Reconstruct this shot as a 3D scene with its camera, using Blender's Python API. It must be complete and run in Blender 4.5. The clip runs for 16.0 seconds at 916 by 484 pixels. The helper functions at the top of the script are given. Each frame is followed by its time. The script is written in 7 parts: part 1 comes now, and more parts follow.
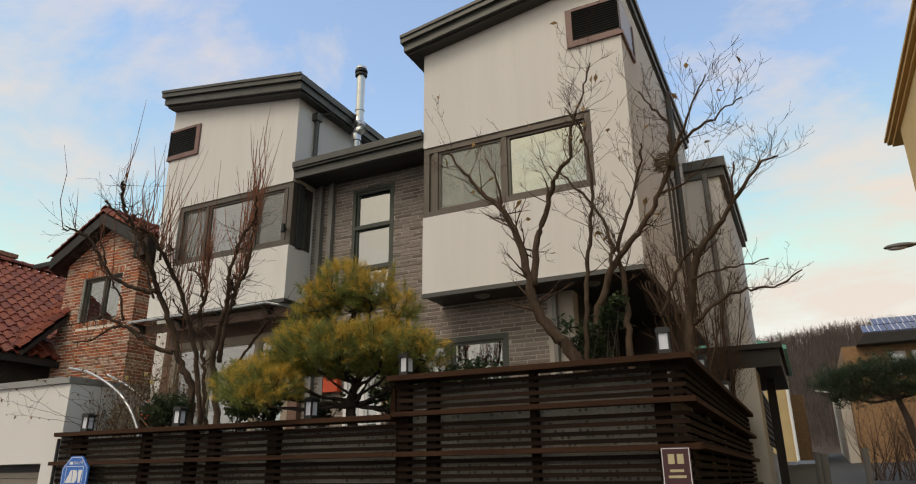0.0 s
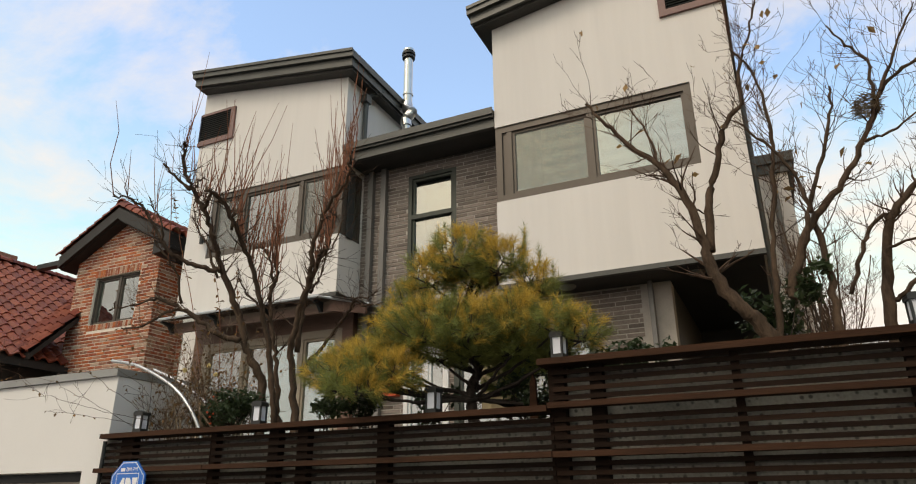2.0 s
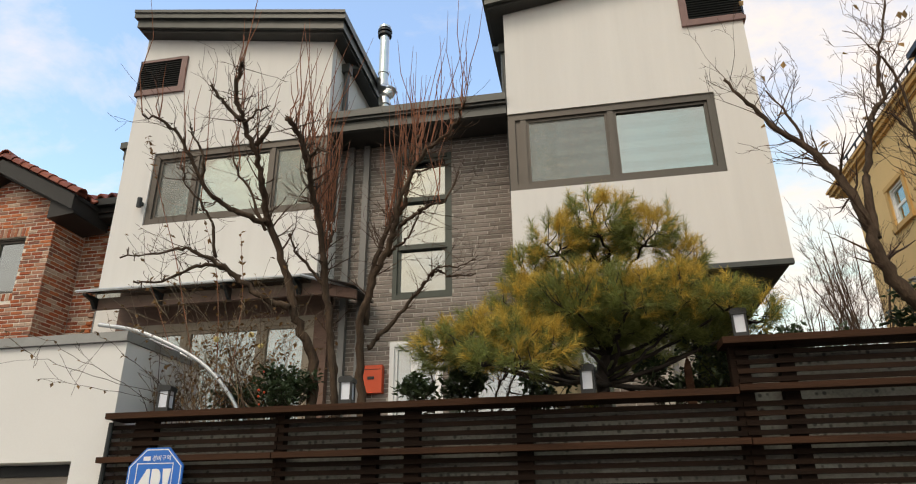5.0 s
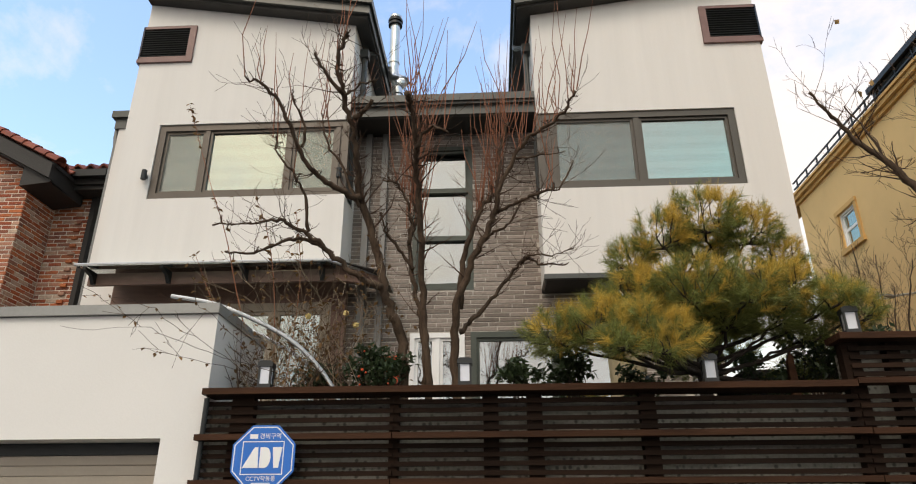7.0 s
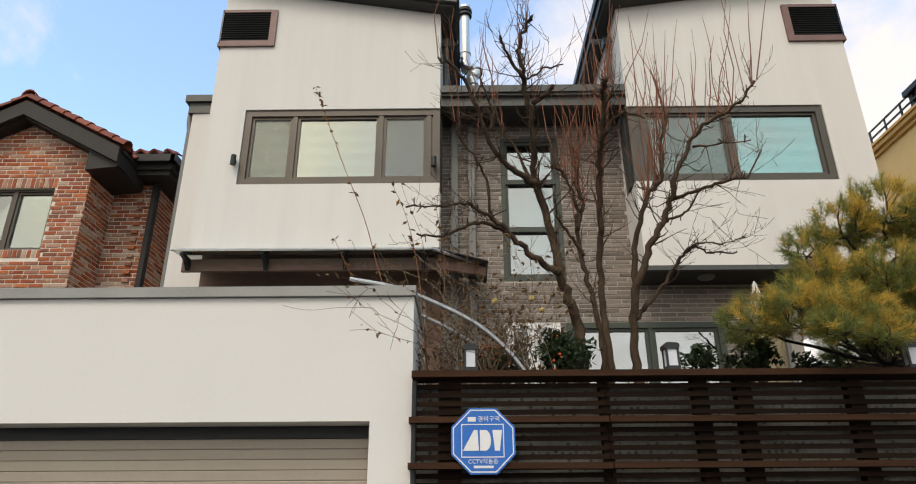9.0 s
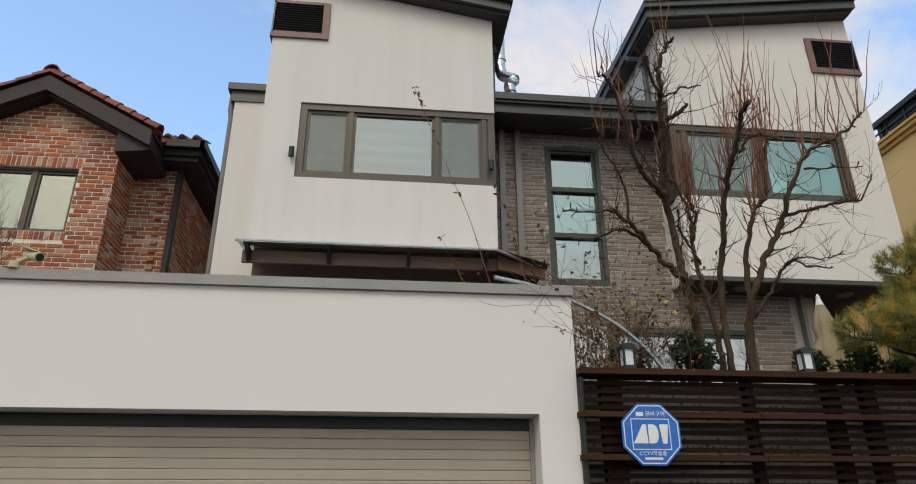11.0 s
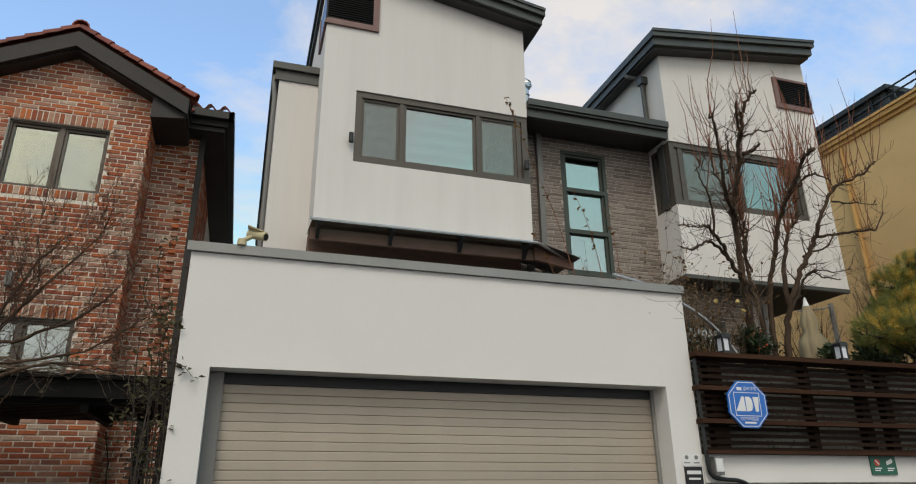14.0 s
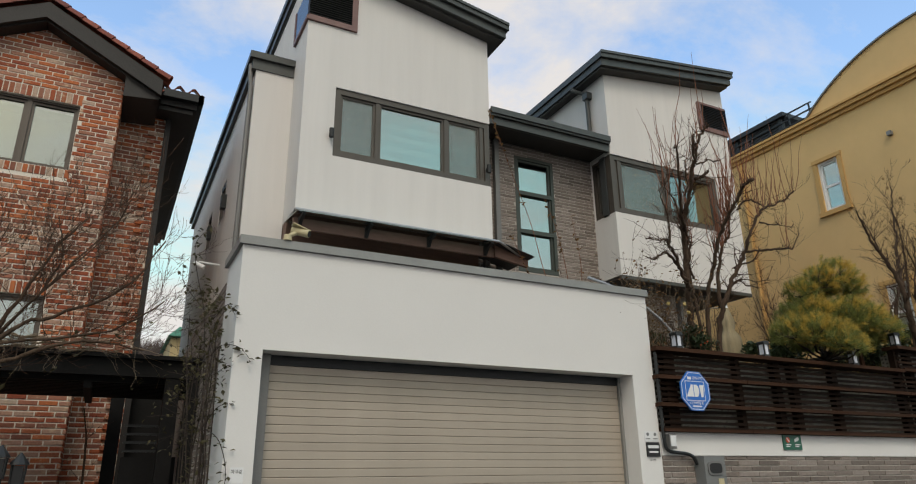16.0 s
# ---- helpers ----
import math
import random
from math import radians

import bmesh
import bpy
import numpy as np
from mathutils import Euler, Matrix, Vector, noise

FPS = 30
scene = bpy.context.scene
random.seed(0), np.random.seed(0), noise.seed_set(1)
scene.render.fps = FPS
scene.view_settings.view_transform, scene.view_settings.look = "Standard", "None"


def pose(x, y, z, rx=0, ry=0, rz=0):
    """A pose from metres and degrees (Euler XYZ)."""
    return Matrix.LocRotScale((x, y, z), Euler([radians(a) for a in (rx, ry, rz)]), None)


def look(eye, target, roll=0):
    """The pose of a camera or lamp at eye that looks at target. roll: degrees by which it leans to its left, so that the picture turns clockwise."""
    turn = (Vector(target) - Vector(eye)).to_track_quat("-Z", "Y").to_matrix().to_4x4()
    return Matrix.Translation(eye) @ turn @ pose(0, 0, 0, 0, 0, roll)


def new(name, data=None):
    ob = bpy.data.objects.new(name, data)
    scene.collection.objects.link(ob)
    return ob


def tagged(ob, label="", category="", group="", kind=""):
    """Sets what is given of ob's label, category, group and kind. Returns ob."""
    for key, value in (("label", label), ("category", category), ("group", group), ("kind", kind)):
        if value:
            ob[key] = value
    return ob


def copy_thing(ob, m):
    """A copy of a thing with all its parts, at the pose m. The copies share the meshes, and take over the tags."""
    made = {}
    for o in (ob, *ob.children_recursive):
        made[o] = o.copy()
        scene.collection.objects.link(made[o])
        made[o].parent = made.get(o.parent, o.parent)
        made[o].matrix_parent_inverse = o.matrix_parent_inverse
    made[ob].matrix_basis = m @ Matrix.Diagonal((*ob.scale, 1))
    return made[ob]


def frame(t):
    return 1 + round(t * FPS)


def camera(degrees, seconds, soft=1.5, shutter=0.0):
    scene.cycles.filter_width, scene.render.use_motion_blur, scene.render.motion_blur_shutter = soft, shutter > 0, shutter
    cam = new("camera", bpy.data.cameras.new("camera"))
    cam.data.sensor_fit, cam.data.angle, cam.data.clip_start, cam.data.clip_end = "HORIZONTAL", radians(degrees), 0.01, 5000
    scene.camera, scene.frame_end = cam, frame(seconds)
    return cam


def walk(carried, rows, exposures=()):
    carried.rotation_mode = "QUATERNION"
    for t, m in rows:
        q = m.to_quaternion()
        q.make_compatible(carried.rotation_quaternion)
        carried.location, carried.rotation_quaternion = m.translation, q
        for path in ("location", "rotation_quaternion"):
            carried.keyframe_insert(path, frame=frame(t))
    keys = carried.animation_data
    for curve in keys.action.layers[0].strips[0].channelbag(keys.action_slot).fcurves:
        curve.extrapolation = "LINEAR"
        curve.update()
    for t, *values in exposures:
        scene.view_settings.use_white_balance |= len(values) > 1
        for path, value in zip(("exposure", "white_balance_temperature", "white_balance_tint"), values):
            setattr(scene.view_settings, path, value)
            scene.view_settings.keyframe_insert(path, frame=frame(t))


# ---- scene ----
cam = camera(67.8, 16.0, soft=1.1)
PATH = [
    (0, (0.096, -0.024, 1.623), (-0.741, 1.67, 2.28), -0.5),
    (0.5, (-0.235, 0.103, 1.6), (-1.067, 1.793, 2.272), -0.5),
    (1, (-0.544, 0.191, 1.571), (-1.354, 1.886, 2.256), -0.4),
    (1.5, (-0.868, 0.29, 1.549), (-1.672, 1.982, 2.25), -0.5),
    (2, (-1.194, 0.336, 1.545), (-1.983, 2.029, 2.259), -0.4),
    (2.5, (-1.515, 0.412, 1.539), (-2.282, 2.11, 2.267), -0.4),
    (3, (-1.86, 0.401, 1.497), (-2.599, 2.103, 2.243), -0.2),
    (3.5, (-2.173, 0.435, 1.453), (-2.819, 2.172, 2.204), -0.3),
    (4, (-2.484, 0.431, 1.458), (-3.022, 2.202, 2.216), -0.4),
    (6.5, (-3.902, 0.326, 1.335), (-4.027, 2.164, 2.112), -0.4),
    (7, (-4.199, 0.316, 1.325), (-4.29, 2.156, 2.105), -0.2),
    (7.5, (-4.49, 0.328, 1.302), (-4.552, 2.173, 2.073), -0.3),
    (8, (-4.79, 0.315, 1.269), (-4.846, 2.16, 2.041), -0.3),
    (8.5, (-5.129, 0.318, 1.258), (-5.16, 2.162, 2.029), -0.3),
    (9, (-5.467, 0.315, 1.266), (-5.48, 2.16, 2.038), -0.3),
    (9.5, (-5.814, 0.308, 1.252), (-5.801, 2.153, 2.023), -0.3),
    (12, (-7.443, 0.121, 1.15), (-7.07, 1.929, 1.921), -0.4),
    (12.5, (-7.762, 0.053, 1.111), (-7.311, 1.85, 1.864), -0.5),
    (13, (-8.121, -0.059, 1.076), (-7.628, 1.729, 1.823), -0.4),
    (13.5, (-8.443, -0.12, 1.052), (-7.908, 1.667, 1.773), -0.5),
    (14, (-8.77, -0.162, 1.067), (-8.204, 1.622, 1.771), -0.5),
    (14.5, (-9.067, -0.228, 1.049), (-8.454, 1.546, 1.741), -0.5),
    (15, (-9.331, -0.279, 1.039), (-8.638, 1.47, 1.718), -0.6),
    (15.5, (-9.605, -0.399, 1.016), (-8.828, 1.318, 1.686), -0.6),
    (16, (-9.788, -0.436, 0.99), (-8.932, 1.248, 1.647), -0.7),
]
walk(cam, [(t, look(eye, target, roll)) for t, eye, target, roll in PATH],
     exposures=[(0.0, 0.12, 7700, 15), (1.0, 0.34, 7750, 15), (4.0, 0.46, 7600, 13), (7.0, 0.61, 7300, 15), (8.7, 0.58, 7200, 14), (9.5, 0.43, 7080, 12), (12.0, 0.23, 6900, 11), (16.0, 0.17, 6900, 11)])

# ---- light ----
SUN_EL, SUN_AZ = 50.0, 201.0       # degrees; azimuth clockwise from +y
world = bpy.data.worlds.new("sky")
scene.world = world
world.use_nodes = True
wn, wl = world.node_tree.nodes, world.node_tree.links
wn.clear()
w_out = wn.new("ShaderNodeOutputWorld")
w_bg = wn.new("ShaderNodeBackground")
w_sky = wn.new("ShaderNodeTexSky")
w_sky.sky_type = "NISHITA"
w_sky.sun_disc = False
w_sky.sun_elevation = radians(SUN_EL)
w_sky.sun_rotation = radians(SUN_AZ)
w_sky.air_density, w_sky.dust_density, w_sky.ozone_density = 1.1, 0.6, 1.0
w_co = wn.new("ShaderNodeTexCoord")
w_sep = wn.new("ShaderNodeSeparateXYZ")
wl.new(w_co.outputs["Generated"], w_sep.inputs[0])
w_up = wn.new("ShaderNodeMath"); w_up.operation = "MAXIMUM"; w_up.inputs[1].default_value = 0.02
wl.new(w_sep.outputs[2], w_up.inputs[0])
w_add = wn.new("ShaderNodeMath"); w_add.operation = "ADD"; w_add.inputs[1].default_value = 0.22
wl.new(w_up.outputs[0], w_add.inputs[0])
w_div = wn.new("ShaderNodeVectorMath"); w_div.operation = "DIVIDE"
w_com = wn.new("ShaderNodeCombineXYZ")
for i in range(3):
    wl.new(w_add.outputs[0], w_com.inputs[i])
wl.new(w_co.outputs["Generated"], w_div.inputs[0])
wl.new(w_com.outputs[0], w_div.inputs[1])
w_map = wn.new("ShaderNodeMapping")
w_map.inputs["Location"].default_value = (0.35, 0.9, 0.0)
w_map.inputs["Scale"].default_value = (1.0, 1.25, 0.0)
w_map.inputs["Rotation"].default_value = (0, 0, radians(25))
wl.new(w_div.outputs[0], w_map.inputs[0])
w_n1 = wn.new("ShaderNodeTexNoise")
w_n1.inputs["Scale"].default_value = 2.3
w_n1.inputs["Detail"].default_value = 9
w_n1.inputs["Roughness"].default_value = 0.62
w_n1.inputs["Distortion"].default_value = 0.25
wl.new(w_map.outputs[0], w_n1.inputs["Vector"])
w_rp = wn.new("ShaderNodeValToRGB")
w_rp.color_ramp.elements[0].position = 0.43
w_rp.color_ramp.elements[0].color = (0.05, 0.05, 0.05, 1)
w_rp.color_ramp.elements[1].position = 0.69
w_rp.color_ramp.elements[1].color = (0.95, 0.95, 0.95, 1)
w_last = w_n1.outputs["Fac"]
for heading, rise, amount, tight in ((60, 34, 0.13, 6), (-36, 37, 0.3, 8), (-26, 20, 0.12, 5), (33, 40, -0.34, 7), (-62, 40, -0.30, 6), (9, 28, -0.2, 7), (-3, 30, 0.07, 8), (152, 28, 0.34, 4), (-152, 28, -0.14, 4), (180, 65, 0.1, 3), (-2, 12, 0.2, 12)):
    # cloud banks: each gathers or thins the cover round one heading (degrees left of +y) and elevation
    w_dot = wn.new("ShaderNodeVectorMath"); w_dot.operation = "DOT_PRODUCT"
    h_, r_ = radians(heading), radians(rise)
    w_dot.inputs[1].default_value = (-math.sin(h_) * math.cos(r_), math.cos(h_) * math.cos(r_), math.sin(r_))
    wl.new(w_co.outputs["Generated"], w_dot.inputs[0])
    w_pos = wn.new("ShaderNodeMath"); w_pos.operation = "MAXIMUM"; w_pos.inputs[1].default_value = 0.0
    wl.new(w_dot.outputs["Value"], w_pos.inputs[0])
    w_pow = wn.new("ShaderNodeMath"); w_pow.operation = "POWER"; w_pow.inputs[1].default_value = tight * 3
    wl.new(w_pos.outputs[0], w_pow.inputs[0])
    w_acc = wn.new("ShaderNodeMath"); w_acc.operation = "MULTIPLY_ADD"; w_acc.inputs[1].default_value = amount * 0.62
    wl.new(w_pow.outputs[0], w_acc.inputs[0])
    wl.new(w_last, w_acc.inputs[2])
    w_last = w_acc.outputs[0]
wl.new(w_last, w_rp.inputs[0])
w_gain = wn.new("ShaderNodeVectorMath"); w_gain.operation = "MULTIPLY"
w_gain.inputs[1].default_value = (0.232, 0.268, 0.283)
wl.new(w_sky.outputs[0], w_gain.inputs[0])
w_cap = wn.new("ShaderNodeVectorMath"); w_cap.operation = "MINIMUM"     # thin high cloud veils the glow round the sun
w_cap.inputs[1].default_value = (0.85, 0.88, 0.92)
wl.new(w_gain.outputs[0], w_cap.inputs[0])
w_mix = wn.new("ShaderNodeMixRGB")
w_sun = wn.new("ShaderNodeVectorMath"); w_sun.operation = "DOT_PRODUCT"   # cloud glows where the veiled sun stands behind it
w_sun.inputs[1].default_value = (math.sin(radians(SUN_AZ)) * math.cos(radians(30)), math.cos(radians(SUN_AZ)) * math.cos(radians(30)), math.sin(radians(30)))
wl.new(w_co.outputs["Generated"], w_sun.inputs[0])
w_spos = wn.new("ShaderNodeMath"); w_spos.operation = "MAXIMUM"; w_spos.inputs[1].default_value = 0.0
wl.new(w_sun.outputs["Value"], w_spos.inputs[0])
w_spow = wn.new("ShaderNodeMath"); w_spow.operation = "POWER"; w_spow.inputs[1].default_value = 36.0
wl.new(w_spos.outputs[0], w_spow.inputs[0])
w_cloud = wn.new("ShaderNodeMixRGB")
w_cloud.inputs[1].default_value = (0.71, 0.70, 0.70, 1)
w_cloud.inputs[2].default_value = (1.3, 1.2, 0.95, 1)
wl.new(w_spow.outputs[0], w_cloud.inputs[0])
wl.new(w_cloud.outputs[0], w_mix.inputs[2])
wl.new(w_rp.outputs[0], w_mix.inputs[0])
wl.new(w_cap.outputs[0], w_mix.inputs[1])
wl.new(w_mix.outputs[0], w_bg.inputs[0])
w_bg.inputs[1].default_value = 1.0
wl.new(w_bg.outputs[0], w_out.inputs[0])

sun = new("sun", bpy.data.lights.new("sun", "SUN"))
sun.data.energy, sun.data.angle, sun.data.color = 1.05, radians(24), (1.0, 0.94, 0.85)
az, el = radians(SUN_AZ), radians(SUN_EL)
sun.matrix_basis = look((0, 0, 30), (-math.sin(az) * math.cos(el), -math.cos(az) * math.cos(el), 30 - math.sin(el)))


# ---- materials ----
def mat(name, base, rough=0.8, metal=0.0, var=0.15, scale=3.0, bump=0.15, grain=60.0, spec=0.4, dark=None, piece=0.0, streak=False):
    """A procedural material: stains at one scale, grain and relief at a finer one, and a shift from piece to piece."""
    m = bpy.data.materials.new(name)
    m.use_nodes = True
    n, l = m.node_tree.nodes, m.node_tree.links
    b = n["Principled BSDF"]
    b.inputs["Roughness"].default_value = rough
    b.inputs["Metallic"].default_value = metal
    b.inputs["Specular IOR Level"].default_value = spec
    co = n.new("ShaderNodeTexCoord")
    mp = n.new("ShaderNodeMapping")
    if streak:
        mp.inputs["Scale"].default_value = streak
    l.new(co.outputs["Object"], mp.inputs[0])
    n1 = n.new("ShaderNodeTexNoise")
    n1.inputs["Scale"].default_value, n1.inputs["Detail"].default_value, n1.inputs["Roughness"].default_value = scale, 6, 0.6
    n2 = n.new("ShaderNodeTexNoise")
    n2.inputs["Scale"].default_value, n2.inputs["Detail"].default_value = grain, 4
    for k in (n1, n2):
        l.new(mp.outputs[0], k.inputs["Vector"])
    rp = n.new("ShaderNodeValToRGB")
    d = dark or tuple(c * (1 - var * 2) for c in base)
    rp.color_ramp.elements[0].position, rp.color_ramp.elements[1].position = 0.3, 0.68
    rp.color_ramp.elements[0].color = (*d, 1)
    rp.color_ramp.elements[1].color = (*base, 1)
    mx = n.new("ShaderNodeMath"); mx.operation = "MULTIPLY_ADD"
    mx.inputs[1].default_value = 0.28
    l.new(n2.outputs["Fac"], mx.inputs[0])
    sc = n.new("ShaderNodeMath"); sc.operation = "MULTIPLY"; sc.inputs[1].default_value = 0.72
    l.new(n1.outputs["Fac"], sc.inputs[0])
    l.new(sc.outputs[0], mx.inputs[2])
    l.new(mx.outputs[0], rp.inputs[0])
    col = rp.outputs[0]
    if piece:
        oi = n.new("ShaderNodeObjectInfo")
        ge = n.new("ShaderNodeNewGeometry")
        ad = n.new("ShaderNodeMath"); ad.operation = "ADD"
        fr = n.new("ShaderNodeMath"); fr.operation = "FRACT"
        l.new(oi.outputs["Random"], ad.inputs[0])
        l.new(ge.outputs["Random Per Island"], ad.inputs[1])
        l.new(ad.outputs[0], fr.inputs[0])
        mr = n.new("ShaderNodeMapRange")
        mr.inputs["To Min"].default_value, mr.inputs["To Max"].default_value = 1 - piece, 1 + piece
        l.new(fr.outputs[0], mr.inputs[0])
        hs = n.new("ShaderNodeHueSaturation")
        l.new(mr.outputs[0], hs.inputs["Value"])
        l.new(col, hs.inputs["Color"])
        col = hs.outputs[0]
    l.new(col, b.inputs["Base Color"])
    if bump:
        bp = n.new("ShaderNodeBump")
        bp.inputs["Strength"].default_value, bp.inputs["Distance"].default_value = bump, 0.01
        l.new(n2.outputs["Fac"], bp.inputs["Height"])
        l.new(bp.outputs[0], b.inputs["Normal"])
    return m


def ramp_pieces(name, stops, rough=0.85, grain=40.0, bump=0.4, blotch=None, spread=(0.54, 0.70)):
    """Bricks and tiles: each piece takes its own colour from a ramp, with a mottled face."""
    m = bpy.data.materials.new(name)
    m.use_nodes = True
    n, l = m.node_tree.nodes, m.node_tree.links
    b = n["Principled BSDF"]
    b.inputs["Roughness"].default_value = rough
    b.inputs["Specular IOR Level"].default_value = 0.25
    oi, ge = n.new("ShaderNodeObjectInfo"), n.new("ShaderNodeNewGeometry")
    ad = n.new("ShaderNodeMath"); ad.operation = "ADD"
    fr = n.new("ShaderNodeMath"); fr.operation = "FRACT"
    l.new(oi.outputs["Random"], ad.inputs[0]); l.new(ge.outputs["Random Per Island"], ad.inputs[1]); l.new(ad.outputs[0], fr.inputs[0])
    rp = n.new("ShaderNodeValToRGB")
    els = rp.color_ramp.elements
    while len(els) < len(stops):
        els.new(0.5)
    for e, (p, c) in zip(els, stops):
        e.position, e.color = p, (*c, 1)
    l.new(fr.outputs[0], rp.inputs[0])
    ns = n.new("ShaderNodeTexNoise"); ns.inputs["Scale"].default_value, ns.inputs["Detail"].default_value = grain, 6
    l.new(ge.outputs["Position"], ns.inputs["Vector"])
    col = rp.outputs[0]
    mm = n.new("ShaderNodeMixRGB"); mm.blend_type = "MULTIPLY"; mm.inputs[0].default_value = 0.55
    l.new(col, mm.inputs[1]); l.new(ns.outputs["Fac"], mm.inputs[2])
    col = mm.outputs[0]
    if blotch:
        n2 = n.new("ShaderNodeTexNoise"); n2.inputs["Scale"].default_value, n2.inputs["Detail"].default_value = 11.0, 7
        l.new(ge.outputs["Position"], n2.inputs["Vector"])
        r2 = n.new("ShaderNodeValToRGB")
        r2.color_ramp.elements[0].position, r2.color_ramp.elements[1].position = spread
        l.new(n2.outputs["Fac"], r2.inputs[0])
        m2 = n.new("ShaderNodeMixRGB"); m2.inputs[2].default_value = (*blotch, 1)
        l.new(r2.outputs[0], m2.inputs[0]); l.new(col, m2.inputs[1])
        col = m2.outputs[0]
    l.new(col, b.inputs["Base Color"])
    bp = n.new("ShaderNodeBump"); bp.inputs["Strength"].default_value, bp.inputs["Distance"].default_value = bump, 0.008
    l.new(ns.outputs["Fac"], bp.inputs["Height"]); l.new(bp.outputs[0], b.inputs["Normal"])
    return m


def glass(name, tint, mirror, rough=0.015, sheen=(0.93, 1.0, 0.97)):
    """A window pane: clear and tinted, with a mirror's gloss that grows at grazing angles."""
    m = bpy.data.materials.new(name)
    m.use_nodes = True
    n, l = m.node_tree.nodes, m.node_tree.links
    n.clear()
    out, mix = n.new("ShaderNodeOutputMaterial"), n.new("ShaderNodeMixShader")
    tr, gl, fr = n.new("ShaderNodeBsdfTransparent"), n.new("ShaderNodeBsdfGlossy"), n.new("ShaderNodeFresnel")
    tr.inputs[0].default_value = (*tint, 1)
    gl.inputs["Color"].default_value = (*sheen, 1)
    gl.inputs["Roughness"].default_value = rough
    fr.inputs[0].default_value = 1.5
    ma = n.new("ShaderNodeMath"); ma.operation = "MULTIPLY_ADD"; ma.inputs[1].default_value = 1.0; ma.inputs[2].default_value = mirror
    ma.use_clamp = True
    l.new(fr.outputs[0], ma.inputs[0]); l.new(ma.outputs[0], mix.inputs[0])
    l.new(tr.outputs[0], mix.inputs[1]); l.new(gl.outputs[0], mix.inputs[2]); l.new(mix.outputs[0], out.inputs[0])
    return m


def foliage(name, base, rough, **kw):
    """Thin leaves and needles: light also comes through them."""
    m = mat(name, base, rough, **kw)
    n, l = m.node_tree.nodes, m.node_tree.links
    b, out = n["Principled BSDF"], n["Material Output"]
    tr, mix = n.new("ShaderNodeBsdfTranslucent"), n.new("ShaderNodeMixShader")
    mix.inputs[0].default_value = 0.4
    l.new(b.inputs["Base Color"].links[0].from_socket, tr.inputs[0])
    l.new(b.outputs[0], mix.inputs[1]); l.new(tr.outputs[0], mix.inputs[2]); l.new(mix.outputs[0], out.inputs[0])
    return m


def sheer(name, base, cover):
    """A fine mesh: part cloth, part open."""
    m = mat(name, base, 0.9, var=0.08, scale=2, bump=0)
    n, l = m.node_tree.nodes, m.node_tree.links
    tr, mix = n.new("ShaderNodeBsdfTransparent"), n.new("ShaderNodeMixShader")
    mix.inputs[0].default_value = cover
    l.new(tr.outputs[0], mix.inputs[1]); l.new(n["Principled BSDF"].outputs[0], mix.inputs[2]); l.new(mix.outputs[0], n["Material Output"].inputs[0])
    return m


STUCCO = mat("white_stucco", (0.73, 0.705, 0.672), 0.9, var=0.048, scale=1.2, bump=0.2, grain=140, streak=(4.5, 4.5, 0.3))
GARAGE_STUCCO = mat("garage_stucco", (0.74, 0.72, 0.69), 0.9, var=0.035, scale=0.9, bump=0.07, grain=110)
TRIM = mat("dark_trim_metal", (0.085, 0.088, 0.082), 0.45, metal=0.3, var=0.12, scale=4, bump=0.05, grain=30)
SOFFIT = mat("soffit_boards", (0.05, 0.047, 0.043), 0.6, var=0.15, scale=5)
FRAME = mat("window_frame_bronze", (0.105, 0.09, 0.075), 0.4, metal=0.3, var=0.1, bump=0.03)
GREEN_FRAME = mat("window_frame_green_grey", (0.06, 0.07, 0.058), 0.45, metal=0.2, var=0.1, bump=0.03)
MAUVE = mat("louvre_frame_mauve", (0.22, 0.125, 0.11), 0.5, var=0.12, scale=8, bump=0.05)
BLACK = mat("black_metal", (0.022, 0.024, 0.024), 0.45, metal=0.2, var=0.15, bump=0.04)
PANEL_BLUE = mat("dark_blue_panel", (0.015, 0.02, 0.045), 0.25, var=0.1, bump=0.02)
STEEL = mat("flue_steel", (0.62, 0.62, 0.6), 0.28, metal=1.0, var=0.1, scale=6, bump=0.04, grain=20)
GALV = mat("galvanised_pipe", (0.5, 0.52, 0.53), 0.4, metal=0.8, var=0.12, scale=15)
PIPE = mat("downpipe_grey", (0.2, 0.195, 0.185), 0.5, metal=0.2, var=0.1)
COPING = mat("coping_grey_metal", (0.30, 0.30, 0.285), 0.5, metal=0.2, var=0.12, scale=3, bump=0.04)
TAN_FRAME = mat("tan_window_frame", (0.34, 0.28, 0.21), 0.5, var=0.1, scale=3, bump=0.03)
BROWN = mat("canopy_brown", (0.19, 0.105, 0.075), 0.6, var=0.15, scale=6, streak=(1, 6, 6))
GLASS = glass("window_glass", (0.52, 0.68, 0.70), 0.27, sheen=(0.95, 0.99, 0.97))
GLASS_DARK = glass("window_glass_bright_mirror", (0.45, 0.56, 0.58), 0.34, sheen=(0.95, 0.97, 0.95))
SCREEN = sheer("insect_screen_grey", (0.27, 0.28, 0.255), 0.26)
BLIND = mat("roller_blind", (0.22, 0.255, 0.255), 0.9, var=0.05, scale=2)
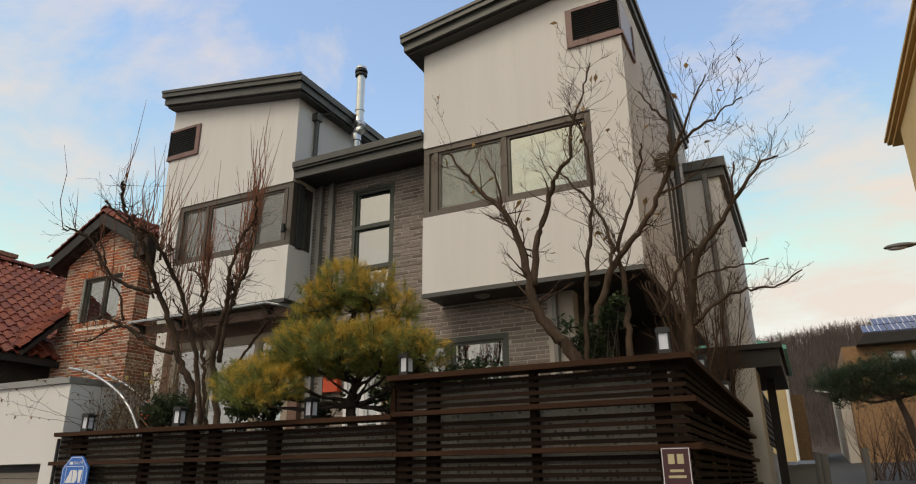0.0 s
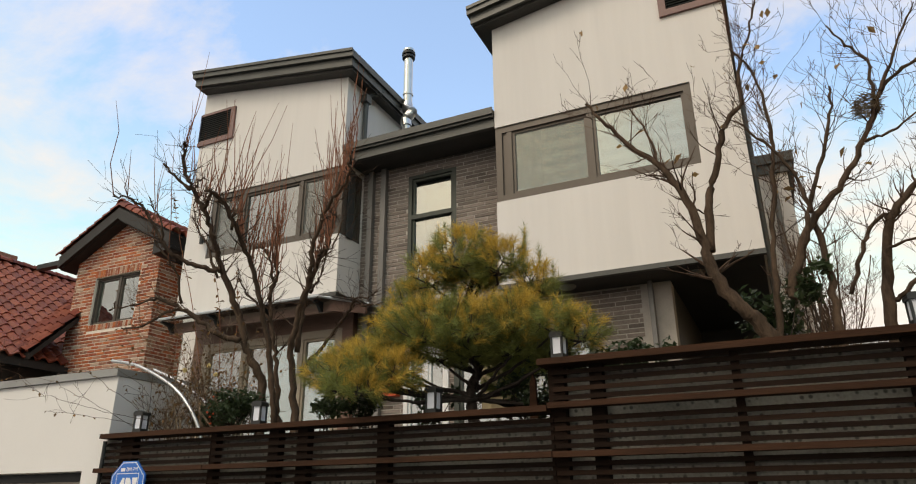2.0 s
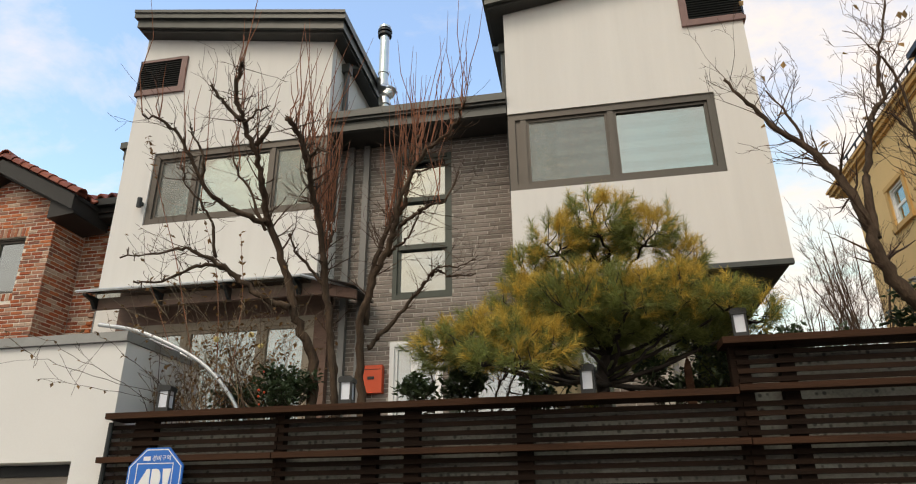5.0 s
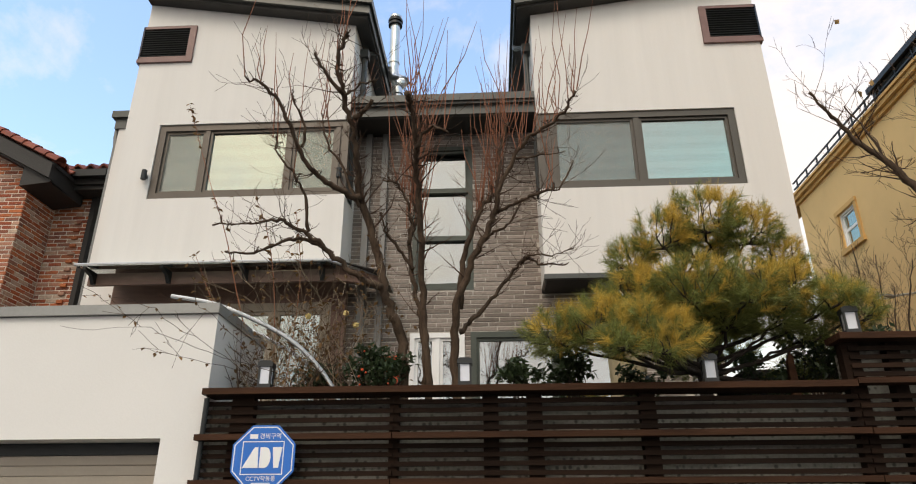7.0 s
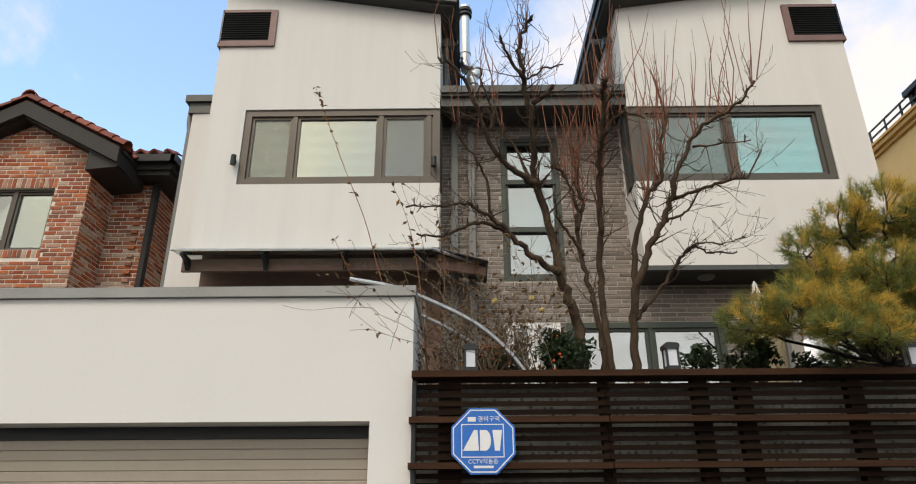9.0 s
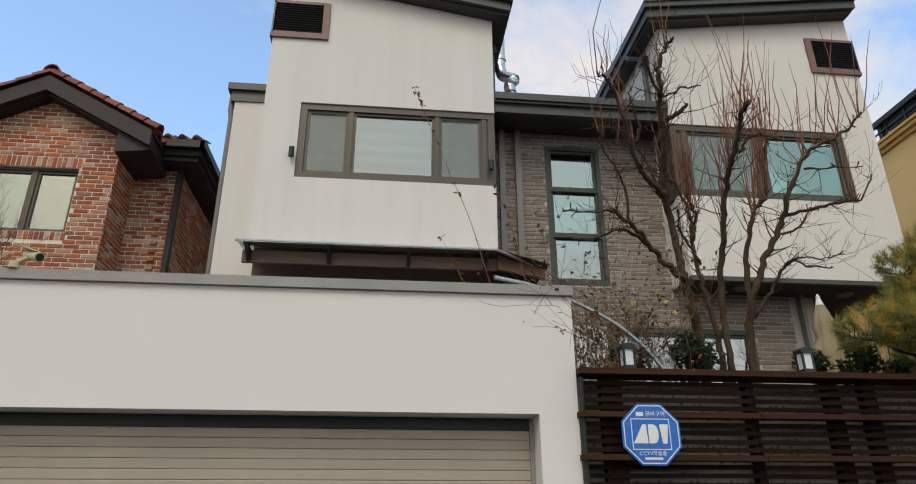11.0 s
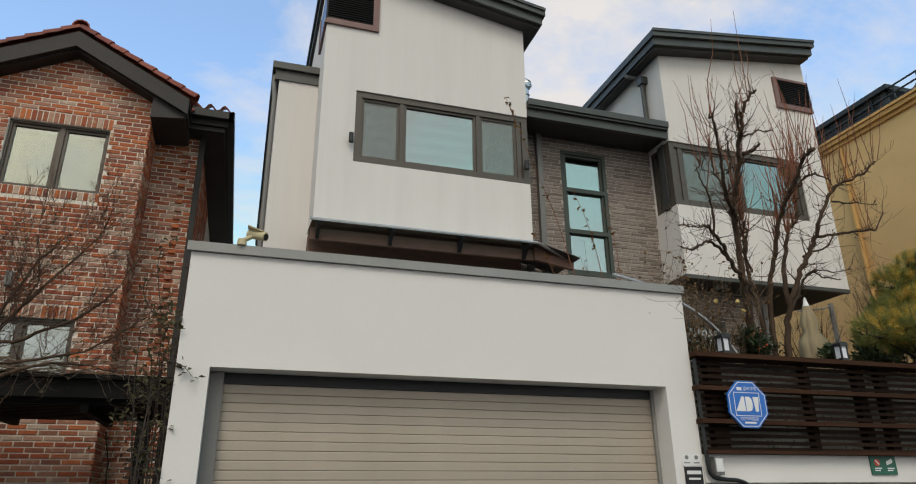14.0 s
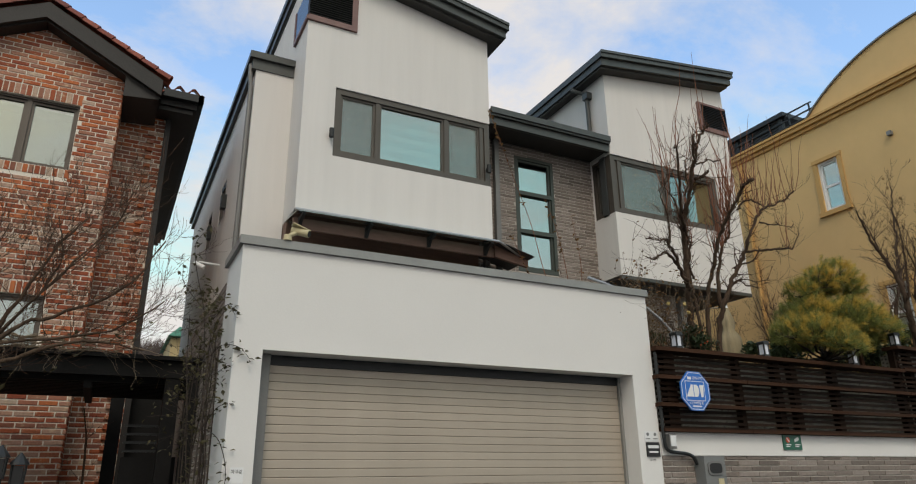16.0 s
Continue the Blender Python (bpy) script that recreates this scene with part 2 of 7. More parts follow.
BLIND_DIM = mat("roller_blind_sheer_band", (0.09, 0.12, 0.13), 0.9, var=0.05, scale=2)
GLASS_DULL = glass("neighbour_glass", (0.7, 0.75, 0.7), 0.26)
CURTAIN = mat("dull_curtain", (0.36, 0.31, 0.21), 0.9, var=0.3, scale=5, streak=(5, 5, 0.6))
# dark base colour stands in for the dimness of unlit rooms
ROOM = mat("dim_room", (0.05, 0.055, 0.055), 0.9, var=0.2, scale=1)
MORTAR_GREY = mat("mortar_grey", (0.50, 0.46, 0.41), 0.95, var=0.1, scale=6, bump=0.3)
MORTAR_DARK = mat("mortar_dark_grey", (0.50, 0.46, 0.41), 0.95, var=0.12, scale=6, bump=0.3)
MORTAR_PALE = mat("mortar_pale", (0.82, 0.75, 0.65), 0.95, var=0.12, scale=6, bump=0.3)
BRICK_GREY = ramp_pieces("grey_long_brick", [(0.0, (0.20, 0.165, 0.14)), (0.4, (0.30, 0.25, 0.215)), (0.75, (0.38, 0.32, 0.28)), (1.0, (0.25, 0.205, 0.175))])
BRICK_RED = ramp_pieces("reclaimed_red_brick", [(0.0, (0.56, 0.15, 0.06)), (0.2, (0.36, 0.095, 0.05)), (0.4, (0.68, 0.21, 0.08)), (0.55, (0.30, 0.12, 0.08)),
                                                (0.72, (0.55, 0.26, 0.165)), (0.9, (0.66, 0.50, 0.38)), (1.0, (0.44, 0.13, 0.07))], blotch=(0.64, 0.48, 0.32), spread=(0.60, 0.79))
TILE = ramp_pieces("clay_tile", [(0.0, (0.27, 0.065, 0.035)), (0.4, (0.36, 0.10, 0.055)), (0.75, (0.19, 0.05, 0.035)), (1.0, (0.31, 0.075, 0.045))], rough=0.6, grain=18)
# darker copy of the fascia wood: the gateway's weaker light is in the colour
GATE_BLACK = mat("shaded_gate_timber", (0.011, 0.0105, 0.010), 0.7, var=0.2, scale=5, bump=0.2, grain=40, spec=0.2)
DARKWOOD = mat("dark_fascia_wood", (0.024, 0.021, 0.0185), 0.6, var=0.2, scale=5, bump=0.2, grain=40)
WOOD = mat("dark_stained_slat", (0.0245, 0.0128, 0.0078), 0.85, var=0.3, spec=0.12, scale=5, bump=0.3, grain=50, piece=0.45, streak=(0.6, 6, 6))
WOOD_RAIL = mat("brown_stained_rail", (0.066, 0.029, 0.0148), 0.8, var=0.3, spec=0.15, scale=5, bump=0.3, grain=50, piece=0.2, streak=(0.6, 6, 6))
SHUTTER = mat("shutter_beige", (0.43, 0.37, 0.30), 0.5, metal=0.1, var=0.06, scale=3, bump=0.04, piece=0.04)
ASPHALT = mat("asphalt", (0.06, 0.06, 0.06), 0.9, var=0.2, scale=2, bump=0.5, grain=200)
SOIL = mat("soil", (0.07, 0.05, 0.036), 0.95, var=0.3, scale=6, bump=0.6)
YELLOW = mat("ochre_stucco", (0.72, 0.48, 0.215), 0.9, var=0.07, scale=1.2, bump=0.2, grain=120)
YELLOW_TRIM = mat("ochre_cornice", (0.60, 0.36, 0.13), 0.85, var=0.08, scale=2)
BARK = mat("grey_brown_bark", (0.122, 0.082, 0.056), 0.95, spec=0.15, var=0.38, scale=14, bump=1.0, grain=70, streak=(1, 1, 0.35))
BARK_DARK = mat("dark_bark", (0.06, 0.045, 0.036), 0.95, var=0.3, scale=9, bump=0.8, grain=45, streak=(1, 1, 0.35))
SHOOT = mat("red_brown_shoot", (0.25, 0.092, 0.045), 0.8, var=0.2, scale=6)
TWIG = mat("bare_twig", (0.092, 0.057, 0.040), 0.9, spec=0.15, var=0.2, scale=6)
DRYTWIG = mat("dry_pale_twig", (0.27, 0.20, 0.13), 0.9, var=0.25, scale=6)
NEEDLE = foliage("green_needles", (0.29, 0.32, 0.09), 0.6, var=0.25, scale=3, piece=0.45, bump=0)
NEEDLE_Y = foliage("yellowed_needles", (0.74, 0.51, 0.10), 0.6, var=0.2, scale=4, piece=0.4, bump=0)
LEAF = foliage("evergreen_leaf", (0.06, 0.09, 0.04), 0.4, var=0.25, scale=4, piece=0.4, bump=0)
LEAF_DRY = foliage("withered_leaf", (0.24, 0.13, 0.05), 0.8, var=0.3, scale=4, piece=0.4, bump=0)
LEAF_TAN = foliage("tan_dead_leaf", (0.42, 0.26, 0.11), 0.8, var=0.3, scale=4, piece=0.4, bump=0)
LEAF_OLD = foliage("dull_climber_leaf", (0.115, 0.10, 0.048), 0.7, var=0.3, scale=4, piece=0.5, bump=0)
WHITE = mat("white_paint", (0.78, 0.78, 0.77), 0.5, var=0.04, scale=2, bump=0.03)
LAMP_WHITE = mat("frosted_lamp_panel", (0.72, 0.74, 0.80), 0.35, var=0.04, scale=5, bump=0)
LAMP_BLACK = mat("lamp_housing", (0.02, 0.022, 0.022), 0.4, var=0.1, bump=0.02)
BLUE = mat("sign_blue", (0.015, 0.15, 0.55), 0.35, var=0.05, scale=3, bump=0.02)
GREEN = mat("sign_green", (0.015, 0.12, 0.075), 0.4, var=0.06, bump=0.02)
MAROON = mat("plate_maroon", (0.07, 0.025, 0.03), 0.35, var=0.06, bump=0.02)
BLACK_PLATE = mat("plate_black", (0.012, 0.012, 0.012), 0.35, var=0.06, bump=0.02)
RED = mat("orange_red_enamel", (0.62, 0.075, 0.02), 0.35, var=0.05, scale=3, bump=0.02)
CREAM = mat("cream_plastic", (0.55, 0.47, 0.28), 0.5, var=0.1, scale=12)
CANVAS = mat("beige_canvas", (0.38, 0.31, 0.19), 0.9, var=0.12, scale=8, bump=0.3, streak=(4, 4, 0.5))
GREYBOX = mat("grey_enclosure", (0.2, 0.205, 0.2), 0.5, var=0.08, bump=0.03)
SOLAR = mat("solar_cell_blue", (0.025, 0.05, 0.14), 0.15, var=0.1, bump=0.0)
ROOF_GREEN = mat("green_metal_roof", (0.10, 0.32, 0.24), 0.5, var=0.1, scale=2)
FAR_YELLOW = mat("pale_ochre_wall", (0.50, 0.38, 0.20), 0.9, var=0.08, scale=1.5)
ROSE = mat("faded_yellow_petal", (0.66, 0.50, 0.20), 0.8, var=0.15, scale=20)
FAR_BRICK = mat("far_brick", (0.33, 0.19, 0.095), 0.9, var=0.2, scale=9)
FAR_GREY = mat("pale_grey_wall", (0.52, 0.50, 0.45), 0.9, var=0.08, scale=1.5)
HILL = mat("leaf_litter_slope", (0.085, 0.055, 0.04), 0.95, var=0.3, scale=0.3, bump=0.2, grain=8)
FAR_TREE = mat("winter_wood", (0.12, 0.088, 0.075), 0.95, var=0.3, scale=0.5, piece=0.35, bump=0)


def membrane():
    """The dimpled sheet behind the slats: pale grey with small dark pits."""
    m = mat("dimpled_membrane", (0.45, 0.435, 0.375), 0.6, dark=(0.10, 0.096, 0.082), scale=2.2)
    n, l = m.node_tree.nodes, m.node_tree.links
    b = n["Principled BSDF"]
    src = b.inputs["Base Color"].links[0].from_socket
    vo = n.new("ShaderNodeTexVoronoi"); vo.inputs["Scale"].default_value = 26.0; vo.inputs["Randomness"].default_value = 0.35
    co = n.new("ShaderNodeTexCoord"); l.new(co.outputs["Object"], vo.inputs["Vector"])
    rp = n.new("ShaderNodeValToRGB")
    rp.color_ramp.elements[0].position, rp.color_ramp.elements[0].color = 0.22, (0.06, 0.06, 0.055, 1)
    rp.color_ramp.elements[1].position, rp.color_ramp.elements[1].color = 0.36, (1, 1, 1, 1)
    l.new(vo.outputs["Distance"], rp.inputs[0])
    mm = n.new("ShaderNodeMixRGB"); mm.blend_type = "MULTIPLY"; mm.inputs[0].default_value = 0.8
    l.new(src, mm.inputs[1]); l.new(rp.outputs[0], mm.inputs[2]); l.new(mm.outputs[0], b.inputs["Base Color"])
    return m


MEMBRANE = membrane()


# ---- building helpers ----
def thing(name, at, label, category, group="", kind=""):
    ob = new(name)
    ob.empty_display_size = 0.1
    ob.matrix_basis = Matrix.Translation(at)
    return tagged(ob, label, category, group, kind)


def hang(ob, parent):
    ob.parent = parent
    if parent.type == "EMPTY":
        ob.matrix_parent_inverse = parent.matrix_basis.inverted()
    return ob


def finish(bm, name):
    me = bpy.data.meshes.new(name)
    bm.to_mesh(me)
    bm.free()
    return me


def part(name, bm, material, parent=None, label="", bevel=0.0, smooth=False):
    """Links a bmesh as one mesh object, under a thing or a part."""
    if bevel:
        es = [e for e in bm.edges if len(e.link_faces) == 2 and e.calc_face_angle(0) > 0.5]
        bmesh.ops.bevel(bm, geom=es, offset=bevel, segments=1, affect="EDGES", clamp_overlap=True)
    bmesh.ops.recalc_face_normals(bm, faces=bm.faces)
    me = finish(bm, name)
    me.materials.append(material)
    if smooth:
        for p in me.polygons:
            p.use_smooth = True
    ob = new(name, me)
    if parent is not None:
        hang(ob, parent)
    return tagged(ob, label)


def raw(name, verts, faces, material, parent=None, label="", smooth=False):
    me = bpy.data.meshes.new(name)
    me.from_pydata(verts, [], faces)
    me.materials.append(material)
    if smooth:
        me.polygons.foreach_set("use_smooth", [True] * len(me.polygons))
    ob = new(name, me)
    if parent is not None:
        hang(ob, parent)
    return tagged(ob, label)


def box(bm, x0, x1, y0, y1, z0, z1):
    v = [bm.verts.new(p) for p in ((x0, y0, z0), (x1, y0, z0), (x1, y1, z0), (x0, y1, z0), (x0, y0, z1), (x1, y0, z1), (x1, y1, z1), (x0, y1, z1))]
    for f in ((0, 3, 2, 1), (4, 5, 6, 7), (0, 1, 5, 4), (1, 2, 6, 5), (2, 3, 7, 6), (3, 0, 4, 7)):
        bm.faces.new([v[i] for i in f])
    return v


def boxes(*dims):
    bm = bmesh.new()
    for d in dims:
        box(bm, *d)
    return bm


def prism(profile, axis, a, b):
    """A closed profile pushed along an axis from a to b: axis x takes (y, z), y takes (x, z), z takes (x, y)."""
    bm = bmesh.new()
    put = {"x": lambda u, v, w: (w, u, v), "y": lambda u, v, w: (u, w, v), "z": lambda u, v, w: (u, v, w)}[axis]
    r0 = [bm.verts.new(put(u, v, a)) for u, v in profile]
    r1 = [bm.verts.new(put(u, v, b)) for u, v in profile]
    bm.faces.new(r0)
    bm.faces.new(r1[::-1])
    k = len(profile)
    for i in range(k):
        bm.faces.new([r0[i], r1[i], r1[(i + 1) % k], r0[(i + 1) % k]])
    return bm


def panel(axis, a, b, u0, u1, z0, z1, holes=(), top=None):
    """A wall from a to b in thickness with openings cut through; top(u) bends its upper edge."""
    us = sorted({u0, u1, *(h for q in holes for h in q[:2])})
    zs = sorted({z0, z1, *(h for q in holes for h in q[2:])})
    us, zs = [u for u in us if u0 <= u <= u1], [z for z in zs if z0 <= z <= z1]
    solid = {}
    for i in range(len(us) - 1):
        for j in range(len(zs) - 1):
            cu, cz = (us[i] + us[i + 1]) / 2, (zs[j] + zs[j + 1]) / 2
            solid[i, j] = not any(h[0] < cu < h[1] and h[2] < cz < h[3] for h in holes)
    bm = bmesh.new()
    vs = {}

    def v(i, j, s):
        if (i, j, s) not in vs:
            u, z = us[i], zs[j]
            if top and j == len(zs) - 1:
                z = top(u)
            w = a if s == 0 else b
            vs[i, j, s] = bm.verts.new((u, w, z) if axis == "y" else (w, u, z))
        return vs[i, j, s]

    for (i, j), on in solid.items():
        if not on:
            continue
        for s in (0, 1):
            bm.faces.new([v(i, j, s), v(i + 1, j, s), v(i + 1, j + 1, s), v(i, j + 1, s)])
        for di, dj, e in ((-1, 0, ((i, j), (i, j + 1))), (1, 0, ((i + 1, j), (i + 1, j + 1))), (0, -1, ((i, j), (i + 1, j))), (0, 1, ((i, j + 1), (i + 1, j + 1)))):
            if not solid.get((i + di, j + dj), False):
                p, q = e
                bm.faces.new([v(*p, 0), v(*q, 0), v(*q, 1), v(*p, 1)])
    return bm


def tube(vs, fs, pts, radii, sides=6, cap=True):
    """Adds a tapered tube along points to vertex and face lists."""
    base = len(vs)
    pts = [Vector(p) for p in pts]
    up = Vector((0.31, 0.22, 0.93))
    for k, p in enumerate(pts):
        d = (pts[min(k + 1, len(pts) - 1)] - pts[max(k - 1, 0)])
        d = d.normalized() if d.length > 1e-9 else Vector((0, 0, 1))
        s = d.cross(up)
        s = s.normalized() if s.length > 0.05 else d.cross(Vector((1, 0, 0))).normalized()
        c = s.cross(d)
        for i in range(sides):
            t = 2 * math.pi * i / sides
            q = p + (s * math.cos(t) + c * math.sin(t)) * radii[k]
            vs.append((q.x, q.y, q.z))
    for k in range(len(pts) - 1):
        for i in range(sides):
            j = (i + 1) % sides
            fs.append((base + k * sides + i, base + k * sides + j, base + (k + 1) * sides + j, base + (k + 1) * sides + i))
    if cap:
        e = base + (len(pts) - 1) * sides
        fs.append(tuple(range(e, e + sides)))
        fs.append(tuple(reversed(range(base, base + sides))))


def pipe(name, pts, r, material, parent=None, label="", sides=10):
    vs, fs = [], []
    tube(vs, fs, pts, [r] * len(pts), sides)
    return raw(name, vs, fs, material, parent, label, smooth=False)


def smooth_path(pts, steps=4):
    """Catmull-Rom through the points."""
    P = [Vector(p) for p in pts]
    P = [2 * P[0] - P[1]] + P + [2 * P[-1] - P[-2]]
    out = []
    for i in range(1, len(P) - 2):
        for k in range(steps):
            t = k / steps
            a, b, c, d = P[i - 1], P[i], P[i + 1], P[i + 2]
            out.append(0.5 * ((2 * b) + (c - a) * t + (2 * a - 5 * b + 4 * c - d) * t * t + (3 * b - a - 3 * c + d) * t ** 3))
    out.append(P[-2])
    return out


def brick_mesh(name, material, chamfer=0.004):
    """A unit brick, 1 x 1 x 1, open at its back, with a worn front edge in the scale of a wall brick."""
    bm = bmesh.new()
    cx, cz = chamfer / 0.22, chamfer / 0.06
    f = [bm.verts.new(p) for p in ((cx, 0, cz), (1 - cx, 0, cz), (1 - cx, 0, 1 - cz), (cx, 0, 1 - cz))]
    m = [bm.verts.new(p) for p in ((0, 0.3, 0), (1, 0.3, 0), (1, 0.3, 1), (0, 0.3, 1))]
    b = [bm.verts.new(p) for p in ((0, 1, 0), (1, 1, 0), (1, 1, 1), (0, 1, 1))]
    bm.faces.new(f)
    for r, s in ((f, m), (m, b)):
        for i in range(4):
            bm.faces.new([r[i], s[i], s[(i + 1) % 4], r[(i + 1) % 4]])
    bmesh.ops.recalc_face_normals(bm, faces=bm.faces)
    me = finish(bm, name)
    me.materials.append(material)
    return me


def lay(wall, me, rows, axis, plane, out, depth, near):
    """Lays bricks (u0, u1, z0, z1) on a wall: those for which near() holds as pieces, the rest joined into one mesh."""
    vs, fs = [], []
    src = [tuple(v.co) for v in me.vertices]
    polys = [tuple(p.vertices) for p in me.polygons]
    count = 0
    for u0, u1, z0, z1 in rows:
        proud = depth + random.uniform(-0.0025, 0.0025)
        f0 = plane + out * proud
        if axis == "y":
            m = Matrix(((u1 - u0, 0, 0, u0), (0, -out * proud, 0, f0), (0, 0, z1 - z0, z0), (0, 0, 0, 1)))
        else:
            m = Matrix(((0, -out * proud, 0, f0), (u1 - u0, 0, 0, u0), (0, 0, z1 - z0, z0), (0, 0, 0, 1)))
        if count < 290 and near((u0 + u1) / 2, (z0 + z1) / 2):
            ob = new("brick", me)
            hang(ob, wall)
            ob.matrix_basis = m
            count += 1
        else:
            b = len(vs)
            vs += [tuple(m @ Vector(c)) for c in src]
            fs += [tuple(b + i for i in p) for p in polys]
    if vs:
        ob = raw("brickwork", vs, fs, me.materials[0], wall)
        tagged(ob, kind="stuff")


def courses(u0, u1, z0, z1, length, height, joint, keep=lambda u, z: True, holes=()):
    """Running bond, clipped to openings."""
    out = []
    k, z = 0, z0
    while z < z1 - 0.01:
        u = u0 - (k % 2) * length * 0.5 - (k % 3) * length * 0.09
        while u < u1:
            a, b = max(u, u0), min(u + length - joint, u1)
            segs = [(a, b)]
            zc = z + height / 2
            for h in holes:
                if h[2] - 0.01 < zc < h[3] + 0.01:
                    nxt = []
                    for p, q in segs:
                        if q <= h[0] or p >= h[1]:
                            nxt.append((p, q))
                        else:
                            nxt += [(p, h[0]), (h[1], q)]
                    segs = nxt
            for p, q in segs:
                if q - p > 0.03 and keep(p, zc) and keep(q, zc):
                    out.append((p, q, z, min(z + height - joint, z1)))
            u += length
        z += height
        k += 1
    return out


def lettering(name, text, size, at, material, parent=None, rot=(90, 0, 0), extrude=0.0006):
    cu = bpy.data.curves.new(name, "FONT")
    cu.body, cu.size, cu.extrude, cu.align_x, cu.align_y = text, size, extrude, "CENTER", "CENTER"
    ob = new(name, cu)
    ob.matrix_basis = pose(*at, *rot)
    dg = bpy.context.evaluated_depsgraph_get()
    me = bpy.data.meshes.new_from_object(ob.evaluated_get(dg))
    bpy.data.objects.remove(ob)
    me.materials.clear()
    me.materials.append(material)
    me.transform(pose(*at, *rot))
    o2 = new(name, me)
    if parent is not None:
        hang(o2, parent)
    return o2


# ---- ground ----
def ease(a, b, x):
    t = min(1, max(0, (x - a) / (b - a)))
    return t * t * (3 - 2 * t)


def ground_z(x, y):
    return 0.064 * max(-40, min(20, x)) + 0.068 * max(0, min(y, 40) - 2.0) * ease(-1.2, -0.3, x)


gx = sorted({*np.linspace(-600, -20, 12), *np.linspace(-20, 12, 60), *np.linspace(12, 600, 14)})
gy = sorted({*np.linspace(-600, -10, 10), *np.linspace(-10, 45, 50), *np.linspace(45, 900, 14)})
gv = [(float(x), float(y), ground_z(x, y)) for y in gy for x in gx]
gf = [(j * len(gx) + i, j * len(gx) + i + 1, (j + 1) * len(gx) + i + 1, (j + 1) * len(gx) + i) for j in range(len(gy) - 1) for i in range(len(gx) - 1)]
tagged(raw("ground", gv, gf, ASPHALT, smooth=True), "grey asphalt lane climbing gently past the houses", "road", kind="structure")

# ---- main house ----
house = thing("house", (-4.7, 8.5, 2.0), "pale stucco two-tower house with dark metal eaves and grey brick", "house")


def window(name, parent, axis, face, u0, u1, z0, z1, bars, frame_mat, pane_mat, fw=0.06, blind=True, screens=(), inward=1, lining=None):
    """A framed window in an opening. axis y faces along y. bars: mullions (u, width); screens: bays with a fly screen."""
    def dims(a, b, d0, d1, c, d):
        lo, hi = sorted((face + inward * d0, face + inward * d1))
        return (a, b, lo, hi, c, d) if axis == "y" else (lo, hi, a, b, c, d)
    def ring(a, b, c, d, w, d0, d1):
        q = dims(a, b, d0, d1, c, d)
        lo, hi = (q[2], q[3]) if axis == "y" else (q[0], q[1])
        return panel(axis, lo, hi, a, b, c, d, [(a + w, b - w, c + w, d - w)])
    bm = ring(u0, u1, z0, z1, fw, -0.012, 0.09)
    win = part("window", bm, frame_mat, parent, name, bevel=0.004)
    edges = [u0 + fw]
    for u, w in bars:
        part("mullion", boxes(dims(u - w / 2, u + w / 2, -0.006, 0.085, z0 + fw, z1 - fw)), frame_mat, win, bevel=0.004)
        edges += [u - w / 2, u + w / 2]
    edges.append(u1 - fw)
    for k in range(0, len(edges), 2):
        a, b, c, d = edges[k], edges[k + 1], z0 + fw, z1 - fw
        sw = 0.03
        bm = ring(a, b, c, d, sw, 0.012, 0.055)
        part("sash", bm, frame_mat, win, bevel=0.003)
        p = part("pane", boxes(dims(a + sw, b - sw, 0.035, 0.041, c + sw, d - sw)), pane_mat, win)
        p.visible_shadow = False
        if k // 2 in screens:
            mm = boxes(dims(a + sw, b - sw, 0.020, 0.022, c + sw, d - sw))
            part("fly_screen", mm, SCREEN, win)
        if blind:
            n = max(3, int((d - c) / 0.075))
            for i in range(n):
                za, zb = c + (d - c) * i / n, c + (d - c) * (i + 1) / n
                part("blind_band", boxes(dims(a, b, 0.15 + 0.002 * (i % 2), 0.155 + 0.002 * (i % 2), za, zb)), BLIND if i % 2 else BLIND_DIM, win)
    # added backing box; in ROOM colour it paints the room's shade behind the panes
    lo, hi = (0.45, 0.47) if not blind else (0.2, 0.22)
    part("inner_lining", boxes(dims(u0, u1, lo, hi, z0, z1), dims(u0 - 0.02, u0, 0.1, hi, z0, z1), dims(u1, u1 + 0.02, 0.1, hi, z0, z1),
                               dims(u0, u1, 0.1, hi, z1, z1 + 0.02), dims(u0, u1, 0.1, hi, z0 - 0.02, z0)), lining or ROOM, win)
    return win


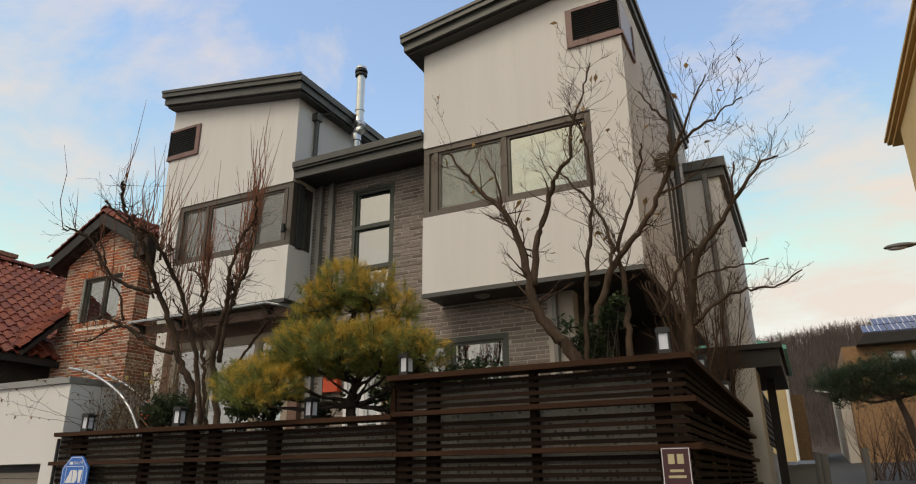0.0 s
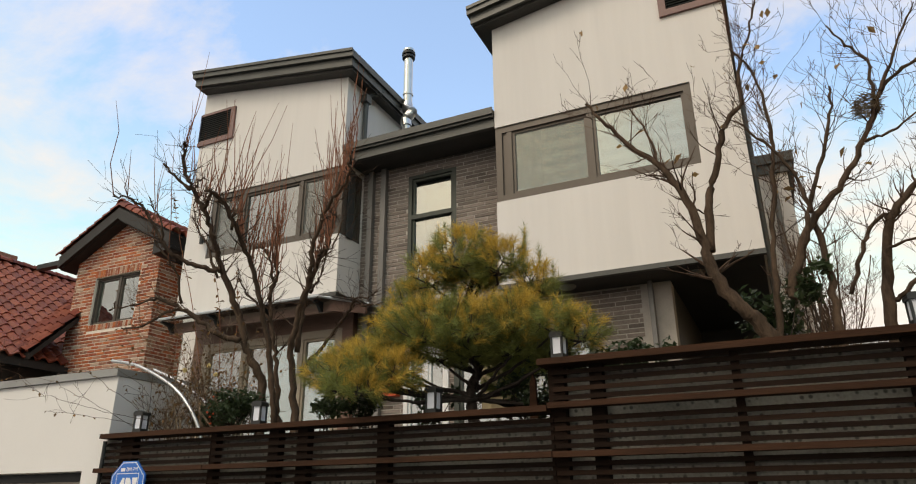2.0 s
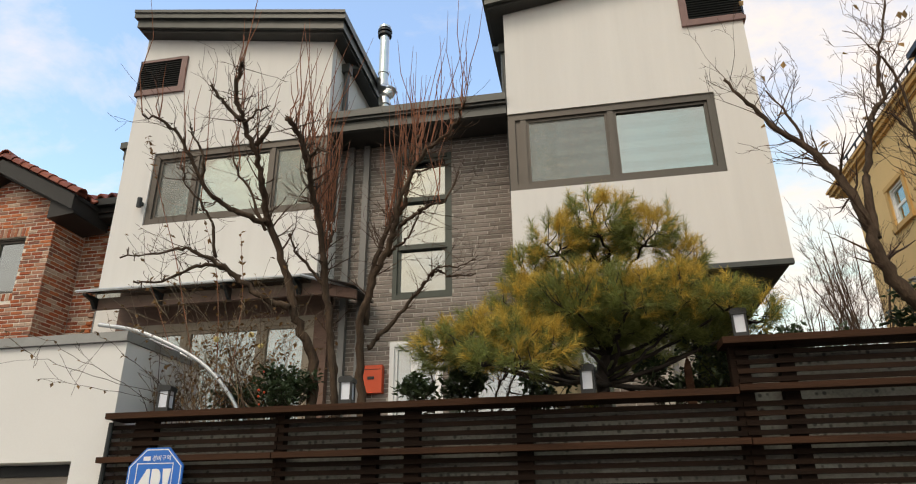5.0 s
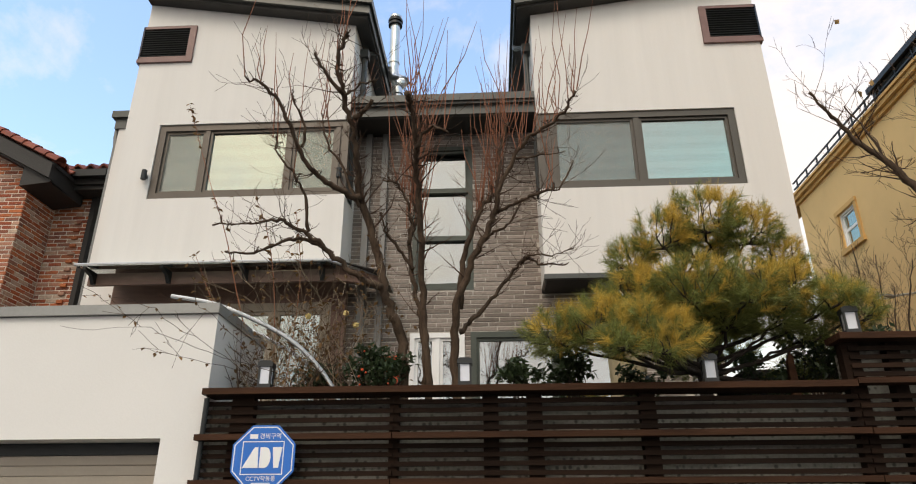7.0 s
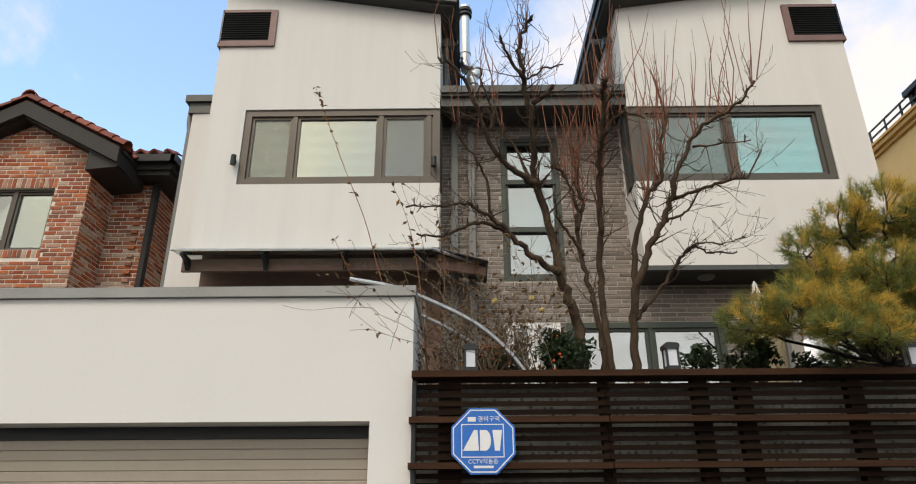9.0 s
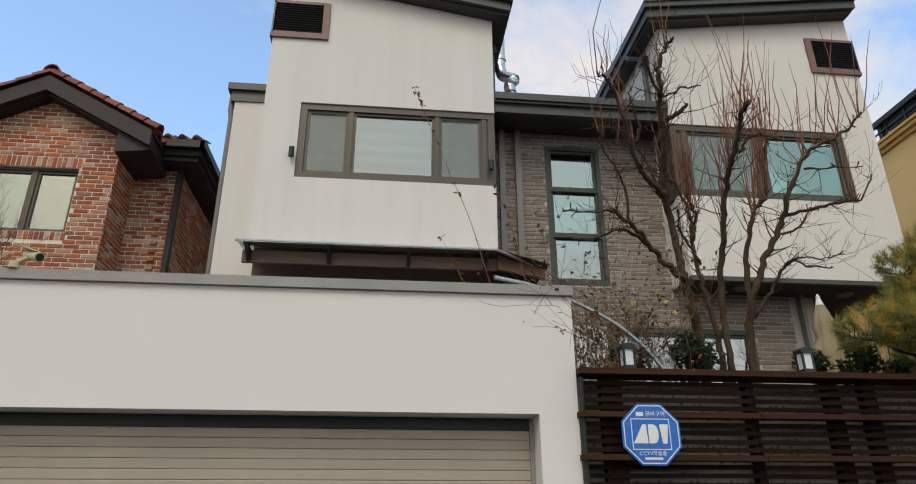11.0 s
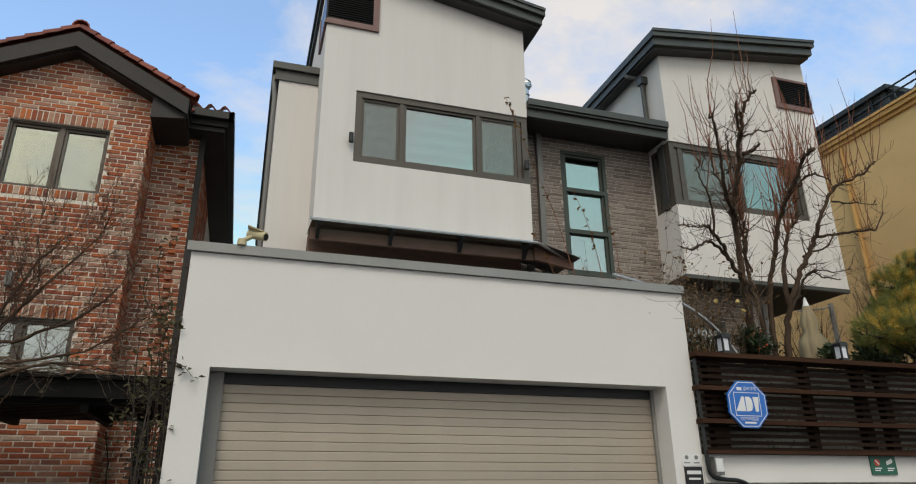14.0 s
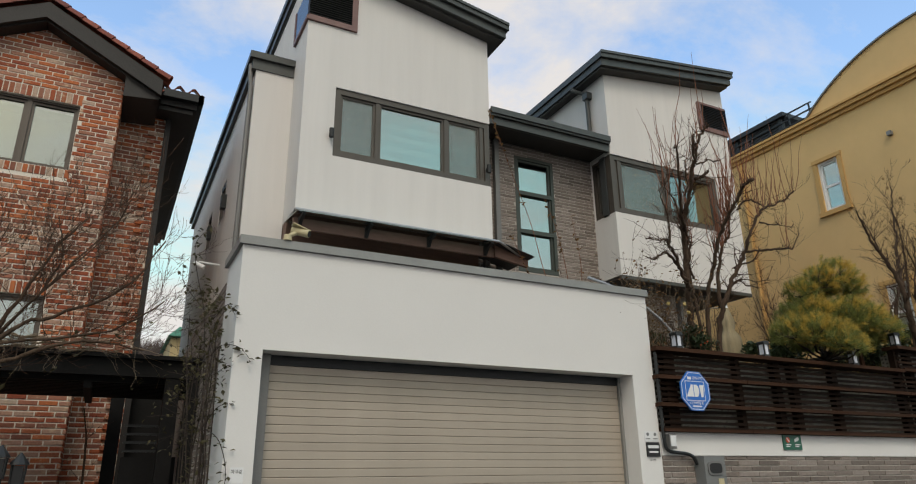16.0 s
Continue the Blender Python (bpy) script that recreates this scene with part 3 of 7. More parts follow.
def tower(xi, xo, zb, top_i, top_o, wz0, wz1, wo, bars, screens, word):
    """One tower: xi its inner side, xo its outer side; the roof climbs from the inner to the outer side."""
    s = 1 if xi > xo else -1            # +1: inner side faces +x
    yf, yb, th = 6.63, 11.4, 0.2
    lo, hi = min(xi, xo), max(xi, xo)

    def top(x):
        return top_i + (top_o - top_i) * (x - xi) / (xo - xi)
    w0, w1 = sorted((wo, xi))
    part("front_wall", panel("y", yf, yf + th, lo, hi, zb, 7.0, [(w0, w1, wz0, wz1)], top), STUCCO, house, "pale warm-white stucco front wall")
    side = panel("x", *sorted((xi, xi - s * th)), yf + th, yb, zb, top_i, [(yf + th, 7.1, wz0, wz1)])
    part("side_wall", side, STUCCO, house)
    part("side_wall", panel("x", *sorted((xo, xo + s * th)), yf + th, yb, zb, top_o), STUCCO, house)
    part("back_wall", panel("y", yb, yb + th, lo, hi, zb, 7.0, (), top), STUCCO, house)
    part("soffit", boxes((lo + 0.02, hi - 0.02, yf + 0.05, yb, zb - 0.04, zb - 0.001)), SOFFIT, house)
    # drip edge under the front
    part("drip_edge", boxes((lo - 0.004, hi + 0.004, yf - 0.006, yf + 0.05, zb - 0.05, zb - 0.001)), TRIM, house, bevel=0.003)
    # corner window on the inner side
    win = window("bronze-framed sliding window with striped roller blinds", house, "y", yf + 0.03, w0, w1, wz0, wz1, bars, FRAME, GLASS, 0.075, True, screens)
    a, b = sorted((xi - s * 0.03, xi - s * 0.10))
    window("narrow return of the corner window", house, "x", xi - s * 0.03, yf + 0.13, 7.09, wz0, wz1, [], FRAME, GLASS_DARK, 0.05, False, (), -s)
    # roof
    ri, ro = xi + s * 0.22, xo - s * 0.07

    def zt(x):
        return top(x) + 0.16
    bands = ((0.0, 0.0, -0.10, 0.0, "gutter_band"), (0.045, 0.03, -0.215, -0.102, "fascia"), (0.10, 0.06, -0.25, -0.216, "eave_board"))
    for ins_y, ins_x, z0, z1, nm in bands:
        a, b = ri - s * ins_x, ro + s * ins_x
        pr = [(a, zt(a) + z0), (b, zt(b) + z0), (b, zt(b) + z1), (a, zt(a) + z1)]
        part(nm if nm != "gutter_band" else "roof", prism(pr, "y", 6.38 + ins_y, yb + 0.45 - ins_y), TRIM if nm != "eave_board" else SOFFIT, house, bevel=0.006)
    # lip along the gutter
    a, b = ri, ro
    part("gutter_lip", prism([(a, zt(a) - 0.03), (b, zt(b) - 0.03), (b, zt(b) + 0.012), (a, zt(a) + 0.012)], "y", 6.362, 6.379), TRIM, house)
    # louvre at the outer corner
    u0, u1 = sorted((xo - s * 0.015, xo + s * 0.62))
    inner = u1 if s > 0 else u0
    zl0, zl1 = 6.345, 6.86
    fr = [(u0, u1, yf - 0.03, yf + 0.0, zl0, zl0 + 0.075), (u0, u1, yf - 0.03, yf + 0.0, zl1 - 0.035, zl1)]
    fr.append((inner - 0.075, inner, yf - 0.03, yf, zl0 + 0.075, zl1 - 0.035) if s > 0 else (inner, inner + 0.075, yf - 0.03, yf, zl0 + 0.075, zl1 - 0.035))
    lou = part("louvre", boxes(*fr), MAUVE, house, "mauve-framed black ventilation louvre", bevel=0.004)
    a, b = (u0, u1 - 0.075) if s > 0 else (u0 + 0.075, u1)
    part("backing", boxes((a, b, yf - 0.008, yf - 0.002, zl0 + 0.075, zl1 - 0.035)), BLACK, lou)
    for i in range(14):
        z = zl0 + 0.085 + i * 0.0325
        part("blade", prism([(yf - 0.028, z), (yf - 0.022, z), (yf - 0.006, z + 0.026), (yf - 0.012, z + 0.026)], "x", a, b), BLACK, lou)
    xs = sorted((xo - s * 0.02, xo - s * 0.001))
    part("side_panel", boxes((*xs, yf - 0.03, 7.25, zl0 + 0.05, zl1)), PANEL_BLUE, lou, "dark blue side panel")
    xs = sorted((xo - s * 0.03, xo - s * 0.001))
    part("side_sill", boxes((*xs, yf - 0.031, 7.27, zl0, zl0 + 0.05), (*xs, 7.25, 7.29, zl0 + 0.05, zl1)), MAUVE, lou, bevel=0.004)
    return win


tower(-5.70, -8.22, 3.85, 6.88, 7.31, 4.58, 5.50, -7.83, [(-7.28, 0.05), (-6.34, 0.05), (-5.82, 0.05)], (0, 2), "left")
tower(-3.66, -1.12, 3.64, 6.935, 7.30, 4.58, 5.50, -1.54, [(-3.50, 0.06), (-2.59, 0.06)], (1,), "right")

# centre bay
cw = (-5.03, -4.37, 3.66, 5.40)
door_hole = (-5.03, -4.47, 2.0, 3.19)
low_hole = (-4.41, -3.66, 2.2, 3.20)
CENTRE_HOLES = [cw, door_hole, low_hole]
centre_wall = part("brick_wall", panel("y", 7.115, 7.3, -5.70, -3.66, 1.9, 5.62, CENTRE_HOLES), MORTAR_DARK, house, "grey long-brick wall between the towers")
PORCH_HOLES = [(-3.66, -2.80, 2.2, 3.20)]
porch_wall = part("brick_wall", panel("y", 7.115, 7.3, -3.66, -2.02, 1.9, 3.60, PORCH_HOLES), MORTAR_DARK, house, "grey long-brick wall under the overhang")
# porch recess walls take the dark soffit colour; the recess's shade is painted in
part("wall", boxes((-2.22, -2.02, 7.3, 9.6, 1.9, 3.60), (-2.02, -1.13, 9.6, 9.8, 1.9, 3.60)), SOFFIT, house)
part("porch_post", boxes((-2.235, -2.19, 7.02, 7.11, 1.9, 3.60)), PIPE, house, bevel=0.006)
win = window("tall green-grey stair window in three panes", house, "y", 7.12, *cw, [], GREEN_FRAME, GLASS_DARK, 0.05, False)
for z in (4.83, 4.25):
    part("transom", boxes((cw[0] + 0.05, cw[1] - 0.05, 7.105, 7.18, z - 0.028, z + 0.028)), GREEN_FRAME, win, bevel=0.004)
window("wide ground-floor window with a dark green frame", house, "y", 7.12, -4.41, -2.80, 2.2, 3.20, [(-3.55, 0.04)], GREEN_FRAME, GLASS_DARK, 0.06, False)
gd = window("white framed glass door", house, "y", 7.10, *door_hole, [(-4.75, 0.05)], WHITE, GLASS_DARK, 0.05, False)
part("eave_roof", boxes((-5.69, -3.67, 6.60, 8.6, 5.64, 5.74)), TRIM, house, bevel=0.006)
part("fascia", boxes((-5.69, -3.67, 6.64, 6.70, 5.53, 5.638)), TRIM, house, bevel=0.005)
part("soffit", boxes((-5.69, -3.67, 6.70, 7.11, 5.56, 5.60)), SOFFIT, house)
part("gutter_lip", boxes((-5.69, -3.67, 6.575, 6.598, 5.67, 5.755)), TRIM, house, bevel=0.004)
for x in (-5.55, -5.36):
    part("downpipe", boxes((x - 0.035, x + 0.035, 7.035, 7.105, 2.0, 5.55)), PIPE, house, bevel=0.012)
# rain pipes that drop from the tower gutters
for xi, s in ((-5.70, 1), (-3.66, -1)):
    x = xi + s * 0.05
    pts = [(xi + s * 0.17, 7.20, 6.86), (xi + s * 0.15, 7.16, 6.80), (x, 7.0, 6.68), (x, 6.985, 5.75)]
    pipe("downpipe", pts, 0.035, TRIM, house)
    part("rain_head", boxes((x - 0.05, x + 0.05, 6.93, 7.05, 6.58, 6.69)), TRIM, house, bevel=0.012)

# wings beside the towers
part("wing_wall", panel("y", 7.24, 7.44, -8.69, -8.22, 2.42, 5.86), STUCCO, house)
part("wing_wall", panel("x", -8.69, -8.49, 7.44, 13.5, 2.42, 5.86, [(9.0, 9.5, 4.5, 5.1), (10.4, 10.9, 4.5, 5.1)]), STUCCO, house)
for y in (9.0, 10.4):
    window("small bronze side window", house, "x", -8.67, y, y + 0.5, 4.5, 5.1, [], FRAME, GLASS_DARK, 0.05, False)
    part("vent_hood", boxes((-8.76, -8.695, y - 0.25, y - 0.13, 4.55, 4.75)), BLACK, house, bevel=0.01)
part("wing_base", boxes((-9.05, -8.55, 6.9, 13.5, 0.2, 2.415)), BRICK_GREY, house)
part("wing_roof", boxes((-8.78, -8.2, 7.18, 13.7, 6.0, 6.09)), TRIM, house, bevel=0.008)
part("wing_fascia", boxes((-8.74, -8.22, 7.22, 13.6, 5.86, 5.998)), TRIM, house, bevel=0.005)
pipe("downpipe", [(-8.745, 7.30, 5.95), (-8.745, 7.30, 5.78), (-8.725, 7.30, 5.65), (-8.725, 7.30, 2.45)], 0.03, PIPE, house)
part("wing_wall", panel("y", 11.0, 11.2, -1.12, -0.58, 2.0, 6.26), STUCCO, house)
part("wing_wall", panel("x", -0.78, -0.58, 11.2, 15.0, 2.0, 6.26), STUCCO, house)
part("wing_roof", boxes((-1.12, -0.46, 10.9, 15.2, 6.41, 6.57)), TRIM, house, bevel=0.008)
part("wing_fascia", boxes((-1.12, -0.50, 10.95, 15.1, 6.26, 6.408)), TRIM, house, bevel=0.005)
pipe("downpipe", [(-0.80, 10.9, 6.3), (-0.80, 10.93, 6.1), (-0.80, 10.95, 2.2)], 0.045, PIPE, house)
pipe("downpipe", [(-1.06, 9.6, 7.2), (-1.06, 9.6, 3.7)], 0.045, TRIM, house)
window("tall narrow dark side window", house, "x", -1.10, 8.9, 9.35, 4.3, 5.6, [], FRAME, GLASS_DARK, 0.05, False, (), -1)

# ground floor under the left tower
part("garden_wall_left", panel("y", 7.02, 7.2, -8.22, -5.70, 2.0, 3.84, [(-8.05, -5.85, 2.1, 3.52)]), BROWN, house)
window("wide patio window with pale green blinds", house, "y", 7.03, -8.05, -5.85, 2.1, 3.52, [(-7.35, 0.06), (-6.45, 0.06)], TAN_FRAME, GLASS, 0.09, True)
part("return_wall", boxes((-5.84, -5.70, 7.2, 9.0, 2.0, 3.84)), STUCCO, house)

# canopy with its brackets
canopy = part("canopy", boxes((-8.24, -5.72, 6.585, 6.625, 3.60, 3.725)), BROWN, house, "brown timber canopy beam with a pale glass sheet and a steel tube", bevel=0.006)
part("canopy_sheet", prism([(6.36, 3.722), (7.0, 3.80), (7.0, 3.808), (6.36, 3.730)], "x", -8.25, -5.75), GLASS, canopy)
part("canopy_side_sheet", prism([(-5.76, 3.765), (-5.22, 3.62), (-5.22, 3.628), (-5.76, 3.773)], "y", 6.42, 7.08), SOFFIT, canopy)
part("canopy_side_beam", prism([(-5.72, 3.60), (-5.24, 3.52), (-5.24, 3.61), (-5.72, 3.75)], "y", 6.55, 6.60), BROWN, canopy)
pipe("front_tube", [(-8.27, 6.37, 3.742), (-5.76, 6.37, 3.735)], 0.016, GALV, canopy)
pipe("corner_tube", [(-5.76, 6.37, 3.735), (-5.24, 6.62, 3.64), (-5.22, 7.05, 3.64)], 0.016, GALV, canopy)
for x in (-8.17, -7.4, -6.62, -5.85):
    part("bracket", prism([(6.585, 3.722), (6.38, 3.72), (6.38, 3.70), (6.50, 3.67), (6.56, 3.60), (6.585, 3.60)], "x", x - 0.018, x + 0.018), BLACK, canopy)

# steel flue behind the left tower
flue = thing("flue_pipe", (-5.385, 7.55, 5.74), "shiny stainless steel flue pipe with a black-rimmed cap", "chimney")
pipe("lower_pipe", [(-5.32, 7.52, 5.74), (-5.32, 7.52, 6.42)], 0.06, STEEL, flue, sides=16)
pipe("elbow", smooth_path([(-5.32, 7.52, 6.42), (-5.33, 7.53, 6.55), (-5.26, 7.56, 6.66), (-5.385, 7.66, 6.78), (-5.41, 7.70, 6.9)], 4), 0.075, STEEL, flue, sides=16)
pipe("upper_pipe", [(-5.41, 7.70, 6.9), (-5.41, 7.70, 7.68)], 0.065, STEEL, flue, sides=16)
for z in (6.88, 7.05):
    pipe("collar", [(-5.41, 7.70, z), (-5.41, 7.70, z + 0.03)], 0.075, STEEL, flue, sides=16)
for z, r in ((7.68, 0.095), (7.74, 0.10), (7.80, 0.085)):
    pipe("cap_ring", [(-5.41, 7.70, z), (-5.41, 7.70, z + 0.035)], r, BLACK if z < 7.79 else STEEL, flue, sides=16)
pipe("wall_bracket", [(-5.62, 7.70, 7.0), (-5.41, 7.70, 7.0)], 0.012, BLACK, flue)

# soffit lights under the right tower
for x, y in ((-3.0, 6.85), (-1.75, 6.95), (-2.2, 7.8)):
    bm = bmesh.new()
    bmesh.ops.create_uvsphere(bm, u_segments=16, v_segments=8, radius=0.09)
    for v in bm.verts:
        v.co.z = min(v.co.z, 0.01) * 0.45
        v.co += Vector((x, y, 3.60))
    tagged(part("ceiling_light", bm, GREYBOX, None, smooth=True), "round unlit white glass light under the overhang", "lamp", "lights under the overhang")
# wall lights beside the upper windows
for x, z in ((-7.87, 4.84), (-5.76, 4.80)):
    wl_ = thing("wall_light", (x, 6.6, z), "small black cylinder wall light beside the window", "lamp", "wall lights")
    pipe("body", [(x, 6.57, z - 0.055), (x, 6.57, z + 0.055)], 0.028, BLACK, wl_, sides=12)
    part("mount", boxes((x - 0.015, x + 0.015, 6.58, 6.629, z - 0.02, z + 0.02)), BLACK, wl_)

# ---- garage ----
garage = thing("garage", (-7.45, 5.0, -0.5), "white stucco garage with a grey metal coping", "garage")
part("front_wall", panel("y", 3.96, 4.2, -9.13, -5.74, -1.0, 2.46, [(-8.95, -5.96, -1.0, 1.78)]), GARAGE_STUCCO, garage, bevel=0.008)
part("side_wall", boxes((-9.13, -8.96, 4.2, 4.55, -1.0, 2.46)), GARAGE_STUCCO, garage)
flank = part("flank_wall", boxes((-9.08, -8.96, 4.55, 7.2, -1.0, 2.46)), MORTAR_GREY, garage, "grey brick flank wall")
part("side_wall", boxes((-5.94, -5.74, 4.2, 4.78, -1.0, 2.46)), GARAGE_STUCCO, garage)
part("deck", boxes((-8.96, -5.74, 4.79, 7.02, 1.9, 2.02)), GREYBOX, garage)
part("parapet_back", boxes((-8.96, -5.94, 4.60, 4.78, 1.9, 2.46)), GARAGE_STUCCO, garage)
part("coping", boxes((-9.155, -5.73, 3.935, 4.22, 2.462, 2.52)), COPING, garage, bevel=0.005)
part("coping", boxes((-9.155, -8.94, 4.222, 4.57, 2.462, 2.52)), COPING, garage, bevel=0.005)
part("coping", boxes((-5.96, -5.73, 4.222, 4.80, 2.462, 2.52)), COPING, garage, bevel=0.005)
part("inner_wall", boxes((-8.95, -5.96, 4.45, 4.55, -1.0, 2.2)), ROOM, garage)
shutter = thing("roller_shutter", (-7.45, 4.16, -0.6), "closed beige ribbed metal roller shutter door", "garage door")
part("guide_rail", boxes((-8.948, -8.87, 4.09, 4.2, -0.8, 1.778)), PIPE, shutter, bevel=0.004)
part("guide_rail", boxes((-5.985, -5.962, 4.12, 4.2, -0.8, 1.778)), COPING, shutter, bevel=0.004)
# box housing kept black, so its colour also holds the shade under the lintel
part("lintel_box", boxes((-8.87, -5.985, 4.13, 4.2, 1.715, 1.778)), BLACK, shutter, bevel=0.004)
bm = prism([(4.1475, 0.0), (4.144, 0.002), (4.143, 0.005), (4.143, 0.049), (4.144, 0.0520), (4.1475, 0.0532), (4.165, 0.0532), (4.165, 0.0)], "x", -8.87, -5.985)
slat = part("slat", bm, SHUTTER, shutter)
for i in range(1, 46):
    o = slat.copy()
    scene.collection.objects.link(o)
    o.matrix_basis = Matrix.Translation((0, 0, 1.661 - i * 0.0542))
slat.matrix_basis = Matrix.Translation((0, 0, 1.661))

# ---- boundary wall below the fence ----
low_wall = part("boundary_wall", boxes((-5.735, -0.52, 3.975, 4.15, -0.8, 1.15)), MORTAR_GREY, None)
tagged(low_wall, "low grey brick boundary wall along the lane", "wall", kind="structure")
tagged(part("plaster_band", boxes((-5.735, -0.51, 3.96, 4.15, 1.152, 1.335)), GARAGE_STUCCO, None, bevel=0.006), "white plastered band above the brick wall", "wall", kind="structure")
tagged(part("boundary_wall_side", boxes((-0.72, -0.53, 4.15, 8.4, -0.8, 1.335)), GARAGE_STUCCO, None), "plastered garden wall along the side lane", "wall", kind="structure")
tagged(part("garden_soil", boxes((-5.73, -0.75, 4.16, 7.11, 1.0, 1.93)), SOIL, None), "dark planting soil in the raised front garden", "soil", kind="structure")
tagged(part("membrane_wall", boxes((-5.73, -0.62, 4.034, 4.145, 1.336, 1.978), (-2.3, -0.62, 4.034, 4.145, 1.979, 2.21), (-0.66, -0.575, 4.147, 8.34, 1.336, 2.21)), MEMBRANE, None), "mottled grey dimpled sheet behind the fence", "wall", kind="structure")

# ---- slatted fence ----
fence = thing("fence", (-3.1, 3.95, 1.34), "dark-stained horizontal wooden slat fence with proud brown rails", "fence")


def board(name, material, x0, x1, y0, y1, z0, z1, tilt=0.0):
    bm = bmesh.new()
    vs = box(bm, x0, x1, y0, y1, z0, z1)
    for k in (1, 2, 5, 6):
        vs[k].co.z += tilt
    return part(name, bm, material, fence, bevel=0.003)


joints = [-5.73, -4.72, -2.32, -0.47]
for a, b in zip(joints, joints[1:]):
    zs = [1.955, 1.91, 1.865, 1.82, 1.73, 1.685, 1.64, 1.595, 1.505, 1.46, 1.415, 1.37]
    if a > -2.4:
        zs = [2.205, 2.16, 2.115, 2.07] + zs
    for z in zs:
        t = random.uniform(-0.004, 0.004)
        board("slat", WOOD, a + 0.003, b - 0.003, 3.951 + random.uniform(-0.003, 0.002), 3.963, z - 0.0128, z + 0.0115, t)
    for z in (1.775, 1.55):
        board("rail", WOOD_RAIL, a - (0.02 if a < -5.7 else -0.003), b - 0.003 + (0.05 if b > -1 else 0), 3.885, 3.965, z - 0.015, z + 0.015, random.uniform(-0.003, 0.003))
    board("rail", WOOD_RAIL, a + 0.003, b - 0.003, 3.90, 3.97, 1.337, 1.36)
board("top_rail", WOOD_RAIL, -5.74, -2.34, 3.885, 4.06, 1.995, 2.028)
board("rail", WOOD_RAIL, -2.335, -0.42, 3.885, 3.965, 2.01, 2.04)
board("top_rail", WOOD_RAIL, -2.38, -0.42, 3.885, 4.06, 2.243, 2.277)
for x, w, zt in ((-5.54, 0.12, 1.99), (-4.72, 0.05, 1.99), (-4.21, 0.08, 1.99), (-3.98, 0.08, 1.99), (-3.39, 0.08, 1.99), (-2.30, 0.09, 2.242), (-2.08, 0.07, 2.242), (-1.38, 0.04, 2.242), (-0.62, 0.08, 2.242)):
    board("post", WOOD, x - w / 2, x + w / 2, 3.968, 4.03, 1.337, zt)
# the return along the side lane
for z in (2.205, 2.16, 2.115, 2.07, 1.955, 1.91, 1.865, 1.82, 1.73, 1.685, 1.64, 1.595, 1.505, 1.46, 1.415, 1.37):
    board("slat", WOOD, -0.505, -0.475, 3.97, 8.35, z - 0.015, z + 0.014)
for z in (2.025, 1.785, 1.55):
    board("rail", WOOD_RAIL, -0.505, -0.425, 3.97, 8.35, z - 0.015, z + 0.015)
board("top_rail", WOOD_RAIL, -0.60, -0.425, 4.062, 8.35, 2.243, 2.277)
for y in (4.9, 5.8, 6.7, 7.6, 8.3):
    board("post", WOOD, -0.57, -0.508, y, y + 0.09, 1.337, 2.242)


# ---- brick neighbour ----
RIDGE_X, RIDGE_Z, PITCH = -11.03, 6.37, 0.53
brick_house = thing("brick_house", (-11.5, 9.5, -0.7), "reclaimed red brick house with clay roof tiles", "house")


def gable_top(x):
    return 6.27 - PITCH * abs(x - RIDGE_X)


W1, W2 = (-11.60, -10.545, 4.37, 5.20), (-11.60, -10.53, 1.98, 2.89)
bm = panel("y", 7.865, 8.17, -12.12, RIDGE_X, -1.2, 6.4, [(W1[0], RIDGE_X, *W1[2:]), (W2[0], RIDGE_X, *W2[2:])], gable_top)
nb_wall = part("front_wall", bm, MORTAR_PALE, brick_house)
bm = panel("y", 7.865, 8.17, RIDGE_X, -10.136, -1.2, 6.4, [(RIDGE_X, W1[1], *W1[2:]), (RIDGE_X, W2[1], *W2[2:])], gable_top)
nb_wall2 = part("front_wall", bm, MORTAR_PALE, brick_house)
nb_ret = part("return_wall", boxes((-10.32, -10.135, 8.17, 8.9, -1.2, 5.7)), MORTAR_PALE, brick_house)
nb_back = part("set_back_wall", boxes((-10.13, -9.585, 8.465, 8.67, -1.2, 5.54)), MORTAR_PALE, brick_house)
nb_side = part("side_wall", boxes((-9.77, -9.585, 8.67, 14.0, -1.2, 5.54)), MORTAR_PALE, brick_house)
for w in (W1, W2):
    window("grey two-pane sliding window in a brick surround", brick_house, "y", 7.92, *w, [((w[0] + w[1]) / 2 + 0.02, 0.05)], FRAME, GLASS_DULL, 0.026, False, (), 1, CURTAIN)
part("wall_lamp", boxes((-11.25, -11.19, 7.77, 7.86, 3.2, 3.36)), GREYBOX, brick_house, bevel=0.01)
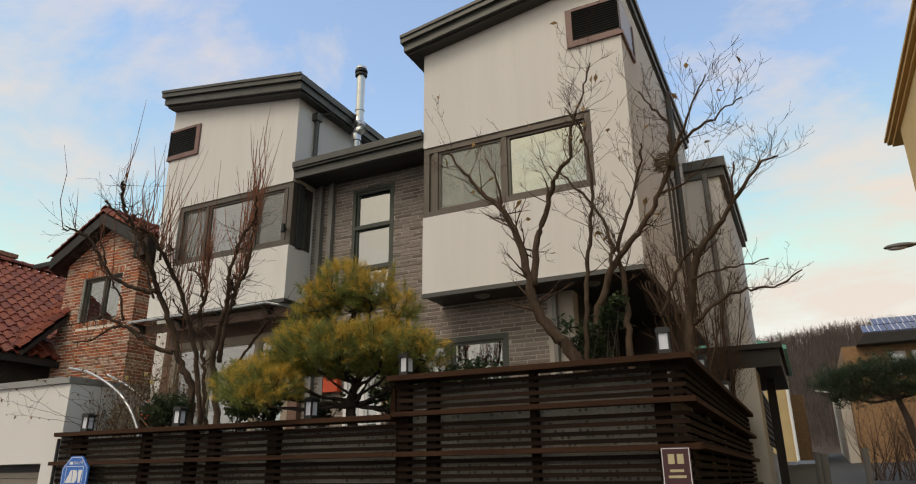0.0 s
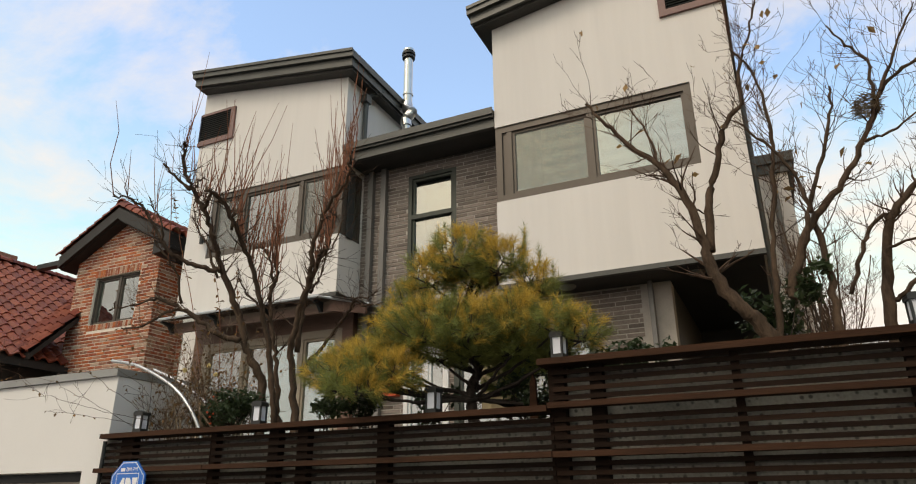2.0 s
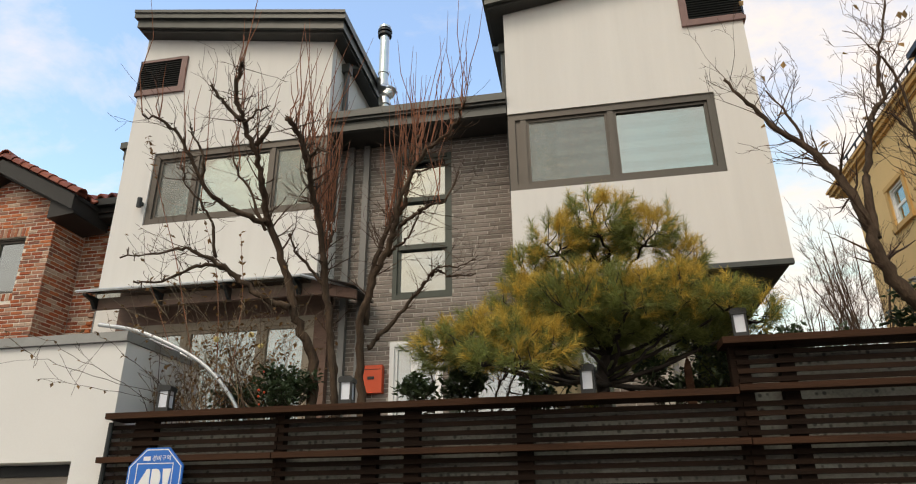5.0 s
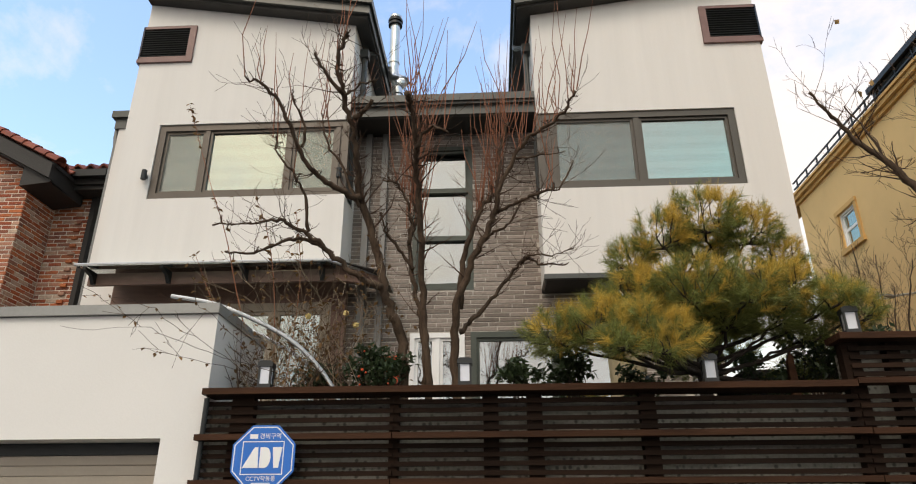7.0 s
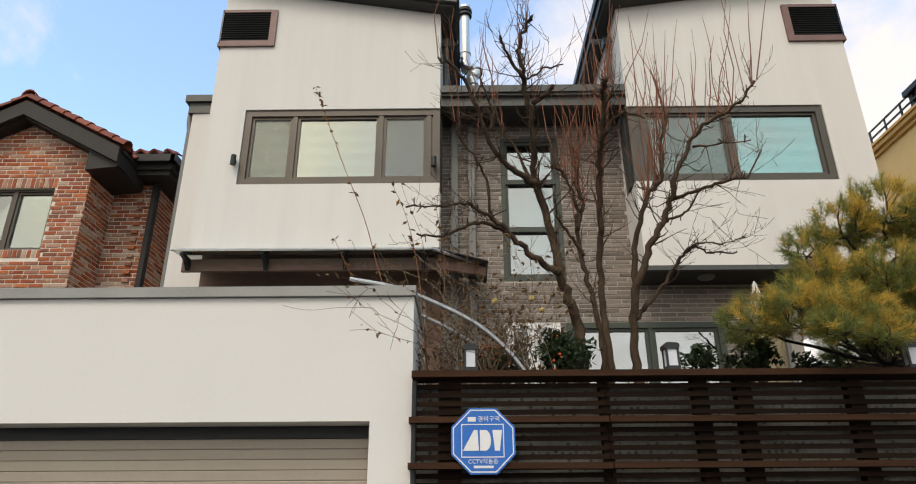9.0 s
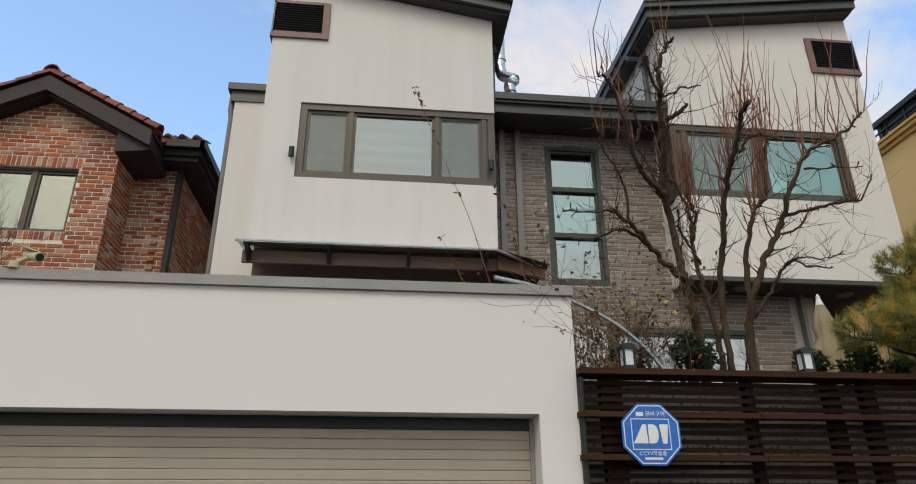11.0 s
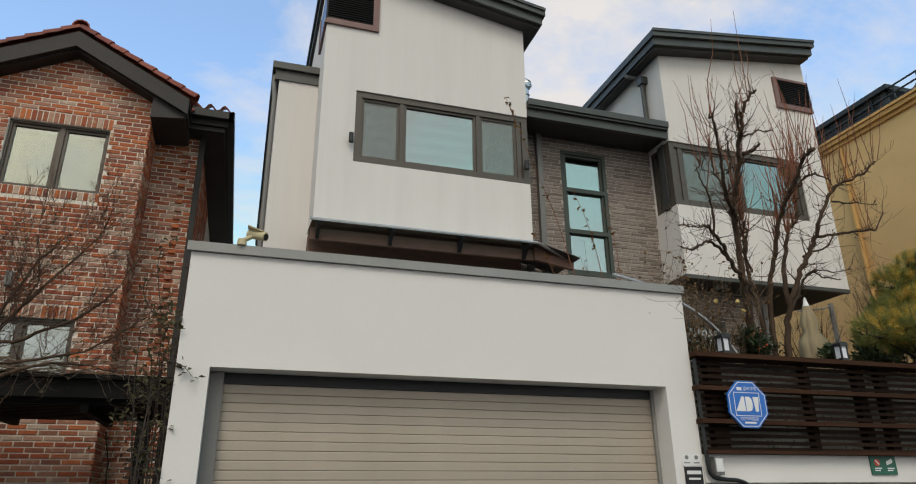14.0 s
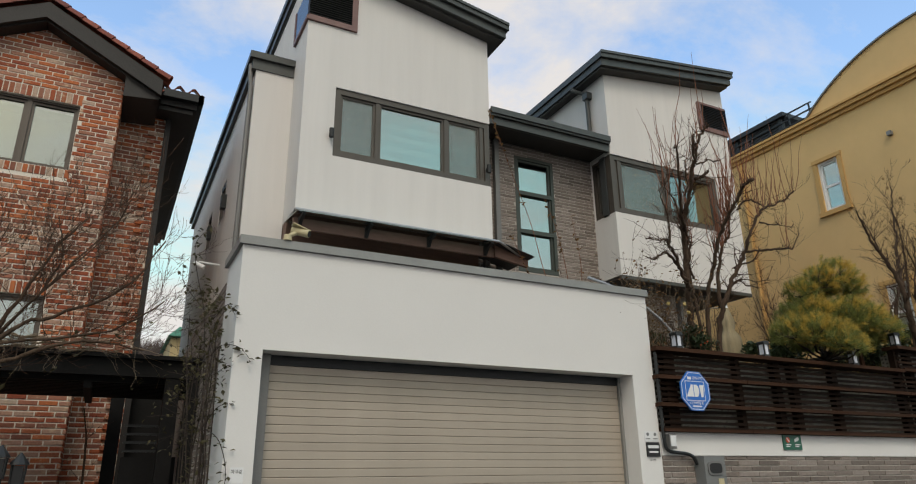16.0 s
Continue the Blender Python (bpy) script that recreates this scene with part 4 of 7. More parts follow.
# gable verge, tiles and eaves
for s in (1, -1):
    x1 = RIDGE_X + s * 1.32
    pr = [(RIDGE_X, RIDGE_Z - 0.03), (x1, RIDGE_Z - 0.03 - PITCH * 1.32), (x1, RIDGE_Z - 0.24 - PITCH * 1.32), (RIDGE_X, RIDGE_Z - 0.235)]
    part("verge_board", prism(pr, "y", 7.62, 7.68), DARKWOOD, brick_house, "dark timber verge board", bevel=0.006)
    pr = [(RIDGE_X, RIDGE_Z), (x1, RIDGE_Z - PITCH * 1.32), (x1, RIDGE_Z - 0.05 - PITCH * 1.32), (RIDGE_X, RIDGE_Z - 0.05)]
    part("roof", prism(pr, "y", 7.685, 10.5), DARKWOOD, brick_house)
    pr = [(RIDGE_X + s * 0.0, RIDGE_Z - 0.22), (x1, RIDGE_Z - 0.22 - PITCH * 1.32), (x1, RIDGE_Z - 0.26 - PITCH * 1.32), (RIDGE_X, RIDGE_Z - 0.26)]
    part("soffit", prism(pr, "y", 7.682, 8.0), DARKWOOD, brick_house)
part("eave_return", prism([(-10.12, 5.36), (-9.73, 5.40), (-9.73, 5.64), (-10.12, 5.86)], "y", 7.684, 8.4), DARKWOOD, brick_house, "boxed dark eave end")


def barrel(name, length, r0, r1, material):
    """A half-round clay tile along +u, thick at its lip."""
    n = 6
    vs, fs = [], []
    for k, (u, r) in enumerate(((0, r0), (length, r1))):
        for rr in (r, r - 0.014):
            for i in range(n + 1):
                t = math.pi * i / n
                vs.append((u, rr * math.cos(t), rr * math.sin(t)))
    m = n + 1
    for i in range(n):
        fs += [(i, i + 1, 2 * m + i + 1, 2 * m + i), (m + i + 1, m + i, 3 * m + i, 3 * m + i + 1), (i + 1, i, m + i, m + i + 1)]
    me = bpy.data.meshes.new(name)
    me.from_pydata(vs, [], fs)
    me.materials.append(material)
    return me


VERGE = barrel("verge_tile", 0.25, 0.10, 0.082, TILE)


def tile_run(a, b, count, me, parent, name="roof_tile"):
    """Tiles end to end from a up to b."""
    a, b = Vector(a), Vector(b)
    d = (b - a).normalized()
    side = Vector((0, 0, 1)).cross(d)
    side = side.normalized() if side.length > 0.01 else Vector((0, 1, 0))
    up = d.cross(side)
    step = (b - a).length / count
    for i in range(count):
        p = a + d * step * i
        ob = new(name, me)
        hang(ob, parent)
        k = step * 1.08 / 0.25
        ob.matrix_basis = Matrix(((d.x * k, side.x, up.x, p.x), (d.y * k, side.y, up.y, p.y), (d.z * k, side.z, up.z + 0.0, p.z + 0.005), (0, 0, 0, 1)))


roof_l = [o for o in brick_house.children if o.name.startswith("roof")]
for s, r in ((1, roof_l[0]), (-1, roof_l[1])):
    tile_run((RIDGE_X + s * 1.38, 7.68, RIDGE_Z + 0.01 - PITCH * 1.38), (RIDGE_X, 7.68, RIDGE_Z + 0.01), 8, VERGE, r)
tile_run((RIDGE_X, 7.62, RIDGE_Z + 0.035), (RIDGE_X, 10.4, RIDGE_Z + 0.035), 10, VERGE, roof_l[0], "ridge_tile")


def tile_field(origin, along, upslope, nu, nv, keep=None):
    """Rows of rolled tiles, each course lapping the one below."""
    o, a, u = Vector(origin), Vector(along), Vector(upslope)
    n = a.cross(u).normalized()
    if n.z < 0:
        n = -n
    vs, fs = [], []
    k = 5
    au, uu = a / nu, u / nv
    for i in range(nu):
        for j in range(nv):
            if keep and not keep(o + au * (i + 0.5) + uu * (j + 0.5)):
                continue
            b = len(vs)
            for e, lift in ((0.0, 0.030), (1.06, 0.004)):
                for t in range(k + 1):
                    f = t / k
                    h = 0.062 * math.sin(math.pi * min(1, f / 0.72)) if f < 0.72 else -0.012 * math.sin(math.pi * (f - 0.72) / 0.28)
                    p = o + au * (i + f) + uu * (j + e) + n * (h + lift)
                    vs.append(tuple(p))
            lo = len(vs)
            for t in range(k + 1):
                vs.append(tuple(Vector(vs[b + t]) - n * 0.03))
            for t in range(k):
                fs.append((b + t, b + t + 1, b + k + 2 + t, b + k + 1 + t))
                fs.append((lo + t, lo + t + 1, b + t + 1, b + t))
    return vs, fs


for s in (1, -1):
    vs, fs = tile_field((RIDGE_X + s * 1.32, 7.78, RIDGE_Z - PITCH * 1.32 + 0.0), (0, 2.7, 0), (-s * 1.2, 0, PITCH * 1.2), 13, 6)
    tagged(raw("tiling", vs, fs, TILE, brick_house), kind="stuff")
# hipped eave beside the gable
part("eave_board", boxes((-10.13, -9.26, 8.13, 8.17, 5.60, 5.76), (-9.30, -9.26, 8.17, 14.0, 5.60, 5.76)), DARKWOOD, brick_house, bevel=0.006)
part("gutter", boxes((-9.87, -9.20, 8.04, 8.128, 5.68, 5.78), (-9.259, -9.19, 8.04, 14.0, 5.68, 5.78)), BLACK, brick_house, bevel=0.015)
part("soffit", boxes((-10.13, -9.30, 8.17, 14.0, 5.54, 5.598)), DARKWOOD, brick_house)
raw("hip_roof", [(-10.6, 8.10, 5.75), (-9.22, 8.10, 5.75), (-9.22, 14.0, 5.75), (-10.6, 9.48, 6.43), (-10.6, 14.0, 6.43), (-10.6, 14.0, 5.75)], [(0, 1, 3), (1, 2, 4, 3), (0, 3, 4, 5), (2, 5, 4), (0, 5, 2, 1)], DARKWOOD, brick_house)
vs, fs = tile_field((-10.45, 8.08, 5.78), (1.24, 0, 0), (0, 1.33, 0.66), 7, 5, keep=lambda p: p.x < -9.15 - (p.y - 8.08))
tagged(raw("tiling", vs, fs, TILE, brick_house), kind="stuff")
# dark downpipe at the corner, drawn as a square bar
part("side_post", boxes((-9.60, -9.535, 8.40, 8.50, -0.8, 5.54)), DARKWOOD, brick_house)
# lower tiled roof to the far side: a slope down to the brick gable, with a small cross slope in its valley
part("roof_slab", prism([(-11.98, 3.74), (-15.5, 6.27), (-15.5, 6.17), (-11.98, 3.62)], "y", 5.6, 12.2), DARKWOOD, brick_house)
vs, fs = tile_field((-11.93, 5.6, 3.72), (0, 6.6, 0), (-3.57, 0, 2.56), 30, 17)
tagged(raw("tiling", vs, fs, TILE, brick_house), kind="stuff")
tile_run((-15.5, 5.6, 6.33), (-15.5, 12.2, 6.33), 26, VERGE, brick_house, "ridge_tile")
part("gutter", boxes((-11.96, -11.87, 5.6, 7.94, 3.58, 3.68)), BLACK, brick_house, bevel=0.015)
part("low_wall", boxes((-12.4, -12.2, 5.8, 7.96, -1.2, 3.66)), DARKWOOD, brick_house)
part("cross_slope", prism([(7.14, 3.80), (8.3, 5.02), (8.3, 4.92), (7.14, 3.70)], "x", -12.60, -11.84), DARKWOOD, brick_house)
vs, fs = tile_field((-12.62, 7.10, 3.82), (0.80, 0, 0), (0, 1.2, 1.26), 4, 7)
tagged(raw("tiling", vs, fs, TILE, brick_house), kind="stuff")
part("flashing", prism([(7.90, 3.62), (7.96, 3.62), (7.96, 3.86), (7.90, 3.80)], "x", -12.1, -11.72), PIPE, brick_house)
part("lead_step", boxes((-12.02, -11.72, 7.88, 7.955, 4.64, 4.72)), GALV, brick_house, bevel=0.006)
# eave gutter of another roof behind, drawn as a plain bar
part("roof_beam", boxes((-14.5, -12.2, 8.6, 8.75, 6.02, 6.12)), BLACK, brick_house)
nb_ch = part("chimney", boxes((-17.9, -17.02, 8.75, 9.5, 5.0, 6.84), (-17.95, -16.96, 8.7, 9.55, 6.84, 6.90), (-18.0, -16.9, 8.65, 9.6, 6.90, 7.0)), BRICK_RED, brick_house)

# ---- timber gateway beside the garage ----
gate = thing("gateway", (-10.0, 6.0, -0.7), "dark timber gateway canopy with slatted underside", "gate")
part("front_beam", boxes((-12.0, -8.95, 5.97, 6.05, 1.84, 1.98)), GATE_BLACK, gate, bevel=0.008)
part("top_board", boxes((-12.0, -8.93, 5.92, 6.10, 1.985, 2.02)), GATE_BLACK, gate, bevel=0.006)
part("deck_board", boxes((-12.0, -8.98, 6.06, 7.4, 1.93, 1.975)), GATE_BLACK, gate)
for i in range(12):
    y = 6.10 + i * 0.11
    part("slat", boxes((-12.0, -8.98, y, y + 0.05, 1.80, 1.925)), GATE_BLACK, gate)
for x in (-11.6, -10.75, -9.95):
    part("brace", prism([(6.05, 1.74), (6.05, 1.80), (7.35, 1.80), (7.35, 1.74)], "x", x - 0.03, x + 0.03), GATE_BLACK, gate)
for x in (-9.30, -9.12):
    part("post", boxes((x - 0.06, x + 0.06, 5.98, 6.10, -0.8, 1.838)), GATE_BLACK, gate, bevel=0.006)
part("post", boxes((-9.75, -9.62, 7.7, 7.83, -0.8, 1.89)), GATE_BLACK, gate, bevel=0.006)
part("gate_leaf", boxes((-9.62, -9.18, 6.3, 6.34, -0.7, 1.2)), GATE_BLACK, gate)
# added dark panel across the gap, standing in for the passage's shade
part("passage_door", boxes((-9.58, -8.9, 8.6, 8.66, -0.8, 2.02)), GATE_BLACK, gate)
for i in range(4):
    part("gate_bar", boxes((-9.62, -9.35, 6.285, 6.299, 1.24 + i * 0.07, 1.26 + i * 0.07)), BLACK, gate)


def lantern(x, y, z):
    t = thing("post_lantern", (x, y, ground_z(x, y)), "black cast lantern on a short post by the brick house", "lamp", "post lanterns")
    pipe("post", [(x, y, ground_z(x, y)), (x, y, z - 0.1)], 0.03, BLACK, t, sides=8)
    for a in range(4):
        ca, sa = math.cos(a * math.pi / 2 + 0.78) * 0.045, math.sin(a * math.pi / 2 + 0.78) * 0.045
        pipe("bar", [(x + ca, y + sa, z - 0.1), (x + ca * 1.15, y + sa * 1.15, z + 0.02)], 0.005, BLACK, t, sides=4)
    part("lens", boxes((x - 0.026, x + 0.026, y - 0.026, y + 0.026, z - 0.095, z + 0.015)), BLACK_PLATE, t, "dark glass lens")
    vs, fs = [], []
    tube(vs, fs, [(x, y, z + 0.02), (x, y, z + 0.035), (x, y, z + 0.07), (x, y, z + 0.09)], [0.055, 0.048, 0.02, 0.005], 10)
    raw("cap", vs, fs, BLACK, t)


lantern(-10.30, 4.5, 1.12)
lantern(-10.20, 4.55, 1.08)

# ---- ochre house across the side lane ----
ochre = thing("ochre_house", (5.5, 8.5, 0.5), "ochre stucco house with a curved parapet and moulded cornice", "house")
OW1, OW2, OW3 = (7.08, 7.52, 5.92, 6.97), (11.9, 12.5, 6.15, 6.85), (6.3, 6.7, 3.2, 4.2)
part("side_wall", panel("x", 2.5, 2.75, 2.6, 13.9, -0.5, 7.75, [OW1, OW2, OW3]), YELLOW, ochre)
part("end_wall", panel("y", 13.65, 13.9, 2.75, 9.0, -0.5, 7.75), YELLOW, ochre)
part("front_wall", panel("y", 2.6, 2.85, 2.75, 9.0, -0.5, 7.75), YELLOW, ochre)
part("roof_slab", boxes((2.75, 9.0, 2.85, 13.65, 7.55, 7.70)), GREYBOX, ochre)
for z0, z1, o in ((7.75, 7.82, 0.06), (7.82, 7.90, 0.13), (7.90, 7.95, 0.17)):
    part("cornice", boxes((2.5 - o, 2.78, 2.5, 14.6 + o, z0, z1 - 0.001)), YELLOW_TRIM, ochre, bevel=0.01)


def arch(r):
    """Points of the parapet's flat arch, radius r, from the near to the far springing."""
    return [(5.055 + r * math.cos(a), 5.20 + r * math.sin(a)) for a in np.linspace(math.asin(2.75 / r), math.pi - math.asin(2.75 / r), 33)]


pr = arch(3.754)
part("curved_parapet", prism(pr, "x", 2.5, 2.72), YELLOW, ochre)
pr = arch(3.785) + arch(3.752)[::-1]
part("parapet_cap", prism(pr, "x", 2.46, 2.76), PIPE, ochre)
for w in (OW1, OW2, OW3):
    wn_ = window("white sash window with an ochre surround", ochre, "x", 2.53, *w, [], WHITE, GLASS_DULL, 0.04, True)
    part("meeting_rail", boxes((2.55, 2.58, w[0] + 0.04, w[1] - 0.04, (w[2] + w[3]) / 2 - 0.025, (w[2] + w[3]) / 2 + 0.025)), WHITE, wn_)
    part("surround", boxes((2.47, 2.5, w[0] - 0.09, w[0], w[2], w[3]), (2.47, 2.5, w[1], w[1] + 0.09, w[2], w[3]), (2.46, 2.5, w[0] - 0.1, w[1] + 0.1, w[3], w[3] + 0.08), (2.44, 2.5, w[0] - 0.12, w[1] + 0.12, w[2] - 0.09, w[2])), YELLOW_TRIM, ochre, bevel=0.008)
part("wall_camera", boxes((2.42, 2.5, 5.95, 6.03, 6.9, 6.98)), GREYBOX, ochre, bevel=0.02)
# roof terrace shelter and railing
part("terrace_roof", boxes((2.55, 4.2, 8.1, 10.8, 8.42, 8.52)), BLACK, ochre, bevel=0.01)
for y in (8.2, 9.4, 10.65):
    part("terrace_post", boxes((2.62, 2.72, y, y + 0.1, 7.95, 8.42)), BLACK, ochre)
for i in range(8):
    part("terrace_slat", boxes((2.64, 2.66, 8.2, 10.7, 7.99 + i * 0.055, 8.02 + i * 0.055)), BLACK, ochre)
for z in (8.12, 8.27, 8.42):
    part("handrail", boxes((2.60, 2.63, 7.45, 14.2, z, z + 0.025)), BLACK, ochre)
for i in range(14):
    y = 7.5 + i * 0.5
    part("baluster", boxes((2.60, 2.63, y, y + 0.025, 7.95, 8.42)), BLACK, ochre)
pipe("drain_pipe", [(2.44, 9.3, 7.7), (2.44, 9.3, 0.5)], 0.045, YELLOW_TRIM, ochre)

# ---- gate at the end of the side fence ----
sg = thing("side_gate", (-0.5, 9.0, 0.3), "pale rendered gate pillar under a dark flat canopy", "gate")
part("pillar", boxes((-0.58, -0.34, 8.45, 9.1, -0.3, 2.79)), FAR_GREY, sg, bevel=0.01)
part("canopy", boxes((-1.2, -0.07, 8.5, 11.0, 2.80, 3.0)), DARKWOOD, sg, bevel=0.01)
part("canopy_edge", boxes((-1.24, -0.03, 8.46, 11.04, 3.002, 3.06)), DARKWOOD, sg, bevel=0.006)
part("post", boxes((-0.30, -0.20, 9.6, 9.7, -0.3, 2.798)), DARKWOOD, sg)
part("garden_wall", boxes((-0.75, -0.5, 10.2, 16.0, 0.0, 2.0)), FAR_GREY, sg)
for i in range(8):
    part("slat", boxes((-0.44, -0.40, 10.3, 16.0, 2.05 + i * 0.09, 2.10 + i * 0.09)), DARKWOOD, sg)

# ---- far end of the side lane ----
fh = thing("far_brick_house", (3.5, 32.0, 2.0), "orange brick house with a dark eave and solar panels", "house")
part("wall", panel("y", 30.0, 30.3, 1.7, 8.0, 0.5, 6.3, [(3.2, 3.75, 5.1, 6.0), (3.95, 4.4, 5.1, 6.0)]), FAR_BRICK, fh)
part("side_wall", panel("x", 1.7, 2.0, 30.3, 38.0, 0.5, 6.3), FAR_BRICK, fh)
part("annex", boxes((1.35, 1.95, 31.0, 38.0, 0.5, 4.6)), FAR_GREY, fh)
for u in ((3.2, 3.75), (3.95, 4.4)):
    window("white framed far window", fh, "y", 30.05, *u, 5.1, 6.0, [], WHITE, GLASS_DARK, 0.07, False)
part("roof", prism([(2.2, 6.25), (2.5, 6.62), (9.0, 6.62), (9.0, 6.3)], "y", 29.3, 38.0), DARKWOOD, fh)
for i in range(3):
    for j in range(2):
        x = 2.5 + i * 0.82 + j * 0.45
        part("solar_panel", prism([(29.5 + j * 0.9, 6.72 + j * 0.42), (30.35 + j * 0.9, 7.10 + j * 0.42), (30.35 + j * 0.9, 7.06 + j * 0.42), (29.5 + j * 0.9, 6.68 + j * 0.42)], "x", x, x + 0.78), SOLAR, fh)
        for k in range(1, 4):
            part("panel_bar", prism([(29.5 + j * 0.9, 6.73 + j * 0.42), (30.35 + j * 0.9, 7.11 + j * 0.42), (30.35 + j * 0.9, 7.10 + j * 0.42), (29.5 + j * 0.9, 6.72 + j * 0.42)], "x", x + k * 0.195 - 0.01, x + k * 0.195 + 0.01), WHITE, fh)
gh = thing("green_roof_house", (-2.0, 32.0, 2.0), "pale ochre house with a green metal roof", "house")
part("wall", boxes((-6.0, -0.45, 30.0, 38.0, 0.5, 6.35)), FAR_YELLOW, gh)
part("roof", prism([(-6.3, 6.8), (-1.7, 6.9), (-0.2, 6.5), (-0.2, 6.352), (-6.3, 6.352)], "y", 29.6, 38.3), ROOF_GREEN, gh)
pipe("downpipe", [(-0.42, 29.9, 6.36), (-0.42, 29.9, 1.8)], 0.06, WHITE, gh)
part("porch", boxes((-0.45, 0.1, 33.0, 36.0, 2.0, 4.9)), FAR_BRICK, gh)
g2 = thing("far_back_house", (-8.5, 32.0, 0.0), "small pale house with a green roof far behind the gap", "house")
part("wall", boxes((-7.75, -5.4, 30.0, 34.0, 0.0, 6.7)), FAR_YELLOW, g2)
part("roof", prism([(-7.9, 6.72), (-5.2, 6.72), (-5.2, 6.8), (-5.8, 7.1), (-7.5, 7.1)], "y", 29.7, 34.3), ROOF_GREEN, g2)

for x, y in ((0.15, 14.0), (0.9, 14.0), (0.25, 13.2)):
    b = thing("bollard", (x, y, ground_z(x, y)), "dark grey steel bollard beside the lane", "bollard", "bollards")
    z = ground_z(x, y)
    pipe("tube", [(x, y, z), (x, y, z + 1.15)], 0.055, GREYBOX, b, sides=12)
    pipe("cap", [(x, y, z + 1.15), (x, y, z + 1.19)], 0.06, PIPE, b, sides=12)
for x in (-0.25, -0.02):
    b = thing("waste_bin", (x, 13.4, ground_z(x, 13.4)), "grey wheeled waste bin with a sloped lid", "bin", "bins")
    z = ground_z(x, 13.4)
    part("body", prism([(x - 0.10, z + 0.05), (x + 0.10, z + 0.05), (x + 0.12, z + 1.0), (x - 0.12, z + 1.0)], "y", 13.3, 13.6), GREYBOX, b, bevel=0.01)
    part("lid", prism([(13.27, z + 1.0), (13.63, z + 1.0), (13.63, z + 1.1), (13.27, z + 1.04)], "x", x - 0.13, x + 0.13), PIPE, b, bevel=0.01)
sl = thing("street_lamp", (2.22, 10.1, ground_z(2.22, 10.1)), "grey street lamp with a flat oval head on a long arm", "lamp")
pipe("pole", [(2.22, 10.1, ground_z(2.22, 10.1)), (2.22, 10.1, 4.62)], 0.05, GREYBOX, sl, sides=10)
pipe("arm", [(2.22, 10.1, 4.58), (2.0, 10.1, 4.50), (1.70, 10.1, 4.46)], 0.018, GALV, sl, sides=8)
bm = bmesh.new()
bmesh.ops.create_uvsphere(bm, u_segments=16, v_segments=8, radius=1.0)
for v in bm.verts:
    v.co = Vector((1.53 + v.co.x * 0.19, 10.1 + v.co.y * 0.08, 4.445 + v.co.z * (0.045 if v.co.z > 0 else 0.03)))
part("head", bm, GREYBOX, sl, smooth=True)
bm = bmesh.new()
bmesh.ops.create_uvsphere(bm, u_segments=12, v_segments=6, radius=1.0)
for v in bm.verts:
    v.co = Vector((1.50 + v.co.x * 0.12, 10.1 + v.co.y * 0.06, 4.425 + min(v.co.z, 0.0) * 0.025))
part("lens", bm, LAMP_WHITE, sl, "frosted lens", smooth=True)
up = thing("utility_pole", (1.45, 40.0, 2.5), "slim grey utility pole at the end of the lane", "pole")
pipe("pole", [(1.45, 40, 2.0), (1.45, 40, 6.0)], 0.07, FAR_GREY, up, sides=8)
pipe("arm", [(1.45, 40, 5.6), (0.7, 40, 5.75)], 0.04, FAR_GREY, up, sides=6)

# ---- wooded hill ----
hx, hy = np.linspace(-160, 200, 46), np.linspace(70, 260, 24)


def hill_z(x, y):
    r = min(1.0, max(0.0, (y - 70) / 85))
    return 2.5 + 22.5 * (r * r * (3 - 2 * r)) * (0.98 + 0.05 * math.sin(x * 0.045 + 0.6) + 0.03 * math.sin(x * 0.13))


hv = [(float(x), float(y), hill_z(x, y)) for y in hy for x in hx]
hf = [(j * 46 + i, j * 46 + i + 1, (j + 1) * 46 + i + 1, (j + 1) * 46 + i) for j in range(23) for i in range(45)]
tagged(raw("hill", hv, hf, HILL, smooth=True), "brown leaf-littered hillside behind the houses", "hill", kind="structure")
rng = random.Random(7)
vs, fs = [], []
for _ in range(9500):
    x, y = rng.uniform(-30, 45), rng.uniform(85, 165)
    z, h = hill_z(x, y), rng.uniform(2.0, 4.0)
    lean = rng.uniform(-0.4, 0.4)
    tube(vs, fs, [(x, y, z), (x + lean * 0.5, y, z + h * 0.6), (x + lean, y, z + h)], [0.05, 0.034, 0.010], 3, cap=False)
    for k in range(7):
        f = rng.uniform(0.35, 0.95)
        a, l = rng.uniform(0, 6.28), rng.uniform(0.5, 1.1)
        p = (x + lean * f, y, z + h * f)
        q = (p[0] + math.cos(a) * l * 0.5, p[1] + math.sin(a) * l * 0.5, p[2] + l)
        tube(vs, fs, [p, q], [0.022, 0.008], 3, cap=False)
tagged(raw("winter_woods", vs, fs, FAR_TREE), "leafless winter trees covering the far hillside", "woods", kind="stuff")


